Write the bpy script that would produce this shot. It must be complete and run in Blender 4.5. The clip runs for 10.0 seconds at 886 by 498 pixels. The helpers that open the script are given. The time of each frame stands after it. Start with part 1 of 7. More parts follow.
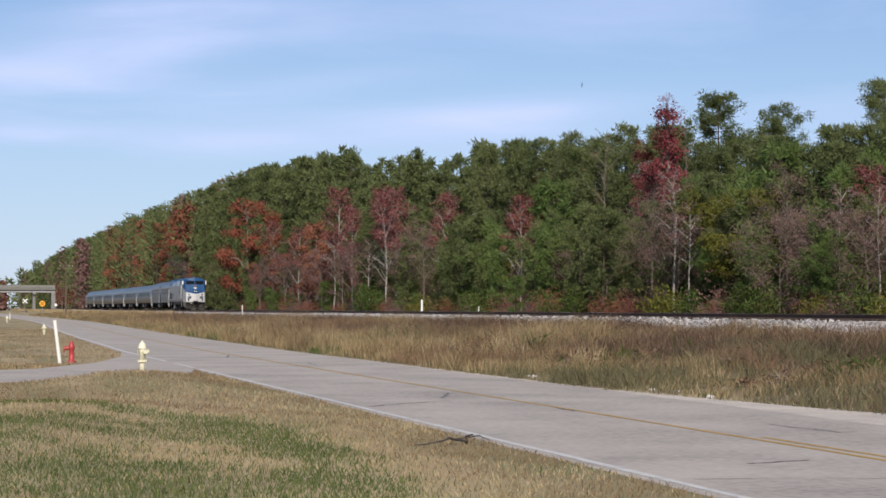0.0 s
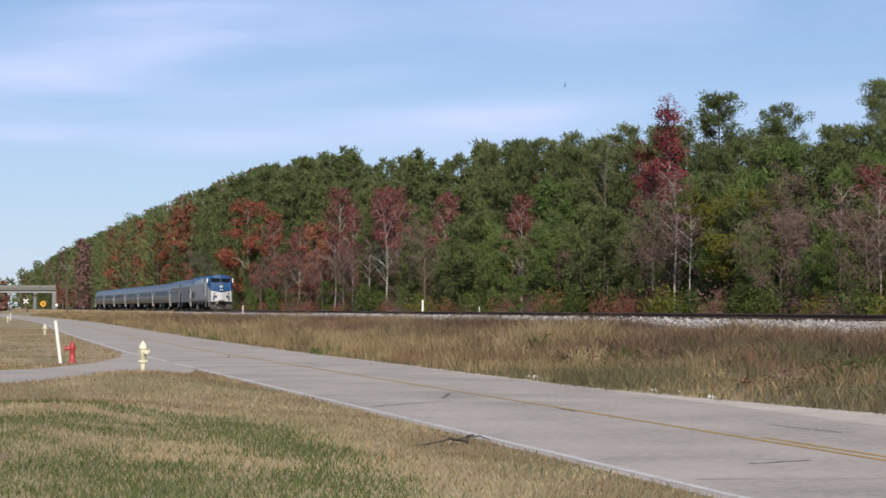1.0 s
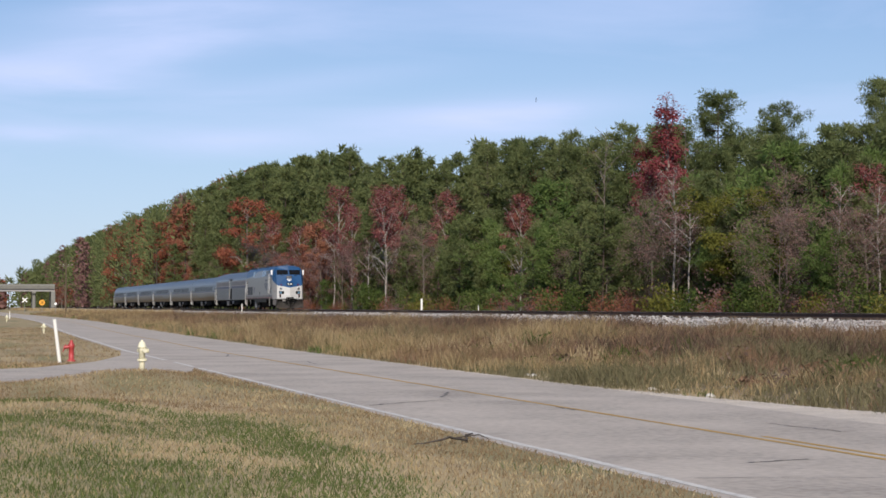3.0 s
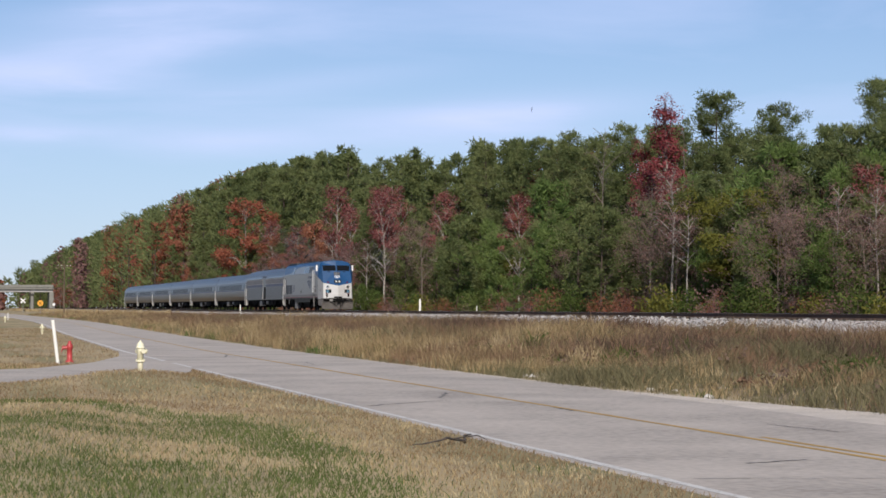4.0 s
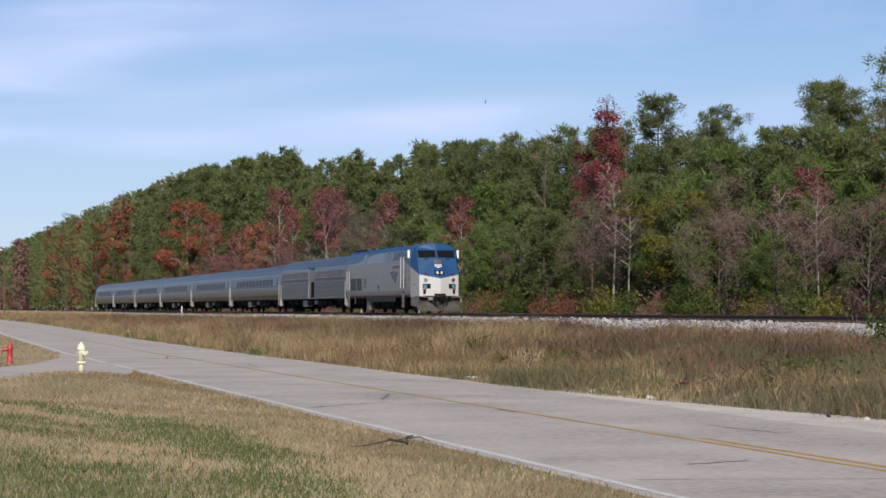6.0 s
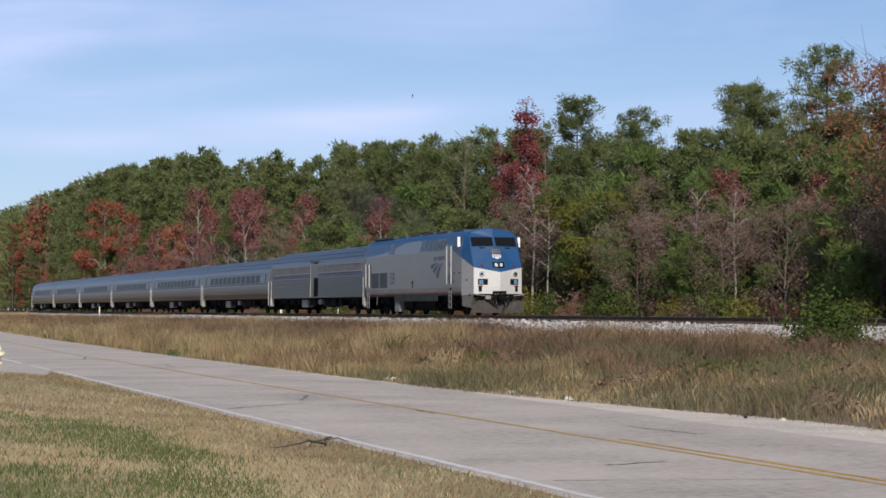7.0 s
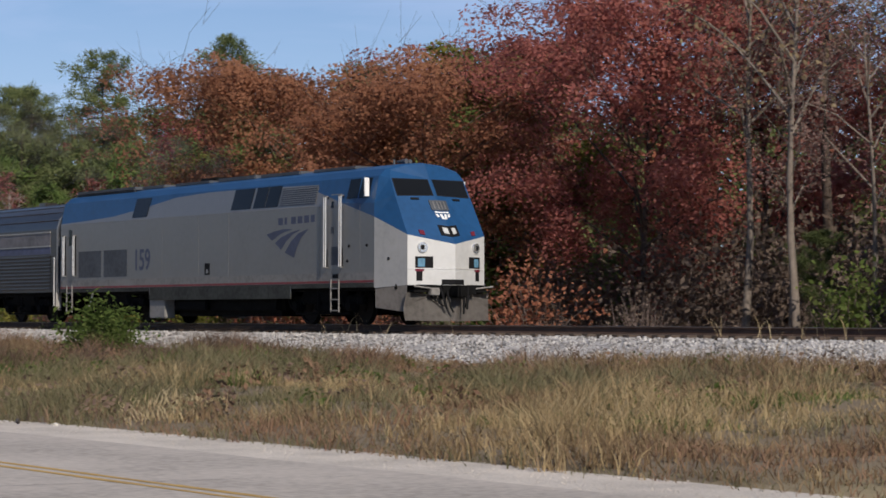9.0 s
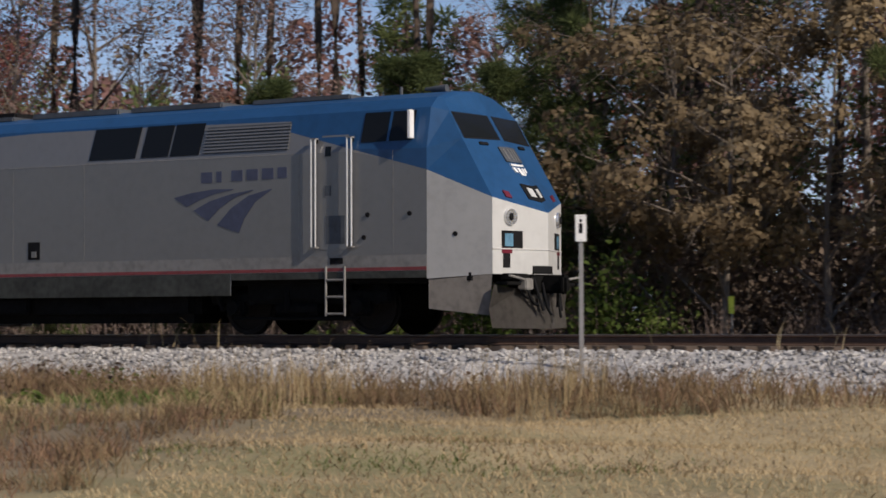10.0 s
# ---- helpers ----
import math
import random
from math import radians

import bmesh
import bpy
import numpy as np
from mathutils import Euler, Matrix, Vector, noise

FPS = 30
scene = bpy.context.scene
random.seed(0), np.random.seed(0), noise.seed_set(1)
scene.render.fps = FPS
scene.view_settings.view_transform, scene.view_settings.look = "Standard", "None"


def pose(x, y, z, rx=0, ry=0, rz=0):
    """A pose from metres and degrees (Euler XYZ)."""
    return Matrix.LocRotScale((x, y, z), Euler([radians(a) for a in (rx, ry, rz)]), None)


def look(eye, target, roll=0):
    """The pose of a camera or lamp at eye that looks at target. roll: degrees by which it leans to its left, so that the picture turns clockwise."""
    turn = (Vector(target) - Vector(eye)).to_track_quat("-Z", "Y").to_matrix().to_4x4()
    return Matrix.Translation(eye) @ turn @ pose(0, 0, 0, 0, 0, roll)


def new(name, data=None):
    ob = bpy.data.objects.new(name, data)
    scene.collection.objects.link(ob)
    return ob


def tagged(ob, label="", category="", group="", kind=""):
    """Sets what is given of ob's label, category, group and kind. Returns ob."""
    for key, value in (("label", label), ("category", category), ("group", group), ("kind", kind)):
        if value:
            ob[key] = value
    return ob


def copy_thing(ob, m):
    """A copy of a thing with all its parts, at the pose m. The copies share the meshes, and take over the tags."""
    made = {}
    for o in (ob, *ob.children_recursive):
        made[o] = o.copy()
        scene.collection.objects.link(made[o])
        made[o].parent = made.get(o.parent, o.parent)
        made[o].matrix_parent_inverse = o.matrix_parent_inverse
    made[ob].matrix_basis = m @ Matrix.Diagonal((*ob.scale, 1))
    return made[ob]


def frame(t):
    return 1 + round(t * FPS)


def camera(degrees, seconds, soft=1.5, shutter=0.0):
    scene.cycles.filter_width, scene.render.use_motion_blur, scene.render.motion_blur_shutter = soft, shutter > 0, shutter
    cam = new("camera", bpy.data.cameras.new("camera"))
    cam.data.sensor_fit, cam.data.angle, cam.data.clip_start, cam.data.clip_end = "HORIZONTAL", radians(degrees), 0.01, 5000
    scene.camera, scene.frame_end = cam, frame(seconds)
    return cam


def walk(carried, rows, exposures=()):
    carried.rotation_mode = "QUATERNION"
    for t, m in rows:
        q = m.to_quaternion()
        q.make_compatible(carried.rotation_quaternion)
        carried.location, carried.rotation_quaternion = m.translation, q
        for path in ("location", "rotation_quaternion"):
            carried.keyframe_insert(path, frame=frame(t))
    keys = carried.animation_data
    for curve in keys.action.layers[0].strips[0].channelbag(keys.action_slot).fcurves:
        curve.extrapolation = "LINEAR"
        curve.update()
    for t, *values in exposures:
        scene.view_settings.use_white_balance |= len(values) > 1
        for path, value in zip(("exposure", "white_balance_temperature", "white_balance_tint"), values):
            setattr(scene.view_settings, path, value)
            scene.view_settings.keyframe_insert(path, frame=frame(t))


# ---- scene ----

# The world: x runs along the railway in the way the train goes, y leads from the camera to the track, z = 0 is the camera's height.
cam = camera(22.98, 10.0, soft=1.6, shutter=0.06)
ZR = -0.24          # top of the rails
YT = 33.63          # centre line of the track
ZROAD = -1.70

CAMERA_ROWS = [
    (0.0, 77.01, 1.55, -0.02), (0.5, 77.02, 1.55, -0.02), (1.0, 77.03, 1.555, -0.02), (1.5, 77.03, 1.56, -0.02),
    (2.0, 77.03, 1.545, -0.02), (2.5, 77.02, 1.525, -0.02), (4.0, 76.96, 1.54, -0.02), (4.5, 76.94, 1.54, -0.02),
    (5.0, 76.93, 1.545, -0.02), (5.2, 76.90, 1.545, -0.02), (5.6, 76.35, 1.56, -0.03), (6.3, 74.77, 1.585, -0.06), (6.5, 74.40, 1.585, -0.09),
    (7.0, 73.32, 1.61, -0.12), (7.5, 70.45, 1.63, -0.22), (8.0, 66.72, 1.67, -0.27), (8.5, 62.52, 1.725, -0.25),
    (9.0, 54.41, 1.76, -0.08), (9.2, 50.78, 1.80, -0.04), (9.5, 45.35, 1.83, -0.02), (9.6, 43.38, 1.84, 0.03),
    (9.7, 41.02, 1.87, 0.10), (9.8, 37.56, 1.89, 0.15), (9.9, 34.23, 1.91, 0.22), (10.0, 31.11, 1.90, 0.21)]
walk(cam, [(t, pose(0, 0, 0, 0, 0, yaw) @ pose(0, 0, 0, 90 + pitch) @ pose(0, 0, 0, 0, 0, -roll)) for t, yaw, pitch, roll in CAMERA_ROWS],
     exposures=[(0, 0.10, 6100, 12), (7.5, 0.10, 6100, 12), (9.0, 0.02, 6150, 12), (10, -0.02, 6350, 13)])

# The front of the locomotive along the track, time by time.
TRAIN_ROWS = [(0.0, -294.43), (2.5, -226.49), (4.5, -171.62), (5.2, -152.33), (6.5, -116.42), (7.0, -102.52), (7.5, -88.56),
              (8.0, -74.58), (8.5, -60.61), (9.0, -46.59), (9.5, -32.44), (10.0, -18.30)]

# ---- light ----
SUN_AZ, SUN_EL = -10.5, 33.0     # degrees from +x towards +y, and above the horizon
world = bpy.data.worlds.new("sky")
scene.world = world
world.use_nodes = True


CIRRUS = ((0.085, 0.120, 0.080, 0.014, 0.16, 0.62), (0.055, 0.104, 0.06, 0.006, -0.06, 0.5), (0.09, 0.135, 0.06, 0.006, 0.1, 0.35), (0.250, 0.088, 0.065, 0.0075, 0.06, 0.75), (0.130, 0.0770, 0.055, 0.006, 0.02, 0.5),
          (0.035, 0.079, 0.04, 0.004, 0.0, 0.5), (0.17, 0.102, 0.05, 0.006, 0.12, 0.35), (-0.25, 0.10, 0.12, 0.015, 0.05, 0.6), (1.9, 0.14, 0.2, 0.02, 0.0, 0.5))


def build_sky():
    nt = world.node_tree
    nt.nodes.clear()
    N, L = nt.nodes.new, nt.links.new
    out, bg = N("ShaderNodeOutputWorld"), N("ShaderNodeBackground")
    sky = N("ShaderNodeTexSky")
    sky.sky_type, sky.sun_disc = "NISHITA", False
    sky.sun_elevation, sky.sun_rotation = radians(SUN_EL), radians(90 - SUN_AZ)
    sky.air_density, sky.dust_density, sky.ozone_density, sky.altitude = 1.0, 0.0, 4.0, 1500
    co, mp, sp = N("ShaderNodeTexCoord"), N("ShaderNodeMapping"), N("ShaderNodeSeparateXYZ")
    # thin cirrus: noise drawn out along the horizon, thinner towards the zenith
    mp.inputs["Scale"].default_value = (2.6, 2.6, 17.0)
    mp.inputs["Rotation"].default_value = (0, radians(4), 0)
    mp.inputs["Location"].default_value = (3.3, 0.4, 1.35)
    n1 = N("ShaderNodeTexNoise")
    n1.inputs["Scale"].default_value, n1.inputs["Detail"].default_value, n1.inputs["Roughness"].default_value = 1.6, 7, 0.55
    n1.inputs["Distortion"].default_value = 0.35
    ramp = N("ShaderNodeValToRGB")
    ramp.color_ramp.elements[0].position, ramp.color_ramp.elements[1].position = 0.47, 0.82
    ramp.color_ramp.elements[1].color = (0.75, 0.75, 0.75, 1)
    mix = N("ShaderNodeMixRGB")
    mix.inputs[2].default_value = (8.5, 9.1, 12.2, 1)
    L(co.outputs["Generated"], mp.inputs[0]), L(mp.outputs[0], n1.inputs[0]), L(n1.outputs[0], ramp.inputs[0])
    # pale haze towards the horizon
    haze, mx2 = N("ShaderNodeMapRange"), N("ShaderNodeMixRGB")
    haze.inputs["From Min"].default_value, haze.inputs["From Max"].default_value = -0.02, 0.20
    haze.inputs["To Min"].default_value, haze.inputs["To Max"].default_value = 0.72, 0.0
    mx2.inputs[2].default_value = (6.2, 7.1, 9.2, 1)
    L(co.outputs["Generated"], sp.inputs[0]), L(sp.outputs["Z"], haze.inputs[0]), L(haze.outputs[0], mx2.inputs[0]), L(sky.outputs[0], mx2.inputs[1])
    # drawn-out banks of cirrus, each by its bearing, height and half widths in radians
    def mth(op, a, b=None, c=None):
        m = N("ShaderNodeMath")
        m.operation = op
        for k, v in enumerate((a, b, c)):
            if v is None:
                continue
            if isinstance(v, (int, float)):
                m.inputs[k].default_value = v
            else:
                L(v, m.inputs[k])
        return m.outputs[0]
    bearing = mth("ARCTAN2", sp.outputs["Y"], mth("MULTIPLY", sp.outputs["X"], -1.0))
    wave = mth("MULTIPLY_ADD", n1.outputs[0], 0.012, -0.006)
    up = mth("ADD", mth("ARCSINE", sp.outputs["Z"]), wave)
    total = mth("MULTIPLY", ramp.outputs[0], 0.55)
    for u, v, su, sv, tilt, much in CIRRUS:
        du = mth("SUBTRACT", bearing, u)
        dv = mth("SUBTRACT", mth("SUBTRACT", up, v), mth("MULTIPLY", du, tilt))
        q = mth("ADD", mth("POWER", mth("DIVIDE", mth("ABSOLUTE", du), su), 2.0), mth("POWER", mth("DIVIDE", mth("ABSOLUTE", dv), sv), 2.0))
        fall = mth("POWER", 2.718, mth("MULTIPLY", q, -1.0))
        total = mth("MULTIPLY_ADD", mth("MULTIPLY", fall, much), mth("MULTIPLY_ADD", n1.outputs[0], 1.6, -0.1), total)
    total = mth("MINIMUM", total, 0.9)
    L(total, mix.inputs[0]), L(mx2.outputs[0], mix.inputs[1]), L(mix.outputs[0], bg.inputs[0])
    bg.inputs[1].default_value = 0.080
    L(bg.outputs[0], out.inputs[0])


build_sky()
sun_data = bpy.data.lights.new("sun", "SUN")
sun_data.energy, sun_data.angle, sun_data.color = 4.4, radians(0.53), (1.0, 0.88, 0.72)
sun = new("sun", sun_data)
sun_dir = Vector((math.cos(radians(SUN_EL)) * math.cos(radians(SUN_AZ)), math.cos(radians(SUN_EL)) * math.sin(radians(SUN_AZ)), math.sin(radians(SUN_EL))))
sun.matrix_world = look(tuple(sun_dir * 300), (0, 0, 0))

# ---- materials ----


def material(name, base, rough=0.8, metal=0.0, dark=0.6, light=1.25, grain=30.0, stain=1.5, bump=0.15, bump_size=0.01, island=0.0, spec=0.5, tint=None, coat=0.0):
    """A surface with fine grain and larger stains in world-size noise. island: how much each loose piece differs from the next."""
    m = bpy.data.materials.new(name)
    m.use_nodes = True
    nt = m.node_tree
    N, L = nt.nodes.new, nt.links.new
    p = nt.nodes["Principled BSDF"]
    p.inputs["Roughness"].default_value, p.inputs["Metallic"].default_value = rough, metal
    p.inputs["Specular IOR Level"].default_value = spec
    p.inputs["Coat Weight"].default_value = coat
    co = N("ShaderNodeTexCoord")
    fine, coarse = N("ShaderNodeTexNoise"), N("ShaderNodeTexNoise")
    fine.inputs["Scale"].default_value, fine.inputs["Detail"].default_value = grain, 5
    coarse.inputs["Scale"].default_value, coarse.inputs["Detail"].default_value = stain, 6
    for n in (fine, coarse):
        L(co.outputs["Object"], n.inputs["Vector"])
    add = N("ShaderNodeMath")
    add.operation = "ADD"
    L(fine.outputs[0], add.inputs[0]), L(coarse.outputs[0], add.inputs[1])
    last = add
    if island:
        geo, sc, ad2 = N("ShaderNodeNewGeometry"), N("ShaderNodeMath"), N("ShaderNodeMath")
        sc.operation, ad2.operation = "MULTIPLY_ADD", "ADD"
        sc.inputs[1].default_value, sc.inputs[2].default_value = island * 2, -island
        L(geo.outputs["Random Per Island"], sc.inputs[0])
        L(add.outputs[0], ad2.inputs[0]), L(sc.outputs[0], ad2.inputs[1])
        last = ad2
    rng = N("ShaderNodeMapRange")
    rng.inputs["From Min"].default_value, rng.inputs["From Max"].default_value = 0.65, 1.35
    L(last.outputs[0], rng.inputs["Value"])
    ramp = N("ShaderNodeValToRGB")
    e = ramp.color_ramp.elements
    t2 = tint or base
    e[0].color = (*[c * dark for c in base], 1)
    e[1].color = (*[min(c * light, 1) for c in t2], 1)
    mid = e.new(0.5)
    mid.color = (*base, 1)
    L(rng.outputs[0], ramp.inputs[0]), L(ramp.outputs[0], p.inputs["Base Color"])
    if bump:
        b = N("ShaderNodeBump")
        b.inputs["Strength"].default_value, b.inputs["Distance"].default_value = bump, bump_size
        L(fine.outputs[0], b.inputs["Height"]), L(b.outputs[0], p.inputs["Normal"])
    return m


def foliage(name, a, b, c, through_light=0.35, spread=1.0):
    """Leaves: three colours picked leaf by leaf and tree by tree, half lit through."""
    m = bpy.data.materials.new(name)
    m.use_nodes = True
    nt = m.node_tree
    N, L = nt.nodes.new, nt.links.new
    nt.nodes.remove(nt.nodes["Principled BSDF"])
    out = nt.nodes["Material Output"]
    geo, info, ramp, mth = N("ShaderNodeNewGeometry"), N("ShaderNodeObjectInfo"), N("ShaderNodeValToRGB"), N("ShaderNodeMath")
    mth.operation = "MULTIPLY_ADD"
    mth.inputs[1].default_value = 0.45 * spread
    co, nz = N("ShaderNodeTexCoord"), N("ShaderNodeTexNoise")
    nz.inputs["Scale"].default_value, nz.inputs["Detail"].default_value = 0.45, 3
    L(co.outputs["Object"], nz.inputs["Vector"])
    m2 = N("ShaderNodeMath")
    m2.operation = "MULTIPLY_ADD"
    m2.inputs[1].default_value = 0.7
    m3 = N("ShaderNodeMath")
    m3.operation = "MULTIPLY_ADD"
    m3.inputs[1].default_value, m3.inputs[2].default_value = 0.35, -0.25
    L(info.outputs["Random"], m3.inputs[0])
    L(nz.outputs[0], m2.inputs[0]), L(m3.outputs[0], m2.inputs[2])
    L(geo.outputs["Random Per Island"], mth.inputs[0]), L(m2.outputs[0], mth.inputs[2])
    e = ramp.color_ramp.elements
    e[0].position, e[1].position = 0.15, 0.9
    e[0].color, e[1].color = (*a, 1), (*c, 1)
    mid = e.new(0.5)
    mid.color = (*b, 1)
    L(mth.outputs[0], ramp.inputs[0])
    d, t, mx = N("ShaderNodeBsdfDiffuse"), N("ShaderNodeBsdfTranslucent"), N("ShaderNodeMixShader")
    mx.inputs[0].default_value = through_light
    L(ramp.outputs[0], d.inputs[0]), L(ramp.outputs[0], t.inputs[0])
    L(d.outputs[0], mx.inputs[1]), L(t.outputs[0], mx.inputs[2]), L(mx.outputs[0], out.inputs[0])
    return m


def zoned_ground():
    """Dry lawn, green lawn and bare litter mixed by noise over the land."""
    m = material("turf", (0.36, 0.285, 0.16), 0.95, grain=14, stain=0.35, bump=0.5, bump_size=0.03)
    nt = m.node_tree
    N, L = nt.nodes.new, nt.links.new
    p = nt.nodes["Principled BSDF"]
    old = p.inputs["Base Color"].links[0].from_socket
    co, mp, nz, ramp, mix = N("ShaderNodeTexCoord"), N("ShaderNodeMapping"), N("ShaderNodeTexNoise"), N("ShaderNodeValToRGB"), N("ShaderNodeMixRGB")
    mp.inputs["Scale"].default_value = (0.10, 0.45, 1)
    nz.inputs["Scale"].default_value, nz.inputs["Detail"].default_value = 1.0, 6
    L(co.outputs["Object"], mp.inputs[0]), L(mp.outputs[0], nz.inputs[0]), L(nz.outputs[0], ramp.inputs[0])
    ramp.color_ramp.elements[0].position, ramp.color_ramp.elements[1].position = 0.48, 0.62
    mix.inputs[2].default_value = (0.125, 0.145, 0.045, 1)
    near, only = N("ShaderNodeMapRange"), N("ShaderNodeMath")
    near.inputs["From Min"].default_value, near.inputs["From Max"].default_value = 8, 6
    only.operation = "MULTIPLY"
    L(ramp.outputs[0], only.inputs[0]), L(only.outputs[0], mix.inputs[0]), L(old, mix.inputs[1])
    # brown litter under the rank growth of the railway bank and the wood
    sp, my, mx, mul, lit = N("ShaderNodeSeparateXYZ"), N("ShaderNodeMapRange"), N("ShaderNodeMapRange"), N("ShaderNodeMath"), N("ShaderNodeMixRGB")
    my.inputs["From Min"].default_value, my.inputs["From Max"].default_value = 14.8, 15.3
    mx.inputs["From Min"].default_value, mx.inputs["From Max"].default_value = -13, -17
    mul.operation = "MULTIPLY"
    lit.inputs[2].default_value = (0.18, 0.142, 0.092, 1)
    L(co.outputs["Object"], sp.inputs[0]), L(sp.outputs["Y"], my.inputs[0]), L(sp.outputs["Y"], near.inputs[0]), L(sp.outputs["X"], mx.inputs[0])
    near_bank, in_wood, either, mul2 = N("ShaderNodeMapRange"), N("ShaderNodeMapRange"), N("ShaderNodeMath"), N("ShaderNodeMath")
    near_bank.inputs["From Min"].default_value, near_bank.inputs["From Max"].default_value = -130, -80
    in_wood.inputs["From Min"].default_value, in_wood.inputs["From Max"].default_value = 36, 40
    either.operation, mul2.operation = "MAXIMUM", "MULTIPLY"
    L(sp.outputs["X"], near_bank.inputs[0]), L(sp.outputs["Y"], in_wood.inputs[0]), L(near_bank.outputs[0], either.inputs[0]), L(in_wood.outputs[0], either.inputs[1])
    L(my.outputs[0], mul.inputs[0]), L(mx.outputs[0], mul.inputs[1]), L(mul.outputs[0], mul2.inputs[0]), L(either.outputs[0], mul2.inputs[1]), L(mul2.outputs[0], lit.inputs[0])
    L(mix.outputs[0], lit.inputs[1]), L(lit.outputs[0], p.inputs["Base Color"])
    return m


M_TURF = zoned_ground()
M_ROAD = material("worn_asphalt", (0.43, 0.388, 0.342), 0.9, dark=0.66, light=1.22, grain=9, stain=0.45, bump=0.35, bump_size=0.008)
M_WHITE_LINE = material("white_road_paint", (0.62, 0.61, 0.58), 0.8, dark=0.55, light=1.1, grain=20, stain=2)
M_YELLOW_LINE = material("yellow_road_paint", (0.46, 0.30, 0.085), 0.8, dark=0.7, light=1.1, grain=20, stain=1)
M_GRAVEL = material("shoulder_gravel", (0.55, 0.50, 0.44), 0.95, dark=0.7, light=1.25, grain=25, stain=1.0, bump=0.8, bump_size=0.03)
M_BALLAST = material("ballast_stone", (0.40, 0.385, 0.37), 0.9, dark=0.45, light=1.5, grain=18, stain=2.0, bump=1.0, bump_size=0.05, island=0.5)
M_RAIL = material("rusty_rail_steel", (0.085, 0.05, 0.035), 0.7, 0.3, grain=40, stain=3)
M_RAIL_TOP = material("polished_rail_head", (0.5, 0.48, 0.46), 0.3, 0.9, grain=40, stain=3, dark=0.8, light=1.1, bump=0.02)
M_TIE = material("weathered_tie_wood", (0.075, 0.055, 0.042), 0.9, grain=25, stain=3, bump=0.5, bump_size=0.01)

# ---- mesh helpers ----


def mesh_object(name, verts, faces, mat, parent=None, smooth=False):
    me = bpy.data.meshes.new(name)
    me.from_pydata([tuple(v) for v in verts], [], faces)
    me.materials.append(mat)
    if smooth:
        me.polygons.foreach_set("use_smooth", [True] * len(me.polygons))
    me.update()
    ob = new(name, me)
    if parent is not None:
        ob.parent = parent
    return ob


def quick_mesh(name, verts, loops, mat):
    """A mesh of equal faces from numpy arrays: verts (n, 3), loops (m, k)."""
    me = bpy.data.meshes.new(name)
    k = loops.shape[1]
    me.vertices.add(len(verts))
    me.vertices.foreach_set("co", np.asarray(verts, dtype=np.float32).ravel())
    me.loops.add(loops.size)
    me.loops.foreach_set("vertex_index", loops.astype(np.int32).ravel())
    me.polygons.add(len(loops))
    me.polygons.foreach_set("loop_start", np.arange(len(loops), dtype=np.int32) * k)
    me.polygons.foreach_set("loop_total", np.full(len(loops), k, dtype=np.int32))
    me.materials.append(mat)
    me.update(calc_edges=True)
    return me


def part(name, bm, mat, parent=None, label="", smooth=False):
    me = bpy.data.meshes.new(name)
    if smooth:
        for f in bm.faces:
            f.smooth = True
    bm.to_mesh(me)
    bm.free()
    me.materials.append(mat)
    ob = new(name, me)
    if parent is not None:
        ob.parent = parent
    return tagged(ob, label)


def box(x0, x1, y0, y1, z0, z1, bevel=0.0, bm=None):
    """A box with bevelled edges, alone or added to bm."""
    bm = bm or bmesh.new()
    made = bmesh.ops.create_cube(bm, size=1)["verts"]
    for v in made:
        v.co = ((x0 + x1) / 2 + v.co.x * (x1 - x0), (y0 + y1) / 2 + v.co.y * (y1 - y0), (z0 + z1) / 2 + v.co.z * (z1 - z0))
    if bevel:
        bmesh.ops.bevel(bm, geom=list({e for v in made for e in v.link_edges}), offset=bevel, segments=2, affect="EDGES")
    return bm


def rod(a, b, r0, r1=None, sides=10, bm=None, caps=True):
    """A round bar from a to b."""
    bm = bm or bmesh.new()
    a, b = Vector(a), Vector(b)
    d = b - a
    m = Matrix.Translation((a + b) / 2) @ d.to_track_quat("Z", "Y").to_matrix().to_4x4()
    bmesh.ops.create_cone(bm, cap_ends=caps, segments=sides, radius1=r0, radius2=r0 if r1 is None else r1, depth=d.length, matrix=m)
    return bm


def lathe(profile, sides=20, bm=None, at=(0, 0, 0)):
    """A turned body from (radius, z) pairs."""
    bm = bm or bmesh.new()
    rings = []
    for r, z in profile:
        rings.append([bm.verts.new((at[0] + r * math.cos(2 * math.pi * i / sides), at[1] + r * math.sin(2 * math.pi * i / sides), at[2] + z)) for i in range(sides)])
    for lo, hi in zip(rings, rings[1:]):
        for i in range(sides):
            bm.faces.new((lo[i], lo[(i + 1) % sides], hi[(i + 1) % sides], hi[i]))
    bm.faces.new(rings[0][::-1]), bm.faces.new(rings[-1])
    return bm


def group_of(name, label, category, group="", at=(0, 0, 0)):
    e = new(name)
    e.location = at
    e.empty_display_size = 0.3
    return tagged(e, label, category, group)


# ---- the land ----


def ramp_at(v, pairs):
    return np.interp(v, [p[0] for p in pairs], [p[1] for p in pairs])


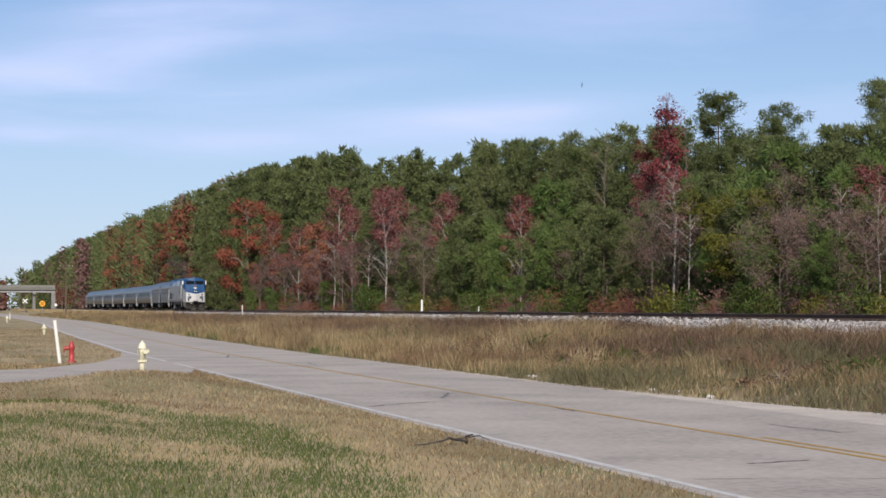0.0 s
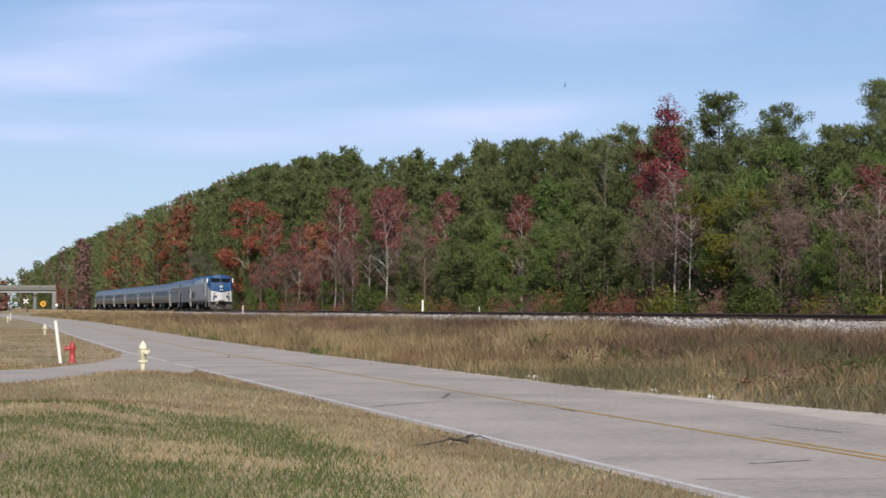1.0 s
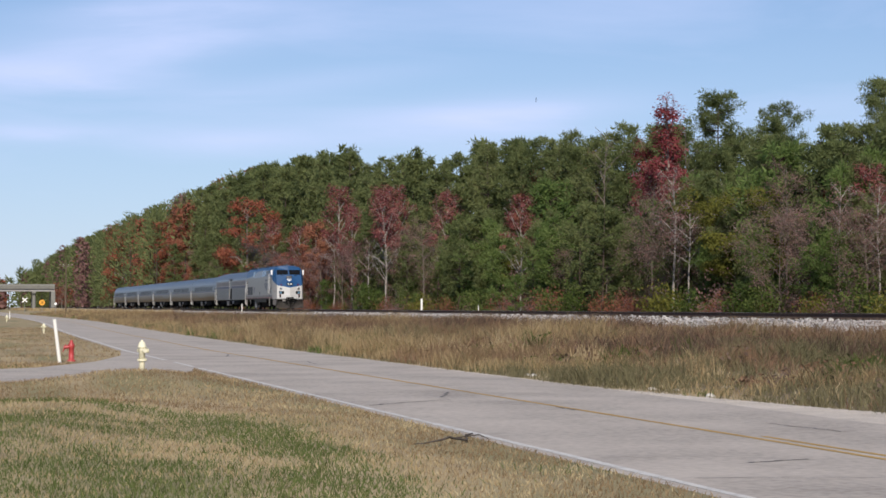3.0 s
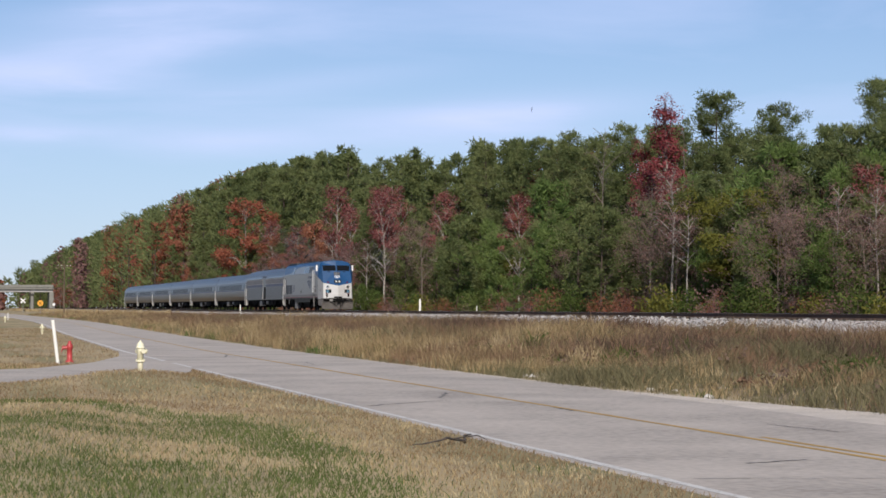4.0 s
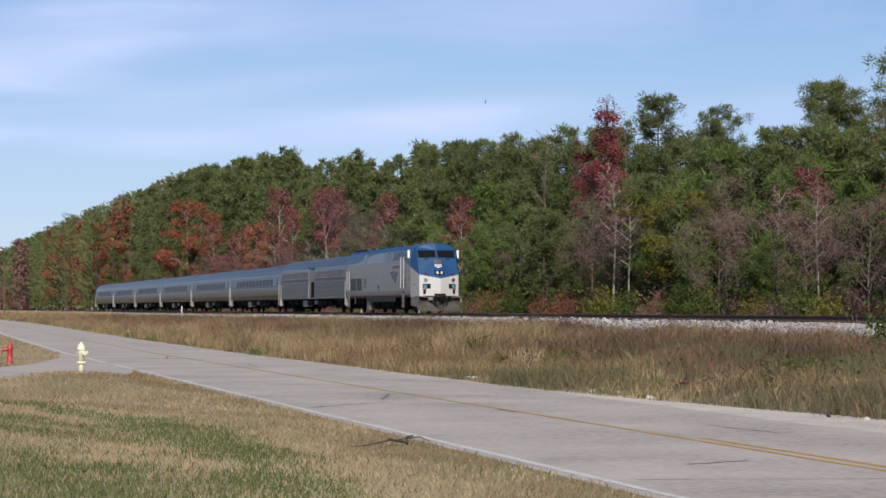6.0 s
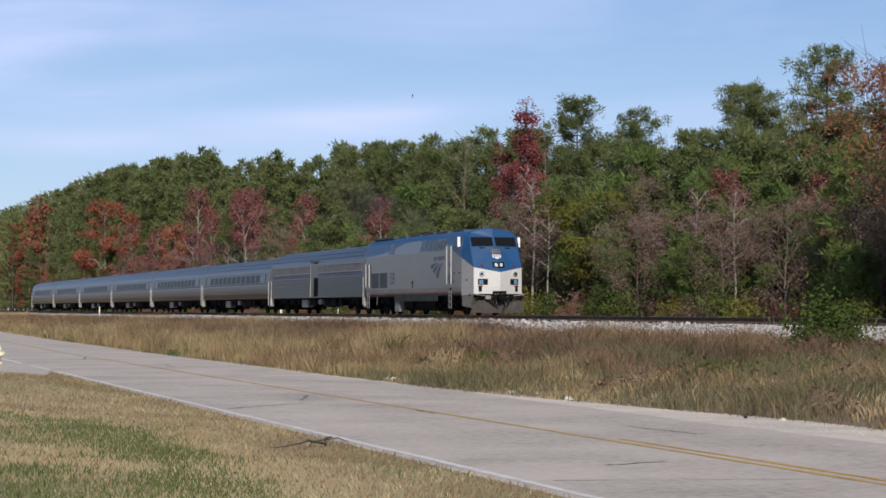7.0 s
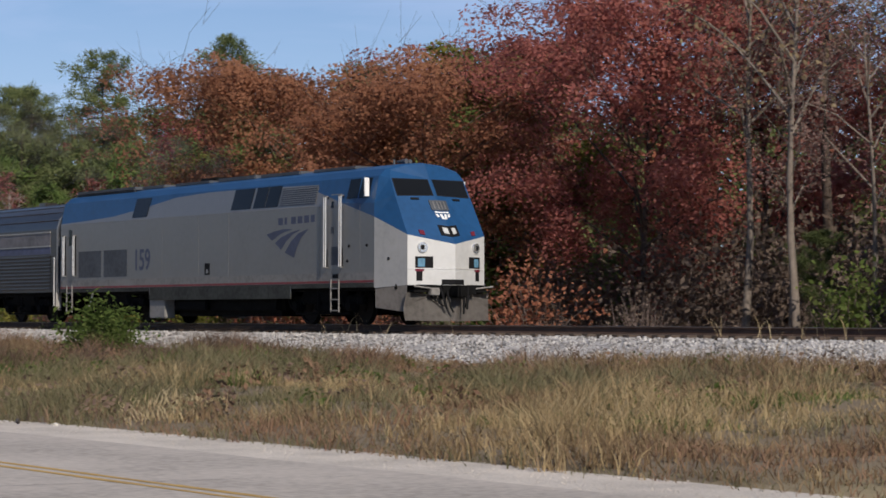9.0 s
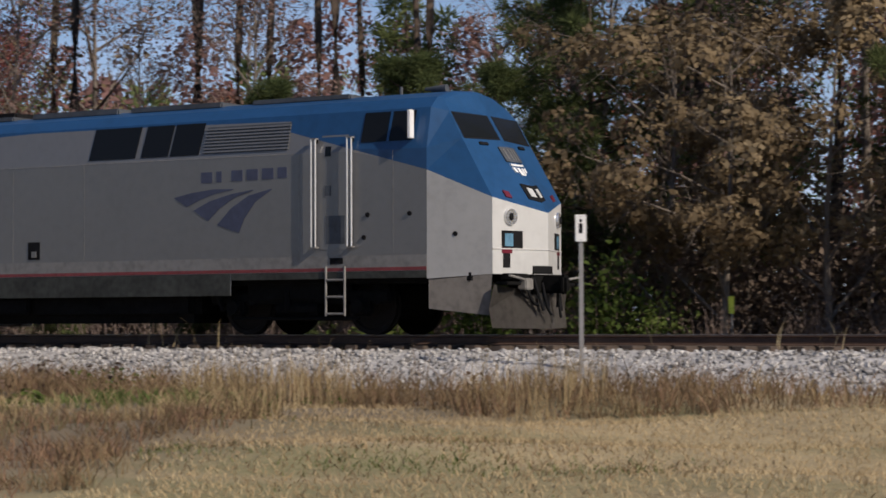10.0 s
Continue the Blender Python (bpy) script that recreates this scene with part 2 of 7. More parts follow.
PROFILE = [(-400, -1.4), (-30, -1.65), (0, -1.69), (6.4, -1.70), (6.76, -1.695), (6.86, -1.80), (13.3, -1.80), (14.5, -1.775), (15.0, -1.74), (15.5, -1.67), (16.2, -1.62), (18, -1.52), (20, -1.45), (26, -1.25),
           (30.2, -1.08), (31.5, -1.15), (36, -1.15), (38, -1.0), (40.5, -1.35), (43, -1.1), (60, -0.6), (2500, 0.0)]


def bend(x):
    """How far the road swings towards the railway, far along it."""
    return np.interp(x, [-900, -400, -330, -290, -250, -215, -177, -140, -107, -85], [4.9, 4.9, 4.8, 4.6, 4.1, 3.2, 2.0, 1.0, 0.4, 0.0])


def off_street(x, y):
    """True where the side street does not lie."""
    near = np.interp(y, [-40, 0, 3, 5.4, 6.5, 6.8], [-49.1, -48.8, -50.0, -53.2, -57.2, -60])
    far = np.interp(y, [-40, 0, 2.6, 4.7, 6.1, 6.8], [-58.7, -59.2, -61.7, -68.2, -76.2, -84])
    return (x > near) | (x < far)


def land_z(x, y):
    """Height of the land."""
    b = bend(x)
    z = ramp_at(y - b * np.clip((30 - y) / np.maximum(15 - b, 3), 0, 1), PROFILE)
    # past the wide shoulder the bank comes down to the asphalt
    yb = y - b
    z = z + 0.11 * np.clip((-36 - x) / 8, 0, 1) * np.clip((yb - 13.35) / 0.25, 0, 1) * np.clip((16.0 - yb) / 0.8, 0, 1)
    # a low rise in the lawn by the mouth of the side street
    mouth = np.interp(y, [0, 3, 5.4, 6.5, 6.76], [-49.0, -50.2, -53.5, -57.5, -60])
    z = z + 0.30 * np.exp(-((x + 48.0) / 4.2) ** 2 - ((y - 4.2) / 2.0) ** 2) * np.clip((x - mouth) / 1.6, 0, 1) * np.clip((6.8 - y) / 1.2, 0, 1) + 0.09 * np.exp(-((x + 36.5) / 2.4) ** 2) * np.clip((4.6 - y) / 2.5, 0, 1)
    lawn = np.clip((5.5 - y) / 3, 0, 1) * np.clip((np.abs(x + 56) - 8) / 6, 0, 1)
    z = z + lawn * 0.05 * np.sin(x * 0.37 + y) + lawn * 0.04 * np.sin(x * 0.13 - y * 0.8)
    bank = np.clip((y - 16) / 3, 0, 1) * np.clip((30 - y) / 2, 0, 1)
    z = z - np.where(off_street(x, y) | (y > 6.9), 0.0, 0.13)
    return z + bank * (0.10 * np.sin(x * 0.31 + 0.6 * y) + 0.06 * np.sin(x * 0.83 - 1.3 * y))


def build_land():
    xs = np.unique(np.concatenate([np.linspace(-3500, -700, 12), np.arange(-700, -120, 10), np.arange(-120, 30, 1.0), np.arange(30, 120, 10), np.linspace(120, 2500, 8)]))
    ys = np.unique(np.concatenate([np.linspace(-2500, -40, 10), np.arange(-40, -6, 3), np.arange(-6, 43, 0.5), [6.76, 6.86, 13.3, 13.4, 30.2], np.arange(43, 120, 6), np.linspace(120, 3000, 9)]))
    X, Y = np.meshgrid(xs, ys)
    v = np.stack([X, Y, land_z(X, Y)], -1).reshape(-1, 3)
    nx = len(xs)
    i, j = np.meshgrid(np.arange(nx - 1), np.arange(len(ys) - 1))
    a = (j * nx + i).ravel()
    me = quick_mesh("ground", v, np.stack([a, a + 1, a + nx + 1, a + nx], 1), M_TURF)
    me.polygons.foreach_set("use_smooth", [True] * len(me.polygons))
    tagged(new("ground", me), "dry autumn lawn and railway verge with green patches", "ground", kind="structure")


def strip(name, x0, x1, edge0, edge1, z, mat, step=4.0, thick=0.12, skirt=True):
    """A long sheet of paving between two edges y = edge(x), with thickness."""
    xs = np.arange(x0, x1 + step / 2, step)
    bm = bmesh.new()
    rows = [[bm.verts.new((x, y, zz)) for y, zz in ((edge0(x), z - thick), (edge0(x), z), (edge1(x), z), (edge1(x), z - thick))] for x in xs]
    for a, b in zip(rows, rows[1:]):
        for k in range(3):
            bm.faces.new((a[k], b[k], b[k + 1], a[k + 1]))
    return part(name, bm, mat)


def wob(x, a, s):
    return a * (math.sin(x * 0.61 * s) + 0.6 * math.sin(x * 1.73 * s + 1) + 0.5 * math.sin(x * 3.9 * s + 2))


build_land()


def build_road():
    road = strip("road", -900, 90, lambda x: 6.72 + wob(x, 0.05, 0.5) + float(bend(x)), lambda x: 13.42 + wob(x, 0.06, 0.4) + float(bend(x)), ZROAD, M_ROAD, 1.5)
    tagged(road, "worn pale grey two-lane asphalt road", "road", kind="structure")
    shoulder = strip("road_shoulder", -900, 90, lambda x: 13.2 + float(bend(x)), lambda x: float(np.interp(x, [-900, -60, -46, -42, -36, -31], [13.55, 13.6, 13.5, 13.8, 14.6, 15.24])) + wob(x, 0.06, 0.35) + float(bend(x)), ZROAD - 0.012, M_GRAVEL, 0.8)
    tagged(shoulder, "pale gravel shoulder beside the road", "road shoulder", kind="structure")
    # the side street opens from the lawn side, its mouth flaring towards the far side
    bm = bmesh.new()
    near = [(-49.2, -40), (-49.0, 0), (-50.2, 3), (-53.5, 5.4), (-57.5, 6.5), (-60, 6.76)]
    far = [(-58.6, -40), (-59.0, 0), (-61.5, 2.6), (-68, 4.7), (-76, 6.1), (-84, 6.76)]
    top = [[bm.verts.new((x, y, ZROAD + 0.012)) for x, y in line] for line in (near, far)]
    low = [[bm.verts.new((x, y, ZROAD - 0.16)) for x, y in line] for line in (near, far)]
    for k in range(len(near) - 1):
        bm.faces.new((top[0][k], top[0][k + 1], top[1][k + 1], top[1][k]))
        bm.faces.new((low[0][k], low[0][k + 1], top[0][k + 1], top[0][k]))
        bm.faces.new((top[1][k], top[1][k + 1], low[1][k + 1], low[1][k]))
    tagged(part("side_street", bm, M_ROAD), "grey asphalt side street joining the road", "road", kind="structure")

    def line(name, x0, x1, y, w, mat, label, broken=0.0):
        bm = bmesh.new()
        x = x0
        rng = random.Random(int(-x0 * 10 + y * 7))
        while x < x1:
            n = min(x + rng.uniform(0.8, 2.2), x1)
            if rng.random() > broken:
                a, b = rng.uniform(-0.012, 0.012), rng.uniform(-0.012, 0.012)
                c0, c1 = y + float(bend(x)), y + float(bend(n))
                vs = [bm.verts.new(p) for p in ((x, c0 - w / 2 + a, 0), (n, c1 - w / 2 + a, 0), (n, c1 + w / 2 + b, 0), (x, c0 + w / 2 + b, 0))]
                bm.faces.new(vs)
                lo = [bm.verts.new((v.co.x, v.co.y, -0.003)) for v in vs]
                bm.faces.new((lo[0], lo[1], vs[1], vs[0])), bm.faces.new((vs[3], vs[2], lo[2], lo[3]))
            x = n
        ob = part(name, bm, mat)
        ob.location.z = ZROAD + 0.005
        tagged(ob, label, "road marking", kind="structure")

    line("edge_line", -60.5, 90, 7.02, 0.11, M_WHITE_LINE, "worn white edge line on the asphalt", 0.01)
    line("edge_line", -67, -61.8, 7.02, 0.11, M_WHITE_LINE, "faded white edge line at the side street", 0.1)
    line("edge_line", -600, -69.5, 7.02, 0.13, M_WHITE_LINE, "worn white edge line on the asphalt", 0.02)
    line("centre_line", -600, 90, 10.30, 0.10, M_YELLOW_LINE, "faded yellow centre line on the asphalt", 0.0)
    line("centre_line", -27, 90, 10.55, 0.10, M_YELLOW_LINE, "second faded yellow centre line", 0.02)
    line("edge_line", -34, 60, 13.45, 0.10, M_WHITE_LINE, "nearly worn off white edge line", 0.85)
    # tarred cracks
    mt = material("crack_tar", (0.13, 0.125, 0.12), 0.8, grain=30)
    rng = random.Random(5)
    for x0, y0, dx, dy in ((-37.0, 7.2, -2.0, 1.9), (-20.6, 7.3, 1.2, 5.5), (-34.5, 10.2, -1.3, 0.05), (-40, 9.2, -2.5, 0.7), (-74, 9.5, -4, 0.6), (-22.5, 8.6, -0.4, 0.9), (-30, 11.8, 2.2, 0.2), (-64, 10.9, -3, 0.2)):
        bm = bmesh.new()
        pts = [(x0 + dx * k / 10 + rng.uniform(-0.05, 0.05), y0 + dy * k / 10 + rng.uniform(-0.05, 0.05), rng.uniform(0.012, 0.035)) for k in range(11)]
        rows = [[bm.verts.new((x - w * 0.6, y - w, ZROAD + 0.0045)), bm.verts.new((x + w * 0.6, y + w, ZROAD + 0.0045))] for x, y, w in pts]
        for a, b in zip(rows, rows[1:]):
            bm.faces.new((a[0], b[0], b[1], a[1]))
        tagged(part("road_crack", bm, mt), "dark sealed crack across the asphalt", "road crack", "cracks in the road", kind="structure")


build_road()


def build_shoulder_stones():
    r = np.random.default_rng(6)
    n = 5200
    base = np.array([(1, 0, 0), (-1, 0, 0), (0, 1, 0), (0, -1, 0), (0, 0, 0.8)], float)
    tri = np.array([(0, 2, 4), (2, 1, 4), (1, 3, 4), (3, 0, 4)])
    x = r.uniform(-75, -12, n)
    y = np.interp(x, [-60, -46, -36, -31], [13.45, 13.5, 14.0, 14.35]) + r.normal(0, 1, n) * np.interp(x, [-48, -33], [0.06, 0.35])
    s = r.uniform(0.006, 0.022, (n, 1, 1)) * r.uniform(0.6, 1.3, (n, 1, 3))
    v = base[None] * s + np.stack([x, y, np.full(n, ZROAD - 0.008)], 1)[:, None, :]
    me = quick_mesh("shoulder_stones", v.reshape(-1, 3), (tri[None] + (np.arange(n) * 5)[:, None, None]).reshape(-1, 3), M_GRAVEL)
    tagged(new("shoulder_stones", me), "loose pale pebbles on the road shoulder", "gravel", kind="stuff")


build_shoulder_stones()

# ---- the railway ----


def build_track():
    rng = np.random.default_rng(3)
    # ballast bed: shoulder, toe and far side
    prof = [(YT - 4.2, -1.25), (YT - 3.55, -1.02), (YT - 2.6, -0.72), (YT - 1.85, -0.55), (YT - 1.3, -0.50), (YT + 1.3, -0.50), (YT + 1.85, -0.55), (YT + 2.8, -0.72), (YT + 4.2, -1.25)]
    xs = np.concatenate([np.arange(-900, -120, 4.0), np.arange(-120, 40, 0.5), np.arange(40, 90, 4)])
    v, n = [], len(prof)
    for x in xs:
        for y, z in prof:
            v.append((x, y + rng.normal(0, 0.05), z + rng.normal(0, 0.015)))
    v = np.array(v)
    i, j = np.meshgrid(np.arange(len(xs) - 1), np.arange(n - 1))
    a = (i * n + j).ravel()
    bed = new("ballast_bed", quick_mesh("ballast_bed", v, np.stack([a, a + n, a + n + 1, a + 1], 1), M_BALLAST))
    tagged(bed, "pale grey crushed-stone railway ballast", "ballast", kind="structure")
    # loose stones on the near slope
    def stones(x0, x1, count, size, seed):
        r = np.random.default_rng(seed)
        base = np.array([(1, 0, 0), (-1, 0, 0), (0, 1, 0), (0, -1, 0), (0, 0, 1), (0, 0, -1)], float)
        tri = np.array([(0, 2, 4), (2, 1, 4), (1, 3, 4), (3, 0, 4), (2, 0, 5), (1, 2, 5), (3, 1, 5), (0, 3, 5)])
        px = r.uniform(x0, x1, count)
        py = r.uniform(YT - 3.75, YT - 1.3, count)
        pz = np.interp(py, [p[0] for p in prof], [p[1] for p in prof])
        s = size * r.uniform(0.6, 1.5, (count, 1, 1)) * r.uniform(0.6, 1.2, (count, 1, 3))
        q = r.normal(size=(count, 3, 3))
        q, _ = np.linalg.qr(q)
        vv = np.einsum("nij,kj->nki", q, base) * s * r.uniform(0.75, 1.2, (count, 6, 1)) + np.stack([px, py, pz + size * 0.3], 1)[:, None, :]
        ff = tri[None] + (np.arange(count) * 6)[:, None, None]
        return vv.reshape(-1, 3), ff.reshape(-1, 3)
    v1, f1 = stones(-75, 12, 18000, 0.040, 1)
    v2, f2 = stones(-190, -75, 5000, 0.08, 2)
    me = quick_mesh("ballast_stones", np.concatenate([v1, v2]), np.concatenate([f1, f2 + len(v1)]), M_BALLAST)
    tagged(new("ballast_stones", me), "loose pale grey ballast stones beside the rails", "ballast", kind="stuff")
    # rails
    sec = [(-0.076, 0), (0.076, 0), (0.076, 0.012), (0.012, 0.03), (0.012, 0.125), (0.037, 0.14), (0.037, 0.168), (-0.037, 0.168), (-0.037, 0.14), (-0.012, 0.125), (-0.012, 0.03), (-0.076, 0.012)]
    for side in (-1, 1):
        bm = bmesh.new()
        ends = [[bm.verts.new((x, YT + side * 0.755 + y, ZR - 0.171 + z)) for y, z in sec] for x in (-900, -400, -100, 90)]
        for a, b in zip(ends, ends[1:]):
            for k in range(12):
                bm.faces.new((a[k], a[(k + 1) % 12], b[(k + 1) % 12], b[k]))
        rail = part("rail", bm, M_RAIL)
        tagged(rail, "rust-brown steel rail with a polished head", "rail", "rails", kind="structure")
        part("rail_head", box(-900, 90, YT + side * 0.755 - 0.034, YT + side * 0.755 + 0.034, ZR - 0.003, ZR, 0), M_RAIL_TOP, rail, "shiny worn running surface")
    # sleepers: those by which the camera looks straight across are parts, the far ones one mesh
    tie = box(-0.115, 0.115, -1.3, 1.3, -0.17, 0, 0.012)
    me = bpy.data.meshes.new("sleeper")
    tie.to_mesh(me)
    tie.free()
    me.materials.append(M_TIE)
    r = random.Random(4)
    for k in range(290):
        ob = new("sleeper", me)
        ob.parent = bed
        ob.location = (20 - k * 0.5 + r.uniform(-0.03, 0.03), YT + r.uniform(-0.05, 0.05), ZR - 0.173 + r.uniform(-0.015, 0.0))
        ob.rotation_euler.z = r.uniform(-0.02, 0.02)
    bm = bmesh.new()
    for k in range(290, 900):
        x = 20 - k * 0.5
        box(x - 0.115, x + 0.115, YT - 1.3, YT + 1.3, ZR - 0.34, ZR - 0.173, 0, bm)
    far = part("far_sleepers", bm, M_TIE, bed)
    far["kind"] = "stuff"


build_track()

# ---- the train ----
# one silver paint in three colours: shaded flank, sunlit cheek, sunlit nose
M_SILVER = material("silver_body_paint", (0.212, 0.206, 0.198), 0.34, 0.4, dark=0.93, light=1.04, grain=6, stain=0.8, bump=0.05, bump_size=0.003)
M_CHEEK = material("lit_cheek_silver_paint", (0.40, 0.395, 0.385), 0.42, 0.25, dark=0.84, light=1.06, grain=6, stain=0.9, bump=0.04, bump_size=0.003)
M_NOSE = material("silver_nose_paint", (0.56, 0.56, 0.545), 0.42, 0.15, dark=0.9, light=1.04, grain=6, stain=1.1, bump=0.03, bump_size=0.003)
M_BLUE = material("blue_body_paint", (0.012, 0.062, 0.165), 0.40, 0.0, dark=0.8, light=1.12, grain=6, stain=0.9, bump=0.03, bump_size=0.003)
M_ROOF_GREY = material("sooty_roof_paint", (0.07, 0.078, 0.09), 0.7, 0.1, grain=8, stain=1.2)
M_LOGO = material("faded_blue_logo_film", (0.062, 0.070, 0.115), 0.5, 0.1, dark=0.8, light=1.2, grain=10)
M_RED = material("dull_red_stripe", (0.20, 0.038, 0.04), 0.55, grain=10)
M_SILL = material("dirty_grey_sill", (0.24, 0.23, 0.215), 0.65, 0.2, dark=0.7, light=1.15, grain=8, stain=1.0)
# near black: the shade under the train is put into the gear's colour
M_UNDER = material("black_gear_and_shade", (0.007, 0.007, 0.007), 0.9, 0.0, dark=0.5, light=1.6, grain=12, stain=2, spec=0.08)
M_SKIRT = material("dark_skirt_paint", (0.045, 0.047, 0.042), 0.75, 0.0, dark=0.5, light=1.5, grain=8, stain=1.2, spec=0.2)
# wheel steel darkened likewise, with the underside's shade in its colour
M_WHEEL = material("wheel_steel_in_shade", (0.014, 0.012, 0.011), 0.8, 0.0, grain=15, spec=0.15)
M_GLASS = material("dark_tinted_glass", (0.009, 0.010, 0.011), 0.12, 0.0, dark=0.9, light=1.1, bump=0, spec=0.22)
# rougher glass, so that the coach panes mirror less sky
M_COACH_GLASS = material("dull_coach_glass", (0.014, 0.014, 0.015), 0.4, 0.0, dark=0.8, light=1.2, bump=0, spec=0.12)
M_TRIM = material("bright_handrail_steel", (0.75, 0.74, 0.72), 0.35, 0.4, dark=0.85, light=1.1, grain=10)
M_STAINLESS = material("fluted_stainless_steel", (0.075, 0.068, 0.062), 0.32, 0.7, dark=0.85, light=1.1, grain=5, stain=0.7, bump=0.04, bump_size=0.004)
M_CAR_ROOF = material("smooth_steel_roof", (0.125, 0.114, 0.104), 0.30, 0.85, dark=0.82, light=1.08, grain=4, stain=0.6, bump=0.03)
# the brownish reflection on the car side is put into this base colour
M_BAND = material("steel_with_brown_reflection", (0.18, 0.162, 0.16), 0.5, 0.3, grain=5)
M_BLUE_BAND = material("dark_blue_stripe", (0.075, 0.082, 0.15), 0.5, 0.1, grain=5)
M_DIAPH = material("black_rubber_diaphragm", (0.03, 0.03, 0.03), 0.8, grain=10)
M_VEST = material("bare_vestibule_frame", (0.36, 0.345, 0.32), 0.5, 0.3, dark=0.7, light=1.1, grain=6)
M_PLOW = material("dusty_grey_pilot_paint", (0.165, 0.15, 0.135), 0.75, 0.1, dark=0.65, light=1.2, grain=9, stain=1.6)
# black parts, and flat plates that paint the shade of uncut recesses
M_BLACK = material("black_parts_and_recess_shade", (0.009, 0.009, 0.010), 0.8, grain=10, spec=0.15)
M_LENS = bpy.data.materials.new("lit_lamp_glass")
M_LENS.use_nodes = True
M_LENS.node_tree.nodes["Principled BSDF"].inputs["Base Color"].default_value = (0.45, 0.46, 0.46, 1)
M_LENS.node_tree.nodes["Principled BSDF"].inputs["Emission Color"].default_value = (1.0, 0.93, 0.75, 1)
M_LENS.node_tree.nodes["Principled BSDF"].inputs["Emission Strength"].default_value = 0.07
M_REDLENS = material("red_marker_lens", (0.13, 0.018, 0.03), 0.2, grain=20, bump=0)
M_CHROME = material("chromed_bell_lamp", (0.7, 0.7, 0.7), 0.25, 0.8, grain=15, bump=0)
M_BLUEGLASS = material("blue_step_well_glass", (0.12, 0.25, 0.36), 0.15, 0.0, grain=15, bump=0)
M_WHITE = material("white_enamel", (0.78, 0.78, 0.77), 0.5, dark=0.9, light=1.05, grain=10)


def loco_y(z):
    """Half width of the locomotive's hull at a height over the rail."""
    return float(np.interp(z, [0, 3.25, 3.97, 4.17, 4.31, 4.36], [1.525, 1.525, 1.37, 1.14, 0.62, 0.0]))


def blue_edge(x):
    return float(np.interp(x, [-20.3, -18.5, -16.5, -14.5, -12.5, -10.5, -8.0, -4.35, -4.34, -1.40], [3.30, 3.34, 3.42, 3.62, 3.86, 3.93, 3.92, 3.86, 3.66, 2.87]))


def side_panel(x0, x1, z0, z1, width, proud, depth=0.03, slant=0.0, side=-1, bm=None):
    """A plate that follows the hull's side between two heights, proud of it."""
    bm = bm or bmesh.new()
    quads = []
    for off in (proud - depth, proud):
        quads.append([bm.verts.new((x + (slant if z == z1 else 0), side * (width(z) + off), z)) for x, z in ((x0, z0), (x1, z0), (x1, z1), (x0, z1))])
    a, b = quads
    bm.faces.new(b)
    for k in range(4):
        bm.faces.new((a[k], a[(k + 1) % 4], b[(k + 1) % 4], b[k]))
    bmesh.ops.recalc_face_normals(bm, faces=bm.faces)
    return bm


def loft(sections, bm=None, close=False):
    bm = bm or bmesh.new()
    rows = [[bm.verts.new(p) for p in s] for s in sections]
    for a, b in zip(rows, rows[1:]):
        for k in range(len(a) - 1):
            bm.faces.new((a[k], b[k], b[k + 1], a[k + 1]))
    if close:
        bm.faces.new(rows[0]), bm.faces.new(rows[-1][::-1])
    bmesh.ops.recalc_face_normals(bm, faces=bm.faces)
    return bm


def polys(points, faces, thick=0.0):
    bm = bmesh.new()
    vs = [bm.verts.new(p) for p in points]
    for f in faces:
        bm.faces.new([vs[i] for i in f])
    return bm


def hose(a, b):
    """A sagging hose between two points."""
    pts = [Vector(a).lerp(Vector(b), t) - Vector((0, 0, 0.12 * math.sin(math.pi * t))) for t in np.linspace(0, 1, 7)]
    rings = [[p + Vector((0.026 * math.cos(i * 1.0472), 0.026 * math.sin(i * 1.0472), 0.01 * math.cos(i * 1.0472))) for i in range(6)] for p in pts]
    v = np.array([tuple(q) for r in rings for q in r])
    f = np.array([(k * 6 + i, k * 6 + (i + 1) % 6, k * 6 + 6 + (i + 1) % 6, k * 6 + 6 + i) for k in range(6) for i in range(6)])
    return v, f


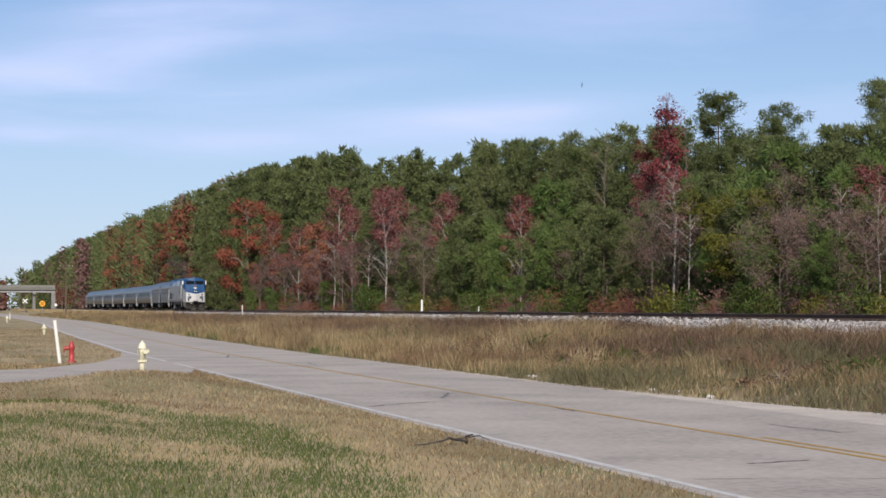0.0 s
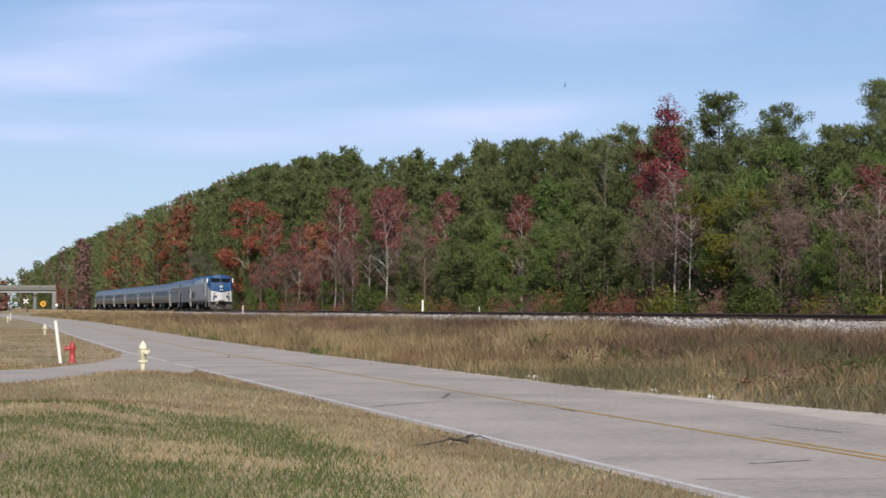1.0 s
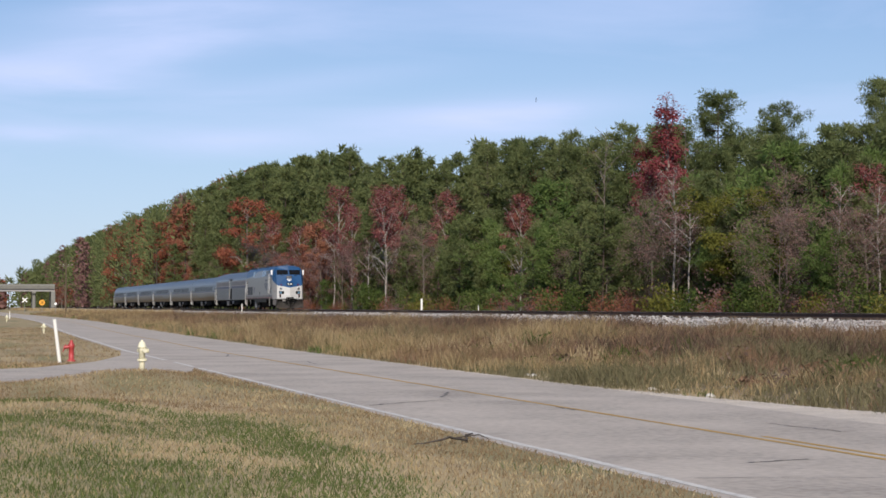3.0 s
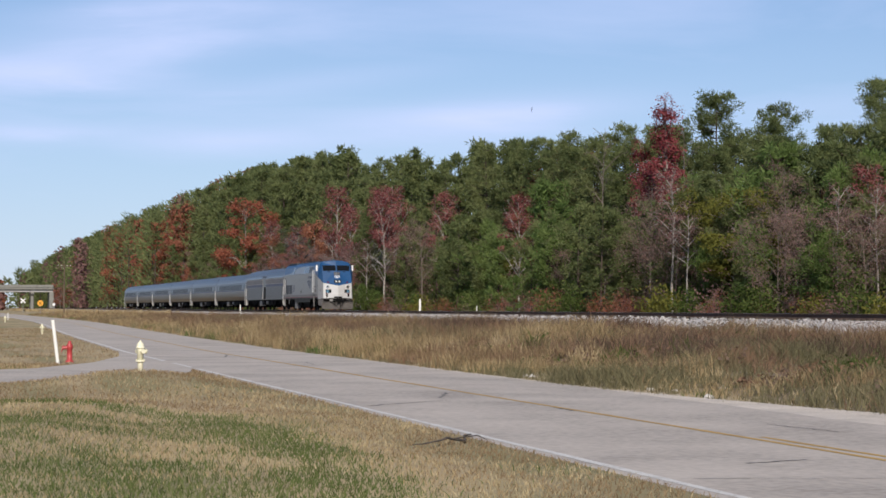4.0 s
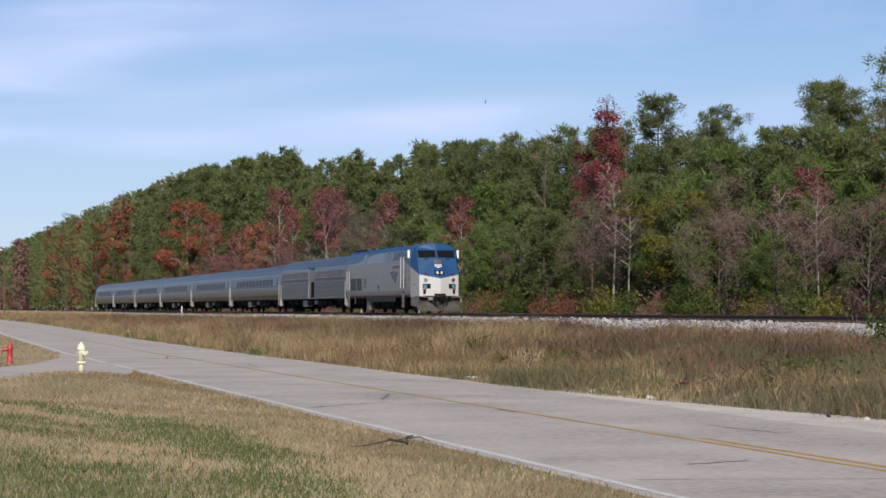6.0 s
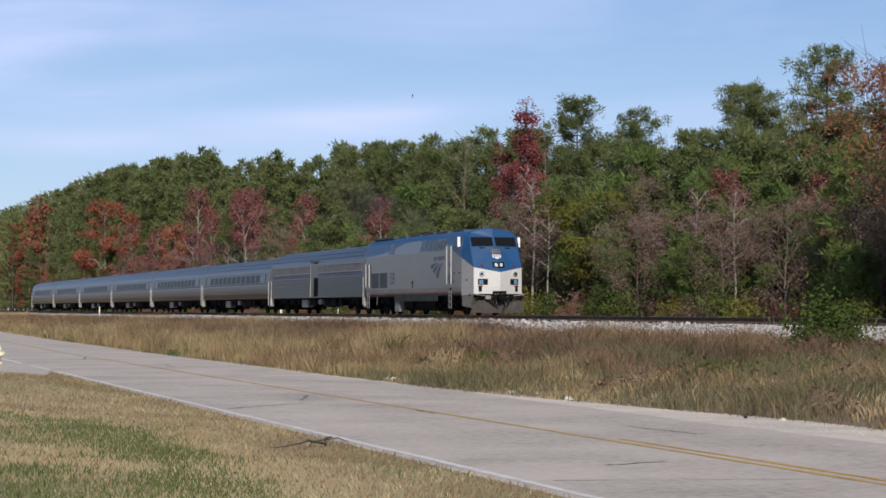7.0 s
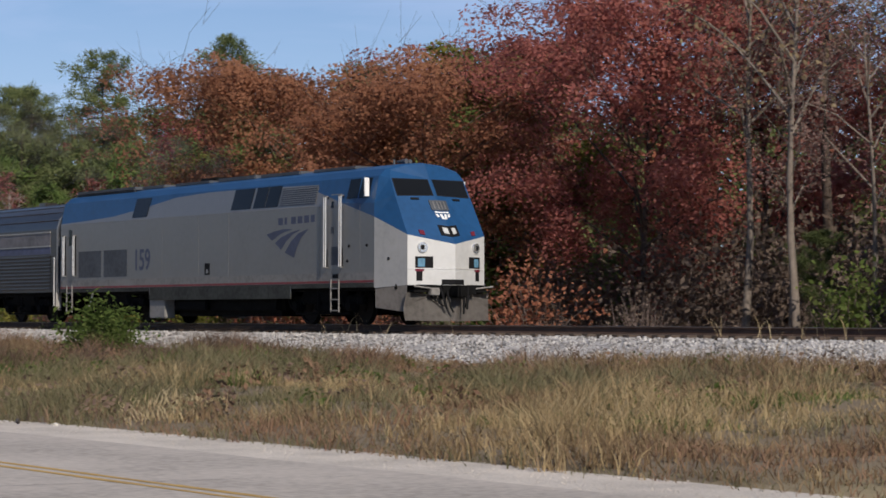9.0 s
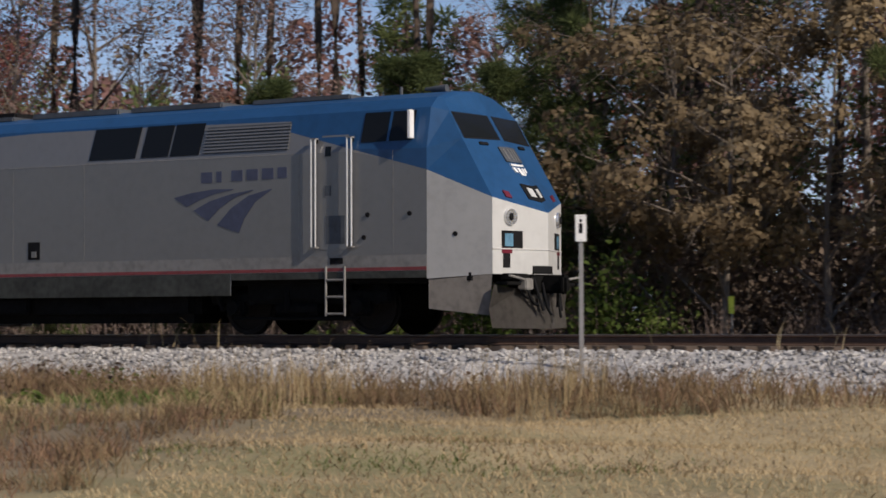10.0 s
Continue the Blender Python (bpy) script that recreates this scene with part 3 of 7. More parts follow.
def build_truck(thing, xc, axle_gap, r, axles=2):
    """A bogie: side frames, springs, wheels, axles and brake gear."""
    bm = bmesh.new()
    half = axle_gap * (axles - 1) / 2
    for s in (-1, 1):
        box(xc - half - 0.6, xc + half + 0.6, s * 1.12 - 0.09, s * 1.12 + 0.09, 0.56, 0.80, 0.04, bm)
        for k in range(axles):
            xa = xc - half + k * axle_gap
            box(xa - 0.2, xa + 0.2, s * 1.16 - 0.12, s * 1.16 + 0.12, 0.34, 0.66, 0.05, bm)
            for dx in (-0.34, 0.34):
                rod((xa + dx, s * 1.14, 0.55), (xa + dx, s * 1.14, 0.92), 0.10, 0.10, 8, bm)
        rod((xc - 0.2, s * 1.22, 0.45), (xc - 0.2, s * 1.22, 0.85), 0.07, 0.07, 8, bm)
        box(xc - 0.5, xc + 0.5, s * 1.1 - 0.14, s * 1.1 + 0.14, 0.36, 0.58, 0.05, bm)
    box(xc - 0.3, xc + 0.3, -1.1, 1.1, 0.5, 0.85, 0.03, bm)
    box(xc - half - 0.45, xc + half + 0.45, -0.62, 0.62, 0.26, 0.88, 0.08, bm)
    for s in (-1, 1):
        box(xc - half + 0.3, xc + half - 0.3, s * 1.2 - 0.05, s * 1.2 + 0.05, 0.62, 0.98, 0.03, bm)
        rod((xc - half, s * 1.26, 0.30), (xc + half, s * 1.26, 0.30), 0.03, 0.03, 6, bm)
        for k in range(axles):
            xa = xc - half + k * axle_gap
            rod((xa - 0.5, s * 1.25, 0.9), (xa - 0.25, s * 1.25, 0.45), 0.05, 0.05, 6, bm)
            rod((xa, s * 1.24, r), (xa, s * 1.34, r), 0.15, 0.13, 10, bm)
    truck = part("truck", bm, M_UNDER, thing, "cast truck frame, shade under the train in its black")
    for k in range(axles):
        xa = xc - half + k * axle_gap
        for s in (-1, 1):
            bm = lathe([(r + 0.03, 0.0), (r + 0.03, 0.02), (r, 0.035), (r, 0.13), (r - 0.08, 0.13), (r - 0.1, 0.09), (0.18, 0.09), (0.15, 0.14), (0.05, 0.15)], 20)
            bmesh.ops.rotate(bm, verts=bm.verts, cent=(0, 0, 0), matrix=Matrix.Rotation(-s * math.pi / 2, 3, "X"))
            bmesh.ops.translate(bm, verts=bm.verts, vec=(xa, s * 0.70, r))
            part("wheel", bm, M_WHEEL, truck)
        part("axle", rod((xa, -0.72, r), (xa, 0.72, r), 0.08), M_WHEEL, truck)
    return truck


def build_locomotive():
    loco = group_of("locomotive", "silver and blue diesel passenger locomotive with a sloped nose, headlights lit", "locomotive")
    xs = [-20.3, -18.5, -16.5, -15.5, -14.5, -13.5, -12.5, -10.5, -8.0, -6.0, -4.35, -4.34, -3.0, -2.2, -1.40]
    for s in (-1, 1):
        bottom = lambda x: 0.72 if -14.0 < x < -5.6 else 1.02
        xb = [-20.3, -18.5, -16.5, -15.5, -14.5, -14.01, -13.99, -12.5, -10.5, -8.0, -6.0, -5.61, -5.59, -4.35, -4.34, -3.0, -2.2, -1.40]
        bm = loft([[(x, s * loco_y(z), z) for z in (bottom(x), 1.14, 1.40, 2.2, min(3.25, blue_edge(x)), blue_edge(x))] for x in xb])
        part("side_wall", bm, M_SILVER, loco, "silver painted steel side, shade in its tone")
        bm = loft([[(x, s * loco_y(z), z) for z in (blue_edge(x), max(3.25, blue_edge(x)), max(3.97, blue_edge(x) + 0.02), 4.17, 4.31, 4.36)] for x in xs])
        part("roof_band", bm, M_BLUE, loco, "blue painted upper side and roof", smooth=False)
        part("sill", side_panel(-20.3, -1.41, 1.15, 1.40, loco_y, 0.004, 0.03, side=s), M_SILL, loco, "dirty grey lower sill")
        part("lower_skirt", side_panel(-13.98, -5.62, 0.72, 1.12, loco_y, 0.005, 0.03, side=s), M_SKIRT, loco, "sooty lower skirt")
        for x0, x1 in ((-20.3, -14.0), (-5.6, -1.41)):
            part("lower_edge", side_panel(x0, x1, 1.0, 1.12, loco_y, 0.006, 0.03, side=s), M_SKIRT, loco, "dark lower edge")
        part("stripe", side_panel(-20.3, -1.41, 1.13, 1.19, loco_y, 0.009, 0.03, side=s), M_RED, loco, "thin dull red stripe")
        # nose: side cheek, lower in silver, upper in blue, and the half of the prow and of the slope
        A = [(-1.40, s * 1.525, 0.98), (-1.40, s * 1.525, 2.87), (-1.40, s * 1.525, 3.25), (-1.40, s * 1.37, 3.97), (-1.40, s * 1.14, 4.17), (-1.40, s * 0.62, 4.31), (-1.40, 0, 4.36)]
        C = [(-0.25, s * 1.25, 1.05), (-0.25, s * 1.25, 2.37), (-0.86, s * 1.23, 3.42), (-1.13, s * 1.20, 3.90), (-1.30, s * 1.10, 4.12), (-1.30, s * 0.60, 4.27), (-1.26, 0, 4.33)]
        V = [(0.16, 0, 1.05), (0.16, 0, 2.13), (-0.76, 0, 3.46), (-1.03, 0, 3.90)]
        part("cheek", polys(A[:2] + C[:2], [(0, 2, 3, 1)]), M_CHEEK, loco, "silver nose cheek, sunlight in its tone")
        pts = A + C
        for i in (1, 2, 3, 4, 5):
            part("cab_side" if i < 3 else "brow_panel", polys([pts[i], pts[i + 7], pts[i + 8], pts[i + 1]], [(0, 1, 2, 3)]), M_BLUE, loco, "blue painted cab panel")
        part("prow", polys([C[0], C[1], V[0], V[1]], [(0, 2, 3, 1)]), M_NOSE, loco, "silver nose front, sunlight in its tone")
        pts = [C[1], C[2], C[3], C[4], V[1], V[2], V[3], (-1.26, 0, 4.33), C[5]]
        part("slope", polys(pts, [(0, 4, 5, 1), (1, 5, 6, 2), (2, 6, 7, 8, 3)]), M_BLUE, loco, "blue sloped face")

        def on_slope(y, h, out):
            """A point on the sloped face: y from the centre, h along it from prow to brow."""
            lo = Vector(V[1]).lerp(Vector(C[1]), abs(y) / 1.25)
            mid = Vector(V[2]).lerp(Vector(C[2]), abs(y) / 1.25)
            hi = Vector(V[3]).lerp(Vector(C[3]), abs(y) / 1.25)
            p = lo.lerp(mid, h) if h <= 1 else mid.lerp(hi, h - 1)
            n = Vector((0.81, s * 0.10, 0.58)).normalized()
            return Vector((p.x, s * abs(y), p.z)) + n * out

        def patch(name, y0, y1, h0, h1, out, mat, label="", shift=0.0):
            bm = bmesh.new()
            top = [bm.verts.new(on_slope(y, h, out)) for y, h in ((y0, h0), (y1, h0), (y1 + shift, h1), (y0 + shift, h1))]
            low = [bm.verts.new(on_slope(y, h, -0.03)) for y, h in ((y0, h0), (y1, h0), (y1 + shift, h1), (y0 + shift, h1))]
            bm.faces.new(top)
            for k in range(4):
                bm.faces.new((low[k], low[(k + 1) % 4], top[(k + 1) % 4], top[k]))
            bmesh.ops.recalc_face_normals(bm, faces=bm.faces)
            return part(name, bm, mat, loco, label)

        patch("windshield", 0.09, 1.13, 1.04, 1.94, 0.006, M_GLASS, "dark windshield pane")
        patch("windshield_frame", 0.06, 1.17, 0.99, 1.99, 0.002, M_BLACK, "black windshield gasket")
        patch("wiper_base", 0.55, 0.80, 0.90, 0.94, 0.02, M_BLACK)
        patch("marker_lamp", 0.76, 0.90, 0.07, 0.17, 0.02, M_REDLENS, "dark red marker lamp")
        patch("headlight_housing", 0.0, 0.30, 0.14, 0.36, 0.012, M_BLACK, "black headlight recess")
        patch("headlight", 0.06, 0.20, 0.19, 0.31, 0.022, M_LENS, "lit twin headlight")
        patch("number_board", 0.0, 0.28, 0.68, 0.89, 0.012, M_ROOF_GREY, "grey number board with pale unreadable bars")
        for k in range(2):
            patch("number_bar", 0.03 + 0.12 * k, 0.07 + 0.12 * k, 0.71, 0.86, 0.016, M_SILVER)
        # pale winged emblem under the number board
        for k in range(2):
            patch("emblem", (0.0, 0.13)[k], (0.08, 0.20)[k], (0.50, 0.535)[k], 0.60, 0.012, M_WHITE, "white winged emblem", 0.03)
        patch("emblem_bar", 0.0, 0.22, 0.625, 0.65, 0.012, M_WHITE)
        # prow fittings, on the plane from the corner to the middle
        def prow(y, z, out):
            f = abs(y) / 1.25
            return Vector((0.16 - 0.41 * f, s * abs(y), z)) + Vector((0.95, s * 0.31, 0)) * out

        def prow_plate(name, y0, y1, z0, z1, out, mat, label=""):
            bm = bmesh.new()
            top = [bm.verts.new(prow(y, z, out)) for y, z in ((y0, z0), (y1, z0), (y1, z1), (y0, z1))]
            low = [bm.verts.new(prow(y, z, -0.05)) for y, z in ((y0, z0), (y1, z0), (y1, z1), (y0, z1))]
            bm.faces.new(top)
            for k in range(4):
                bm.faces.new((low[k], low[(k + 1) % 4], top[(k + 1) % 4], top[k]))
            bmesh.ops.recalc_face_normals(bm, faces=bm.faces)
            return part(name, bm, mat, loco, label)
        a, b = prow(0.86, 2.04, -0.02), prow(0.86, 2.04, 0.05)
        part("class_lamp", rod(a, b, 0.155, 0.135, 18), M_CHROME, loco, "round chromed class lamp")
        part("class_lamp_lens", rod(b, b + Vector((0.012, 0, 0)), 0.07, 0.06, 14), M_BLACK, loco)
        prow_plate("step_well", 0.58, 1.05, 1.50, 1.80, 0.004, M_BLACK, "black plate for the shade of the lamp recess")
        prow_plate("ditch_light", 0.80, 0.98, 1.53, 1.75, 0.012, M_BLUEGLASS, "bluish ditch light glass")
        prow_plate("uncoupling_recess", 0.86, 1.02, 1.16, 1.44, 0.004, M_BLACK)
        prow_plate("red_cap", 0.82, 1.05, 1.41, 1.50, 0.01, M_REDLENS, "small red hose cap")
        prow_plate("beading", 0.0, 1.25, 1.475, 1.495, 0.012, M_TRIM)
        prow_plate("drawbar_pocket", 0.0, 0.36, 1.06, 1.20, 0.006, M_BLACK, "black plate for the shade of the coupler pocket")
        # pilot: skirt behind, plough in front
        part("skirt", polys([(-1.38, s * 1.50, 0.46), (-0.30, s * 1.27, 0.34), (-0.26, s * 1.25, 1.05), (-1.38, s * 1.50, 1.05)], [(0, 1, 2, 3)]), M_PLOW, loco, "grey pilot skirt")
        bm = polys([(-0.20, s * 1.36, 0.12), (0.22, s * 0.0, 0.10), (0.16, 0, 0.78), (-0.10, s * 0.52, 0.80), (-0.18, s * 1.33, 0.86), (-0.25, s * 1.38, 0.45)], [(0, 1, 2, 3, 4, 5)])
        bmesh.ops.solidify(bm, geom=bm.faces[:], thickness=0.04)
        part("plough", bm, M_PLOW, loco, "dusty grey snow plough")
        part("pilot_step", box(-0.20, 0.04, s * 1.0 - 0.24, s * 1.0 + 0.24, 0.86, 0.92, 0.01), M_UNDER, loco)
        part("uncoupling_lever", rod((0.05, s * 0.35, 0.92), (0.10, s * 1.28, 1.02), 0.022, sides=8), M_SILL, loco, "bare steel uncoupling lever")
        part("air_hose", rod((0.10, s * 0.45, 1.0), (0.24, s * 0.33, 0.42), 0.03, sides=8), M_BLACK, loco, "black brake hose")
        # sloped side windows, louvres, doors and rails
        for x0, x1 in ((-8.98, -7.86), (-7.72, -7.08), (-7.03, -6.36)):
            part("engine_window", side_panel(x0, x1, 3.33, 3.93, loco_y, 0.012, 0.04, 0.08, s), M_GLASS, loco, "dark engine room window")
        part("engine_window", side_panel(-15.20, -14.22, 3.33, 3.93, loco_y, 0.012, 0.04, 0.10, s), M_GLASS, loco, "dark engine room window")
        part("louvre_panel", side_panel(-6.25, -4.36, 3.34, 3.84, loco_y, 0.006, 0.03, 0.04, s), M_ROOF_GREY, loco, "dark louvre backing")
        for k in range(8):
            z = 3.36 + k * 0.06
            part("louvre_slat", side_panel(-6.25, -4.33, z, z + 0.028, loco_y, 0.028, 0.02, 0.0, s), M_SILVER, loco)
        part("cab_window", side_panel(-2.78, -1.72, 3.40, 3.93, loco_y, 0.012, 0.04, 0.04, s), M_GLASS, loco, "dark cab side window")
        part("cab_window_post", side_panel(-2.24, -2.19, 3.40, 3.93, loco_y, 0.018, 0.03, 0.04, s), M_BLUE, loco)
        part("mirror", box(-1.72, -1.66, s * 1.58 - 0.07, s * 1.58 + 0.07, 3.42, 3.92, 0.01), M_WHITE, loco, "white side mirror catching the sun")
        part("cab_door", side_panel(-3.62, -3.06, 1.52, 3.56, loco_y, 0.006, 0.03, 0, s), M_SILVER, loco, "silver cab door")
        part("door_window", side_panel(-3.52, -3.40, 3.18, 3.36, loco_y, 0.012, 0.03, 0, s), M_GLASS, loco)
        part("door_latch", side_panel(-3.52, -3.40, 2.48, 2.66, loco_y, 0.012, 0.03, 0, s), M_ROOF_GREY, loco)
        part("door_step", side_panel(-3.50, -3.10, 1.62, 2.12, loco_y, 0.010, 0.03, 0, s), M_ROOF_GREY, loco, "grey recessed step")
        part("sill_step", side_panel(-3.42, -3.14, 1.26, 1.37, loco_y, 0.010, 0.03, 0, s), M_BLACK, loco)
        for x in (-3.73, -2.96, -19.95, -19.20):
            z1, z0 = (3.50, 1.56) if x > -5 else (2.88, 1.55)
            for dx in (-0.045, 0.045):
                part("handrail", rod((x + dx, s * 1.60, z0), (x + dx, s * 1.60, z1), 0.016, sides=8), M_TRIM, loco, "bright steel handrail")
            for z in (z0, z1):
                box_bm = box(x - 0.065, x + 0.065, s * 1.57 - 0.045, s * 1.57 + 0.045, z - 0.012, z + 0.012)
                part("rail_bracket", box_bm, M_SILL, loco)
            # black strip on the wall paints the shade between the rails
            part("rail_recess", side_panel(x - 0.028, x + 0.028, z0, z1, loco_y, 0.014, 0.03, 0, s), M_BLACK, loco, "black strip for the shade behind the handrail")
        for x in (-3.30, -19.6):
            for dx in (-0.2, 0.2):
                part("ladder_rail", rod((x + dx, s * 1.54, 0.34), (x + dx, s * 1.54, 1.22), 0.022, sides=8), M_SILL, loco, "worn steel ladder")
            for z in (0.38, 0.68, 0.98):
                part("rung", rod((x - 0.2, s * 1.54, z), (x + 0.2, s * 1.54, z), 0.02, sides=8), M_SILL, loco)
        for x0, x1 in ((-18.95, -17.30), (-17.12, -15.50)):
            part("radiator_grille", side_panel(x0, x1, 1.48, 2.34, loco_y, 0.008, 0.04, 0, s), M_ROOF_GREY, loco, "dark radiator grille")
        part("rear_door", side_panel(-19.78, -19.36, 1.55, 3.20, loco_y, 0.005, 0.03, 0, s), M_SILVER, loco)
        part("rear_door_window", side_panel(-19.68, -19.44, 2.55, 3.08, loco_y, 0.010, 0.03, 0, s), M_GLASS, loco)
        part("fuel_port", side_panel(-10.50, -10.20, 1.46, 1.80, loco_y, 0.008, 0.03, 0, s), M_BLACK, loco, "black plate for the shade of the fuel filler recess")
        part("fuel_cap", side_panel(-10.40, -10.28, 1.50, 1.62, loco_y, 0.02, 0.03, 0, s), M_SILVER, loco)
        for x, z in ((-2.62, 2.12), (-1.75, 2.12), (-0.9, 1.75), (-2.7, 1.72)):
            zz = s * (1.528 if x < -1.4 else 1.405)
            part("bolt_cover", rod((x, zz - s * 0.01, z), (x, zz + s * 0.02, z), 0.045, 0.04, 10), M_BLACK, loco)
        for x in (-13.2, -10.9, -9.1, -4.1, -2.1):
            part("panel_seam", side_panel(x, x + 0.012, 1.42, 3.24, loco_y, 0.003, 0.02, 0, s), M_SILL, loco)
        part("belt_seam", side_panel(-20.3, -4.36, 3.25, 3.265, loco_y, 0.004, 0.02, 0, s), M_SILL, loco)
        # winged emblem in three bands and the bar of lettering over it
        sgn = 1 if s < 0 else -1
        for n, (top, low) in enumerate((([(-6.92, 2.55), (-6.5, 2.63), (-6.0, 2.68), (-5.55, 2.67)], [(-6.62, 2.37), (-6.3, 2.50), (-5.95, 2.60), (-5.55, 2.655)]),
                                        ([(-6.46, 2.30), (-6.1, 2.46), (-5.6, 2.58), (-5.1, 2.645)], [(-6.12, 2.10), (-5.85, 2.33), (-5.5, 2.52), (-5.1, 2.63)]),
                                        ([(-5.92, 2.02), (-5.6, 2.32), (-5.2, 2.54), (-4.68, 2.65)], [(-5.42, 1.86), (-5.3, 2.12), (-5.05, 2.42), (-4.68, 2.635)]))):
            bm = bmesh.new()
            a = [bm.verts.new((x, s * 1.5315, z)) for x, z in top]
            b = [bm.verts.new((x, s * 1.5315, z)) for x, z in low]
            for k in range(3):
                bm.faces.new((a[k], a[k + 1], b[k + 1], b[k]))
            part("emblem_band", bm, M_LOGO, loco, "faded blue winged emblem")
        for k in range(6):
            x = -6.28 + 0.345 * k
            part("lettering_bar", side_panel(x, x + (0.25, 0.12, 0.25, 0.25, 0.25, 0.2)[k], 2.80 + 0.006 * k, 3.00 + 0.006 * k, loco_y, 0.006, 0.02, 0.0, s), M_LOGO, loco)
        # the painted road number
        fo = bpy.data.curves.new("road_number", "FONT")
        fo.body, fo.size, fo.align_x, fo.extrude, fo.offset = "159", 0.92, "CENTER", 0.002, 0.014
        fo.materials.append(M_LOGO)
        tx = new("road_number", fo)
        tx.parent = loco
        tx.matrix_basis = Matrix.Translation((-14.50, s * 1.531, 1.68)) @ Euler((radians(90), 0, 0 if s < 0 else radians(180))).to_matrix().to_4x4() @ Matrix.Diagonal((0.82, 1, 1, 1))
        tagged(tx, "grey-blue painted road number")
        part("tank_end_box", box(-14.08, -13.05, s * 1.30 - 0.18, s * 1.30 + 0.18, 0.16, 0.75, 0.03), M_SILL, loco, "grey equipment box")
    part("rear_wall", polys([(-20.3, y, z) for y, z in ((-1.525, 1.02), (1.525, 1.02), (1.525, 3.25), (1.37, 3.97), (1.14, 4.17), (0, 4.36), (-1.14, 4.17), (-1.37, 3.97), (-1.525, 3.25))], [tuple(range(9))]), M_ROOF_GREY, loco)
    part("underframe", box(-20.2, -0.6, -1.35, 1.35, 0.92, 1.10, 0.02), M_UNDER, loco, "underframe, shade under the train in its black")
    part("fuel_tank", box(-13.0, -6.6, -1.28, 1.28, 0.22, 0.95, 0.18), M_UNDER, loco, "belly fuel tank, shade under the train in its black")
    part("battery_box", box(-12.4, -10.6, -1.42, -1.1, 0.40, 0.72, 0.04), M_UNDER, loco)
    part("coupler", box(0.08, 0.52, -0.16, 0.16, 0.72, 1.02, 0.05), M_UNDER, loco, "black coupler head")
    for y, x, z0, z1 in ((-0.62, 0.02, 0.50, 0.98), (-0.30, 0.20, 0.34, 0.90), (0.24, 0.22, 0.30, 0.92), (0.58, 0.04, 0.48, 0.98), (-0.78, -0.05, 0.62, 1.0)):
        v, f = hose((x, y, z1), (x + 0.12, y * 0.55, z0))
        o = new("hose", quick_mesh("hose", v, f, M_BLACK))
        o.parent = loco
    part("coupler_jaw", box(0.46, 0.60, -0.20, -0.02, 0.70, 1.04, 0.05), M_UNDER, loco)
    part("buffer_beam", box(-0.22, 0.02, -1.05, 1.05, 0.94, 1.06, 0.02), M_UNDER, loco, "black buffer beam")
    part("jumper_box", box(-0.05, 0.12, 0.42, 0.72, 0.80, 1.00, 0.02), M_UNDER, loco)
    part("jumper_box", box(-0.05, 0.12, -0.74, -0.46, 0.78, 0.98, 0.02), M_SILL, loco)
    part("coupler_shank", box(-0.6, 0.1, -0.10, 0.10, 0.80, 0.98, 0.02), M_UNDER, loco)
    part("draft_gear", box(-0.30, 0.10, -0.42, 0.42, 0.70, 1.08, 0.05), M_UNDER, loco)
    for k, x in enumerate((-4.6, -7.5, -10.0, -12.7, -15.6, -17.8)):
        part("roof_hatch", box(x - 1.1, x + 1.1, -0.75, 0.75, 4.26, 4.372 + 0.012 * (k % 3), 0.03), M_ROOF_GREY, loco, "sooty roof hatch")
    part("exhaust_pipe", box(-12.9, -11.9, -0.35, 0.35, 4.38, 4.50, 0.03), M_BLACK, loco, "black exhaust stack")
    part("radiator_roof", box(-20.2, -15.9, -1.08, 1.08, 4.20, 4.375, 0.08), M_ROOF_GREY, loco, "sooty radiator roof")
    part("horn", rod((-2.2, -0.25, 4.42), (-1.75, -0.25, 4.42), 0.03, 0.07, 10), M_ROOF_GREY, loco, "small dark air horn")
    part("horn", rod((-2.2, -0.05, 4.42), (-1.85, -0.05, 4.42), 0.03, 0.06, 10), M_ROOF_GREY, loco, "small dark air horn")
    part("antenna", rod((-3.0, 0.2, 4.3), (-3.0, 0.2, 4.55), 0.04, 0.03, 8), M_ROOF_GREY, loco)
    part("speed_pipe", rod((-18.6, -1.3, 0.55), (-18.2, -1.36, 1.0), 0.03, sides=8), M_TRIM, loco)
    build_truck(loco, -4.35, 2.75, 0.51)
    build_truck(loco, -16.9, 2.75, 0.51)
    return loco


COACH = [(1.50, 1.02), (1.585, 1.35), (1.60, 1.75), (1.595, 2.15), (1.56, 2.55), (1.50, 2.90), (1.40, 3.22), (1.22, 3.50), (0.95, 3.70), (0.5, 3.83), (0.0, 3.87)]
BAGGAGE = [(1.525, 1.02), (1.525, 1.6), (1.525, 2.2), (1.525, 2.75), (1.52, 3.15), (1.44, 3.45), (1.25, 3.72), (0.95, 3.92), (0.5, 4.06), (0.0, 4.11)]


def half_width(profile):
    return lambda z: float(np.interp(z, [p[1] for p in profile], [p[0] for p in profile]))


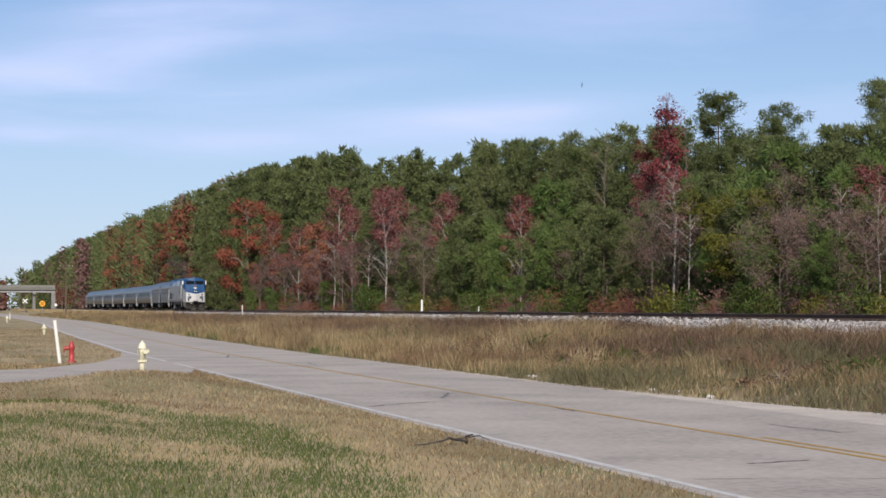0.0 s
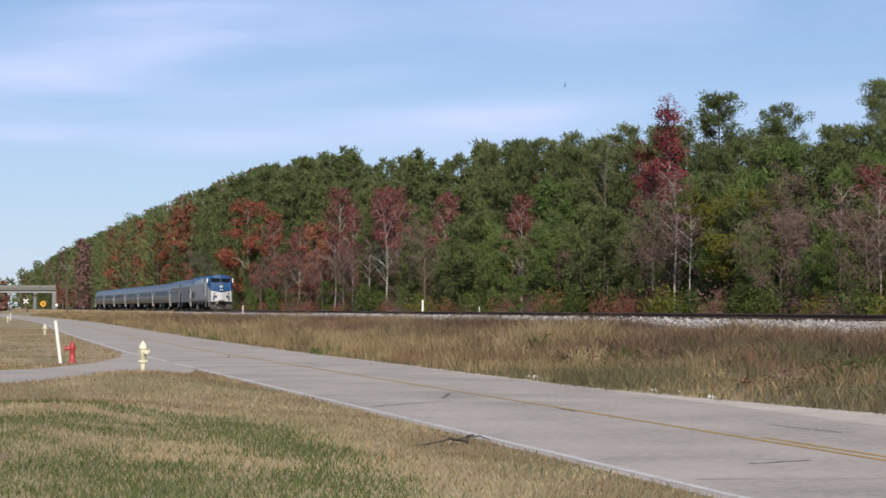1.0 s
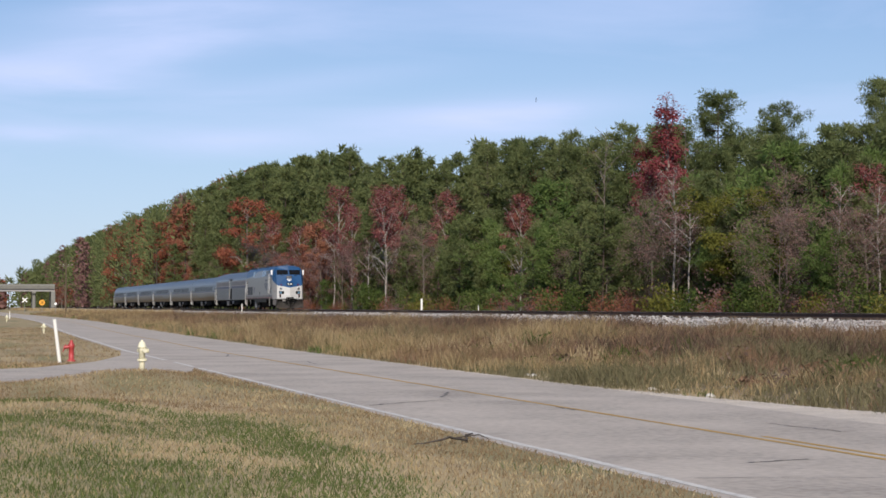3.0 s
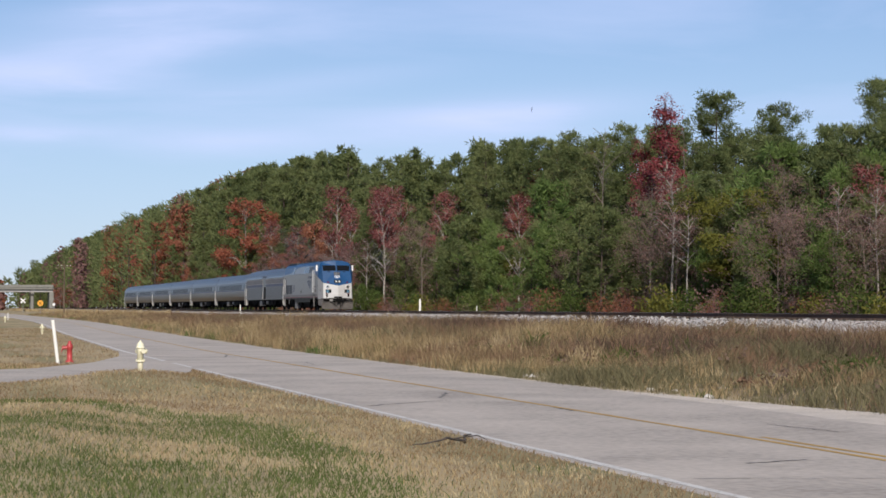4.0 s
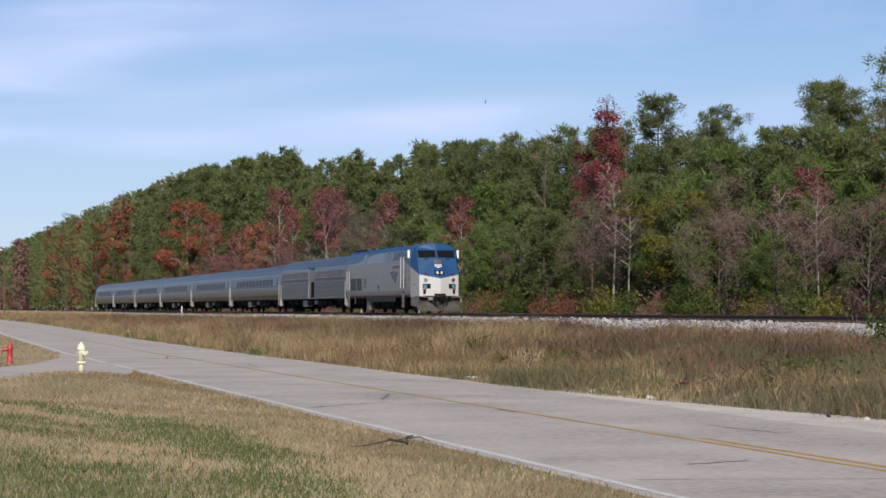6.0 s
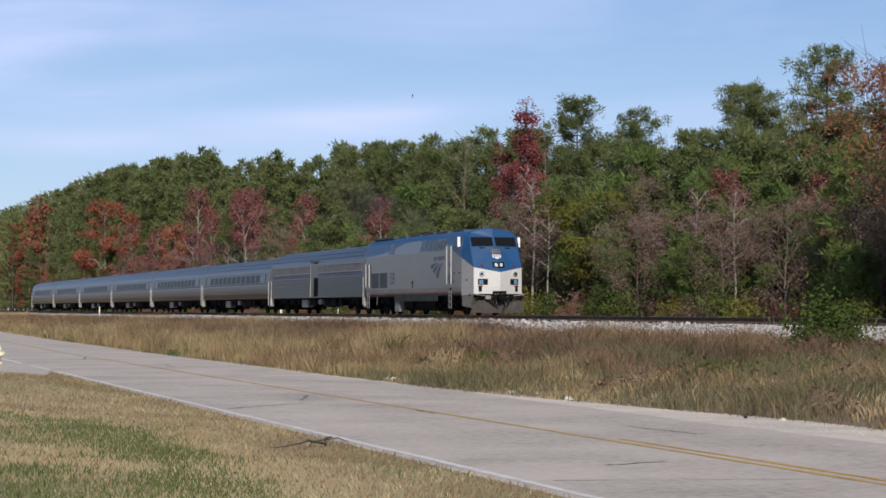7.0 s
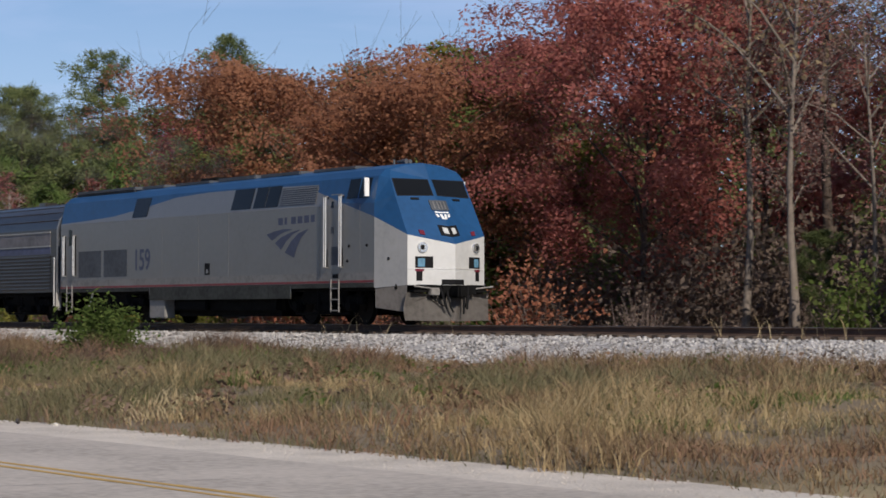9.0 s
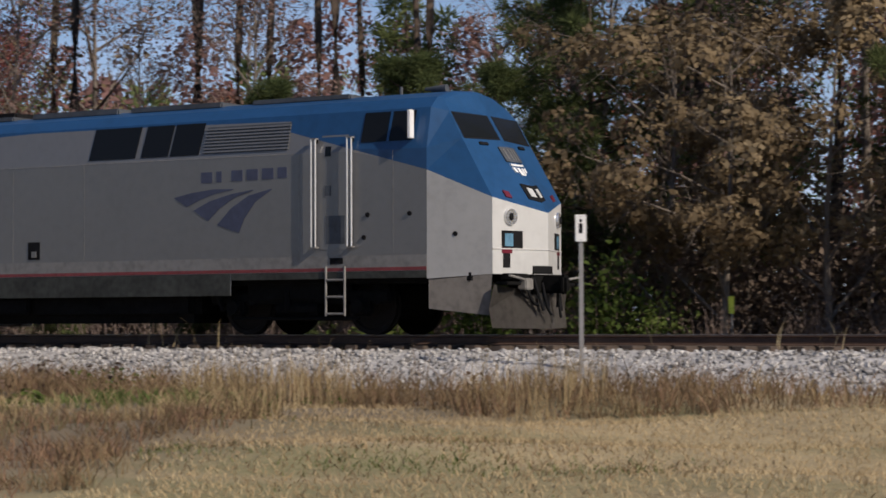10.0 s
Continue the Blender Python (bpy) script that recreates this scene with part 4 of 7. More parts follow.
def build_car_body(car, profile, x0, x1, split):
    """Side walls below the split height and the roof above it, with end walls."""
    low = [p for p in profile if p[1] <= split + 0.001]
    high = [p for p in profile if p[1] >= split - 0.001]
    for s in (-1, 1):
        part("side_wall", loft([[(x, s * y, z) for y, z in low] for x in np.linspace(x0, x1, 4)]), M_STAINLESS, car, "stainless steel side", smooth=True)
    ring = [(-y, z) for y, z in high] + [(y, z) for y, z in high[::-1][1:]]
    part("roof", loft([[(x, y, z) for y, z in ring] for x in np.linspace(x0, x1, 4)]), M_CAR_ROOF, car, "smooth grey-blue roof", smooth=True)
    for y, z in high[1:-1]:
        for s in (-1, 1):
            part("roof_rib", rod((x0 + 0.1, s * y, z), (x1 - 0.1, s * y, z), 0.022, sides=5), M_CAR_ROOF, car)
    outline = [(-y, z) for y, z in profile] + [(y, z) for y, z in profile[::-1][1:]]
    for x in (x0, x1):
        part("end_wall", polys([(x, y, z) for y, z in outline], [tuple(range(len(outline)))]), M_ROOF_GREY, car)
        o = 0.09 if x == x0 else -0.09
        wide = [(y * 1.012, z) for y, z in outline]
        bm = loft([[(xx, y, z) for y, z in wide] for xx in (x, x + o)])
        part("end_post", bm, M_VEST, car, "pale steel corner posts")
        part("diaphragm", box(min(x, x - np.sign(o) * 0.20), max(x, x - np.sign(o) * 0.20), -0.6, 0.6, 1.0, 3.2, 0.03), M_DIAPH, car, "black rubber diaphragm")
        for s in (-1, 1):
            part("grab_iron", rod((x + o * 2.2, s * (profile[1][0] + 0.05), 0.55), (x + o * 2.2, s * (profile[1][0] + 0.05), 2.2), 0.02, sides=6), M_TRIM, car)
            part("step", box(min(x + o, x + o * 5), max(x + o, x + o * 5), s * 1.45 - 0.1, s * 1.45 + 0.1, 0.42, 0.50, 0.01), M_UNDER, car)
            part("step_side", box(min(x + o, x + o * 1.4), max(x + o, x + o * 1.4), s * 1.45 - 0.1, s * 1.45 + 0.1, 0.42, 1.05), M_VEST, car)
    part("underframe", box(x0 + 0.2, x1 - 0.2, -1.3, 1.3, 0.88, 1.04, 0.02), M_UNDER, car, "underframe, shade under the train in its black")
    rng = random.Random(int(-x0))
    x = x0 + 5.6
    while x < x1 - 6.5:
        n = rng.uniform(0.8, 2.2)
        for s in (-1, 1):
            part("equipment_box", box(x, x + n, s * 1.2 - 0.22, s * 1.2 + 0.22, rng.uniform(0.38, 0.6), 0.9, 0.03), rng.choice((M_UNDER, M_UNDER, M_SILL)), car)
        x += n + rng.uniform(0.2, 0.9)
    build_truck(car, x0 + 3.2, 2.6, 0.46)
    build_truck(car, x1 - 3.2, 2.6, 0.46)


def build_coach():
    """A tube-shaped coach, its front end at x = 0."""
    car = group_of("passenger_coach", "stainless steel tube-sided passenger coach with small dark windows", "coach", "passenger coaches")
    L, w = 25.75, half_width(COACH)
    build_car_body(car, COACH, -L, 0, 2.90)
    for s in (-1, 1):
        part("window_band", side_panel(-L + 3.0, -3.0, 2.16, 2.72, w, 0.006, 0.02, 0, s), M_STAINLESS, car)
        part("blue_stripe", side_panel(-L + 0.2, -0.2, 2.02, 2.14, w, 0.008, 0.02, 0, s), M_BLUE_BAND, car, "dark blue stripe")
        part("white_stripe", side_panel(-L + 0.2, -0.2, 1.97, 2.015, w, 0.008, 0.02, 0, s), M_VEST, car)
        for k in range(11):
            x = -L + 3.35 + k * 1.76
            part("window_frame", side_panel(x - 0.05, x + 1.40, 2.18, 2.70, w, 0.014, 0.02, 0, s), M_ROOF_GREY, car)
            part("window_pane", side_panel(x, x + 0.66, 2.22, 2.66, w, 0.018, 0.02, 0, s), M_COACH_GLASS, car)
            part("window_pane", side_panel(x + 0.70, x + 1.36, 2.22, 2.66, w, 0.018, 0.02, 0, s), M_COACH_GLASS, car)
        for k in range(11):
            z = 1.10 + 0.10 * k if k < 8 else 2.74 + 0.055 * (k - 8)
            part("flute", side_panel(-L + 0.2, -0.2, z, z + (0.05 if k < 8 else 0.022), w, 0.022, 0.04, 0, s), M_STAINLESS, car)
        for x in (-L + 1.1, -1.9):
            part("vestibule_door", side_panel(x, x + 0.8, 1.1, 3.0, w, 0.010, 0.02, 0, s), M_STAINLESS, car)
            part("door_window", side_panel(x + 0.24, x + 0.56, 2.2, 2.75, w, 0.018, 0.02, 0, s), M_COACH_GLASS, car)
        part("gutter", side_panel(-L + 0.1, -0.1, 2.93, 2.97, w, 0.02, 0.03, 0, s), M_VEST, car)
    part("air_unit", box(-5.5, -1.6, -0.7, 0.7, 3.76, 3.90, 0.05), M_CAR_ROOF, car)
    return car


def build_baggage_car():
    car = group_of("baggage_car", "fluted stainless baggage car with a dark side door standing open", "baggage car")
    L, w = 25.7, half_width(BAGGAGE)
    build_car_body(car, BAGGAGE, -L, 0, 3.15)
    for s in (-1, 1):
        for x0, x1 in ((-L + 0.6, -13.9), (-11.6, -0.6)):
            part("letter_band", side_panel(x0, x1, 2.62, 3.02, w, 0.008, 0.02, 0, s), M_BAND, car, "plain letter band with a brownish reflection in its colour")
            part("moulding", side_panel(x0, x1, 3.03, 3.08, w, 0.03, 0.05, 0, s), M_VEST, car)
            part("moulding", side_panel(x0, x1, 2.56, 2.61, w, 0.03, 0.05, 0, s), M_VEST, car)
            part("blue_stripe", side_panel(x0, x1, 2.32, 2.55, w, 0.008, 0.02, 0, s), M_BLUE_BAND, car, "dark blue stripe")
            for k in range(10):
                z = 1.10 + k * 0.12
                bm = bmesh.new()
                prof = [(0.0, 0.0), (0.03, 0.012), (0.035, 0.04), (0.03, 0.068), (0.0, 0.08)]
                rows = [[bm.verts.new((x, s * (1.525 + o), z + h)) for o, h in prof] for x in (x0, x1)]
                for j in range(4):
                    bm.faces.new((rows[0][j], rows[1][j], rows[1][j + 1], rows[0][j + 1]))
                bmesh.ops.recalc_face_normals(bm, faces=bm.faces)
                part("flute", bm, M_STAINLESS, car)
        part("side_door", side_panel(-13.8, -11.7, 1.08, 3.30, w, 0.010, 0.03, 0, s), M_BAND, car, "loading door with its shade put into the brown colour")
        # no hole is cut: a near-black plate paints the doorway's shade
        part("door_opening", side_panel(-12.9, -11.75, 1.10, 3.24, w, 0.016, 0.03, 0, s), M_UNDER, car, "near-black plate for the shade in the open doorway")
        part("door_jamb", side_panel(-13.86, -13.76, 1.08, 3.32, w, 0.05, 0.08, 0, s), M_VEST, car)
        part("door_hood", side_panel(-13.9, -11.6, 3.30, 3.36, w, 0.07, 0.1, 0, s), M_ROOF_GREY, car)
    for x in (-4, -9, -16, -22):
        part("roof_vent", box(x - 0.3, x + 0.3, -0.25, 0.25, 4.05, 4.22, 0.04), M_CAR_ROOF, car)
    return car


LOCO = build_locomotive()
BAG = build_baggage_car()
COACHES = [build_coach()]
for _k in range(5):
    COACHES.append(copy_thing(COACHES[0], Matrix.Identity(4)))

# ---- trees ----
M_BARK_DARK = material("dark_pine_bark", (0.075, 0.055, 0.042), 0.95, grain=9, stain=1.5, bump=0.8, bump_size=0.03)
M_BARK_GREY = material("pale_grey_bark", (0.28, 0.245, 0.215), 0.9, dark=0.6, light=1.3, grain=8, stain=1.2, bump=0.5, bump_size=0.02)
M_BARK_BROWN = material("grey_brown_bark", (0.17, 0.14, 0.115), 0.9, dark=0.6, light=1.3, grain=8, stain=1.2, bump=0.5, bump_size=0.02)
M_TWIG = material("grey_brown_twigs", (0.16, 0.12, 0.105), 0.95, grain=8, stain=1.0, bump=0)
F_PINE = foliage("pine_needles", (0.105, 0.135, 0.056), (0.178, 0.212, 0.085), (0.25, 0.275, 0.12), 0.48)
F_PINE_FRESH = foliage("bright_pine_needles", (0.105, 0.165, 0.052), (0.175, 0.245, 0.075), (0.245, 0.31, 0.11), 0.5)
# near pines: the wood's shade is put into their needle colour
F_PINE_SHADED = foliage("shaded_pine_needles", (0.062, 0.082, 0.036), (0.108, 0.135, 0.054), (0.165, 0.188, 0.08), 0.4)
F_RED = foliage("red_maple_leaves", (0.24, 0.06, 0.07), (0.35, 0.10, 0.105), (0.41, 0.17, 0.15), 0.42)
F_DEEPRED = foliage("deep_red_oak_leaves", (0.31, 0.11, 0.10), (0.39, 0.14, 0.122), (0.44, 0.185, 0.145), 0.5)
F_ORANGE = foliage("orange_brown_oak_leaves", (0.26, 0.12, 0.076), (0.32, 0.15, 0.09), (0.37, 0.19, 0.11), 0.48)
F_RUST = foliage("rusty_leaves", (0.19, 0.072, 0.048), (0.29, 0.118, 0.075), (0.36, 0.18, 0.11), 0.3)
F_BROWN = foliage("dry_brown_leaves", (0.15, 0.112, 0.07), (0.235, 0.178, 0.108), (0.33, 0.255, 0.155), 0.35)
F_MAUVE = foliage("mauve_brown_twig_haze", (0.20, 0.115, 0.105), (0.29, 0.17, 0.155), (0.38, 0.235, 0.21), 0.45)
F_FLAME = foliage("orange_red_leaves", (0.22, 0.075, 0.052), (0.32, 0.115, 0.072), (0.38, 0.17, 0.10), 0.4)
F_HAZE = foliage("rose_red_maple_leaves", (0.22, 0.082, 0.08), (0.31, 0.115, 0.108), (0.36, 0.17, 0.15), 0.4)
F_DULL = foliage("grey_brown_twig_ends", (0.12, 0.09, 0.072), (0.18, 0.138, 0.11), (0.25, 0.195, 0.16), 0.3)
F_CRIMSON = foliage("crimson_maple_leaves", (0.22, 0.055, 0.06), (0.31, 0.08, 0.085), (0.37, 0.125, 0.115), 0.42)
F_TWIGGY = foliage("mauve_brown_twig_ends", (0.17, 0.112, 0.095), (0.25, 0.165, 0.142), (0.33, 0.225, 0.195), 0.35)
M_BARK_PALE = material("whitish_bark", (0.36, 0.33, 0.295), 0.9, dark=0.6, light=1.25, grain=8, stain=1.2, bump=0.5, bump_size=0.02)
F_OLIVE = foliage("yellow_olive_leaves", (0.13, 0.14, 0.034), (0.20, 0.20, 0.048), (0.28, 0.26, 0.07), 0.48)
F_SHRUB = foliage("broad_green_leaves", (0.055, 0.085, 0.024), (0.105, 0.145, 0.04), (0.18, 0.205, 0.07), 0.4)


def leaf_quads(centres, size, aspect, rng, axis=None, wild=1.0, facing=None):
    """Loose leaves: a quad at each centre, turned at random, roughly along an axis, or roughly facing a way."""
    n = len(centres)
    u = rng.normal(size=(n, 3))
    if facing is not None:
        f = facing + rng.normal(0, 0.55, (n, 3))
        u = np.cross(f, u)
    if axis is not None:
        u = axis + u * wild * 0.5
    u /= np.linalg.norm(u, axis=1, keepdims=True) + 1e-9
    w = np.cross(u, rng.normal(size=(n, 3)) if facing is None else f)
    w /= np.linalg.norm(w, axis=1, keepdims=True) + 1e-9
    s = size * rng.uniform(0.6, 1.35, (n, 1))
    a, b = u * s, w * s * aspect
    bend = np.cross(u, w) * s * 0.18
    v = np.stack([centres - a, centres - b * 0.9 + bend, centres + a, centres + b + bend], 1).reshape(-1, 3)
    return v, np.arange(4 * n).reshape(-1, 4)


def needle_blades(feet, ways, length, aspect, rng):
    """Bunches of needles: a narrow three-cornered blade from each foot along its way."""
    n = len(feet)
    u = ways + rng.normal(0, 0.38, (n, 3))
    u /= np.linalg.norm(u, axis=1, keepdims=True) + 1e-9
    w = np.cross(u, rng.normal(size=(n, 3)))
    w /= np.linalg.norm(w, axis=1, keepdims=True) + 1e-9
    s = length * rng.uniform(0.6, 1.35, (n, 1))
    v = np.stack([feet + w * s * aspect, feet + u * s, feet - w * s * aspect], 1).reshape(-1, 3)
    return v, np.arange(3 * n).reshape(-1, 3)


def tube(points, radii, sides=6):
    points, rings = [Vector(p) for p in points], []
    for k, p in enumerate(points):
        d = (points[min(k + 1, len(points) - 1)] - points[max(k - 1, 0)]).normalized()
        q = d.to_track_quat("Z", "Y")
        rings.append([p + q @ Vector((radii[k] * math.cos(2 * math.pi * i / sides), radii[k] * math.sin(2 * math.pi * i / sides), 0)) for i in range(sides)])
    v = np.array([tuple(p) for r in rings for p in r])
    f = [(k * sides + i, k * sides + (i + 1) % sides, (k + 1) * sides + (i + 1) % sides, (k + 1) * sides + i) for k in range(len(points) - 1) for i in range(sides)]
    return v, np.array(f)


def joined(chunks):
    vs, fs, n = [], [], 0
    for v, f in chunks:
        vs.append(v), fs.append(f + n)
        n += len(v)
    return np.concatenate(vs), np.concatenate(fs)


def make_tree(name, label, category, group, wood, leaves, bark, leaf_mat):
    t = group_of(name, label, category, group)
    part_name = "stem_clump" if category == "shrub" else "trunk"
    o = new(part_name, quick_mesh(part_name, *joined(wood), bark))
    o.parent = t
    if category == "shrub":
        o["kind"] = "stuff"
    if leaves:
        c = new("crown", quick_mesh("crown", *joined(leaves), leaf_mat))
        c.parent = t
    return t


def pine(seed, h, base, spread, blades, size, mat=None, label="tall green pine with a bare lower trunk", bare=0.0, whorls=17, aspect=0.22, puff=1.0, rounded=False):
    rng = np.random.default_rng(seed)
    wood, leaves = [], []
    lean = rng.normal(0, 0.012, 2)
    top = lambda z: np.array([lean[0] * z + 0.12 * math.sin(z * 0.5 + seed), lean[1] * z, z])
    r0 = 0.012 * h + 0.02
    wood.append(tube([top(h * k / 8) - np.array([0, 0, 0.4 if k == 0 else 0]) for k in range(9)], [r0 * (1 - 0.93 * k / 8) for k in range(9)], 7))
    z = base * h
    tips = []
    while z < h * 0.985:
        f = (z / h - base) / (1 - base)
        reach = spread * (0.45 + 1.1 * f) if f < 0.45 else spread * 0.95 * (1 - ((f - 0.45) / 0.57) ** 2.2) + 0.25
        if rounded:
            reach = spread * math.sqrt(max(0.06, 1 - ((f - 0.42) / 0.60) ** 2)) * rng.uniform(0.8, 1.1)
        for _ in range(rng.integers(2, 5)):
            if rng.random() < bare * (1 - f):
                continue
            a, L = rng.uniform(0, 2 * math.pi), reach * rng.uniform(0.55, 1.15)
            s = top(z)
            up = rng.uniform(-0.05, 0.45) + 0.5 * f if not rounded else rng.uniform(-0.1, 0.22) + 0.25 * f
            e = s + np.array([math.cos(a) * L, math.sin(a) * L, L * up])
            m = (s + e) / 2 + np.array([0, 0, -0.08 * L])
            wood.append(tube([s, m, e], [0.035 * (1 - 0.6 * f) + 0.01, 0.022, 0.008], 4))
            for g in (1.0, 0.82, 0.62, 0.42):
                if g == 1.0 or rng.random() < 0.8:
                    c = s + (e - s) * g + rng.normal(0, 0.16 * L * 0.6, 3) * np.array([1, 1, 0.35])
                    tips.append(c)
        z += h * (1 - base) / whorls * rng.uniform(0.6, 1.3)
    # each limb carries puffs of needles that stand out and up from it
    tips = np.array(tips)
    per = max(6, int(blades / len(tips)))
    d = rng.normal(size=(len(tips), per, 3)) + np.array([0, 0, 0.40])
    d /= np.linalg.norm(d, axis=2, keepdims=True)
    rad = (0.26 + 0.020 * h) * puff * rng.uniform(0.6, 1.35, (len(tips), 1, 1))
    c = tips[:, None, :] + d * rad * rng.uniform(0.15, 0.85, (len(tips), per, 1)) * np.array([1.05, 1.05, 0.95])
    leaves.append(needle_blades(c.reshape(-1, 3), d.reshape(-1, 3), size, aspect, rng))
    return make_tree("pine_tree", label, "pine tree", "pines of the wood", wood, leaves, M_BARK_DARK, mat or F_PINE)


def broadleaf(seed, h, base, radius, n_leaves, size, mat, bark, label, name="broadleaf_tree", clump=0.9, limbs=11, sub=7, twigs=2, thin=1.0, upright=0.6, per_spray=85, leaf_from=0.0):
    rng = np.random.default_rng(seed)
    wood, tips = [], []
    bow = rng.normal(0, 0.02, 2)
    axis = lambda z: np.array([bow[0] * z + 0.15 * math.sin(0.45 * z + seed), bow[1] * z + 0.1 * math.sin(0.6 * z), z])
    r0 = (0.011 * h + 0.03) * thin
    wood.append(tube([axis(h * 0.92 * k / 8) - np.array([0, 0, 0.4 if k == 0 else 0]) for k in range(9)], [r0 * (1 - 0.9 * k / 8) for k in range(9)], 7))
    for k in range(limbs):
        z = h * (base + (0.88 - base) * (k + rng.random()) / limbs)
        f = (z / h - base) / (1 - base)
        L = radius * (0.55 + 0.75 * math.sin(math.pi * min(max(f * 0.85 + 0.12, 0), 1))) * rng.uniform(0.75, 1.15)
        if upright > 0.85:
            L *= 1.15 - 0.75 * f
        a = k * 2.4 + rng.uniform(-0.5, 0.5)
        s = axis(z)
        rise = upright * rng.uniform(0.5, 1.4)
        e = s + np.array([math.cos(a) * L, math.sin(a) * L, L * rise])
        e[2] = min(e[2], h * rng.uniform(0.93, 1.0))
        m = s + (e - s) * 0.5 + np.array([0, 0, 0.10 * L]) + rng.normal(0, 0.06 * L, 3)
        rl = r0 * (0.42 - 0.2 * f)
        wood.append(tube([s, m, e], [rl, rl * 0.6, rl * 0.18], 5))
        for _ in range(sub):
            g = rng.uniform(0.3, 1.0)
            p = (s * (1 - g) ** 2 + 2 * m * g * (1 - g) + e * g * g)
            q = rng.normal(size=3) + np.array([math.cos(a), math.sin(a), 0.5]) * 0.7
            q /= np.linalg.norm(q)
            l2 = L * rng.uniform(0.18, 0.42)
            t = p + q * l2
            wood.append(tube([p, (p + t) / 2 + rng.normal(0, 0.05 * l2, 3), t], [rl * 0.28, rl * 0.17, 0.006], 3))
            tips.append(t)
            tips.append((p + t) / 2)
            for _ in range(twigs):
                q2 = q + rng.normal(0, 0.7, 3)
                t2 = p + (t - p) * rng.uniform(0.4, 1) + q2 / np.linalg.norm(q2) * l2 * rng.uniform(0.3, 0.7)
                b2 = p + (t - p) * rng.uniform(0.3, 0.9)
                wood.append(tube([b2, t2], [0.011 * thin, 0.004], 3))
                tips.append(t2)
    leaves = []
    if n_leaves:
        tips = np.array(tips)
        tips = tips[tips[:, 2] > h * leaf_from]
        # leaves gather in rounded sprays about the tips, denser on their outside
        n_sprays = min(len(tips), max(24, int(n_leaves / per_spray)))
        sprays = tips[rng.choice(len(tips), n_sprays, replace=False)]
        sprays[:, 2] = np.minimum(sprays[:, 2], h - clump * 0.35)
        rad = clump * rng.uniform(0.45, 1.0, n_sprays)
        w = rad ** 2
        pick = rng.choice(n_sprays, n_leaves, p=w / w.sum())
        d = rng.normal(size=(n_leaves, 3)) + np.array([0, 0, 0.25])
        d /= np.linalg.norm(d, axis=1, keepdims=True)
        c = sprays[pick] + d * (rad[pick] * rng.uniform(0.35, 1.0, n_leaves) ** 0.5)[:, None] * np.array([1.1, 1.1, 0.72])
        out = d + 0.5 * (sprays[pick] - np.array([0, 0, h * 0.55])) / max(radius, 1)
        leaves.append(leaf_quads(c, size, 0.62, rng, facing=out))
    return make_tree(name, label, "tree", "trees of the wood", wood, leaves, bark, mat)


def bush(seed, h, r, n, size, mat, label, name="shrub", group="shrubs by the wood", stems=9):
    rng = np.random.default_rng(seed)
    wood, tips = [], []
    for k in range(stems):
        a, o = rng.uniform(0, 2 * math.pi), rng.uniform(0.1, 1)
        e = np.array([math.cos(a) * r * o, math.sin(a) * r * o, h * rng.uniform(0.55, 1.0) * (1.1 - 0.45 * o)])
        s = np.array([math.cos(a) * r * o * 0.15, math.sin(a) * r * o * 0.15, -0.2])
        m = (s + e) / 2 + rng.normal(0, 0.06 * h, 3)
        wood.append(tube([s, m, e], [0.02, 0.013, 0.004], 4))
        for g in (0.35, 0.55, 0.75, 0.95, 1.0):
            tips.append(s + (e - s) * g + rng.normal(0, 0.10 * r, 3))
    tips = np.array(tips)
    c = tips[rng.integers(0, len(tips), n)] + rng.normal(0, 0.16 * (h + r) / 2 + 0.05, (n, 3))
    c[:, 2] = np.abs(c[:, 2]) + 0.02
    return make_tree(name, label, "shrub", group, wood, [leaf_quads(c, size, 0.5, rng)], M_TWIG, mat)


GROVE = {}


def plant(kind, x, y, scale=1.0, turn=None, rng=random.Random(9), wide=None):
    """Set a tree of one kind: the first stands as built, the others are copies."""
    proto, used = GROVE[kind]
    s = scale
    w = wide if wide is not None else s
    m = Matrix.Translation((x, y, float(land_z(np.array(x), np.array(y))) - 0.05)) @ Matrix.Rotation(rng.uniform(0, 6.28) if turn is None else turn, 4, "Z") @ Matrix.Diagonal((w, w, s, 1))
    if used:
        ob = copy_thing(proto, Matrix.Identity(4))
        ob.matrix_basis = m
    else:
        proto.matrix_basis = m
        GROVE[kind] = (proto, True)


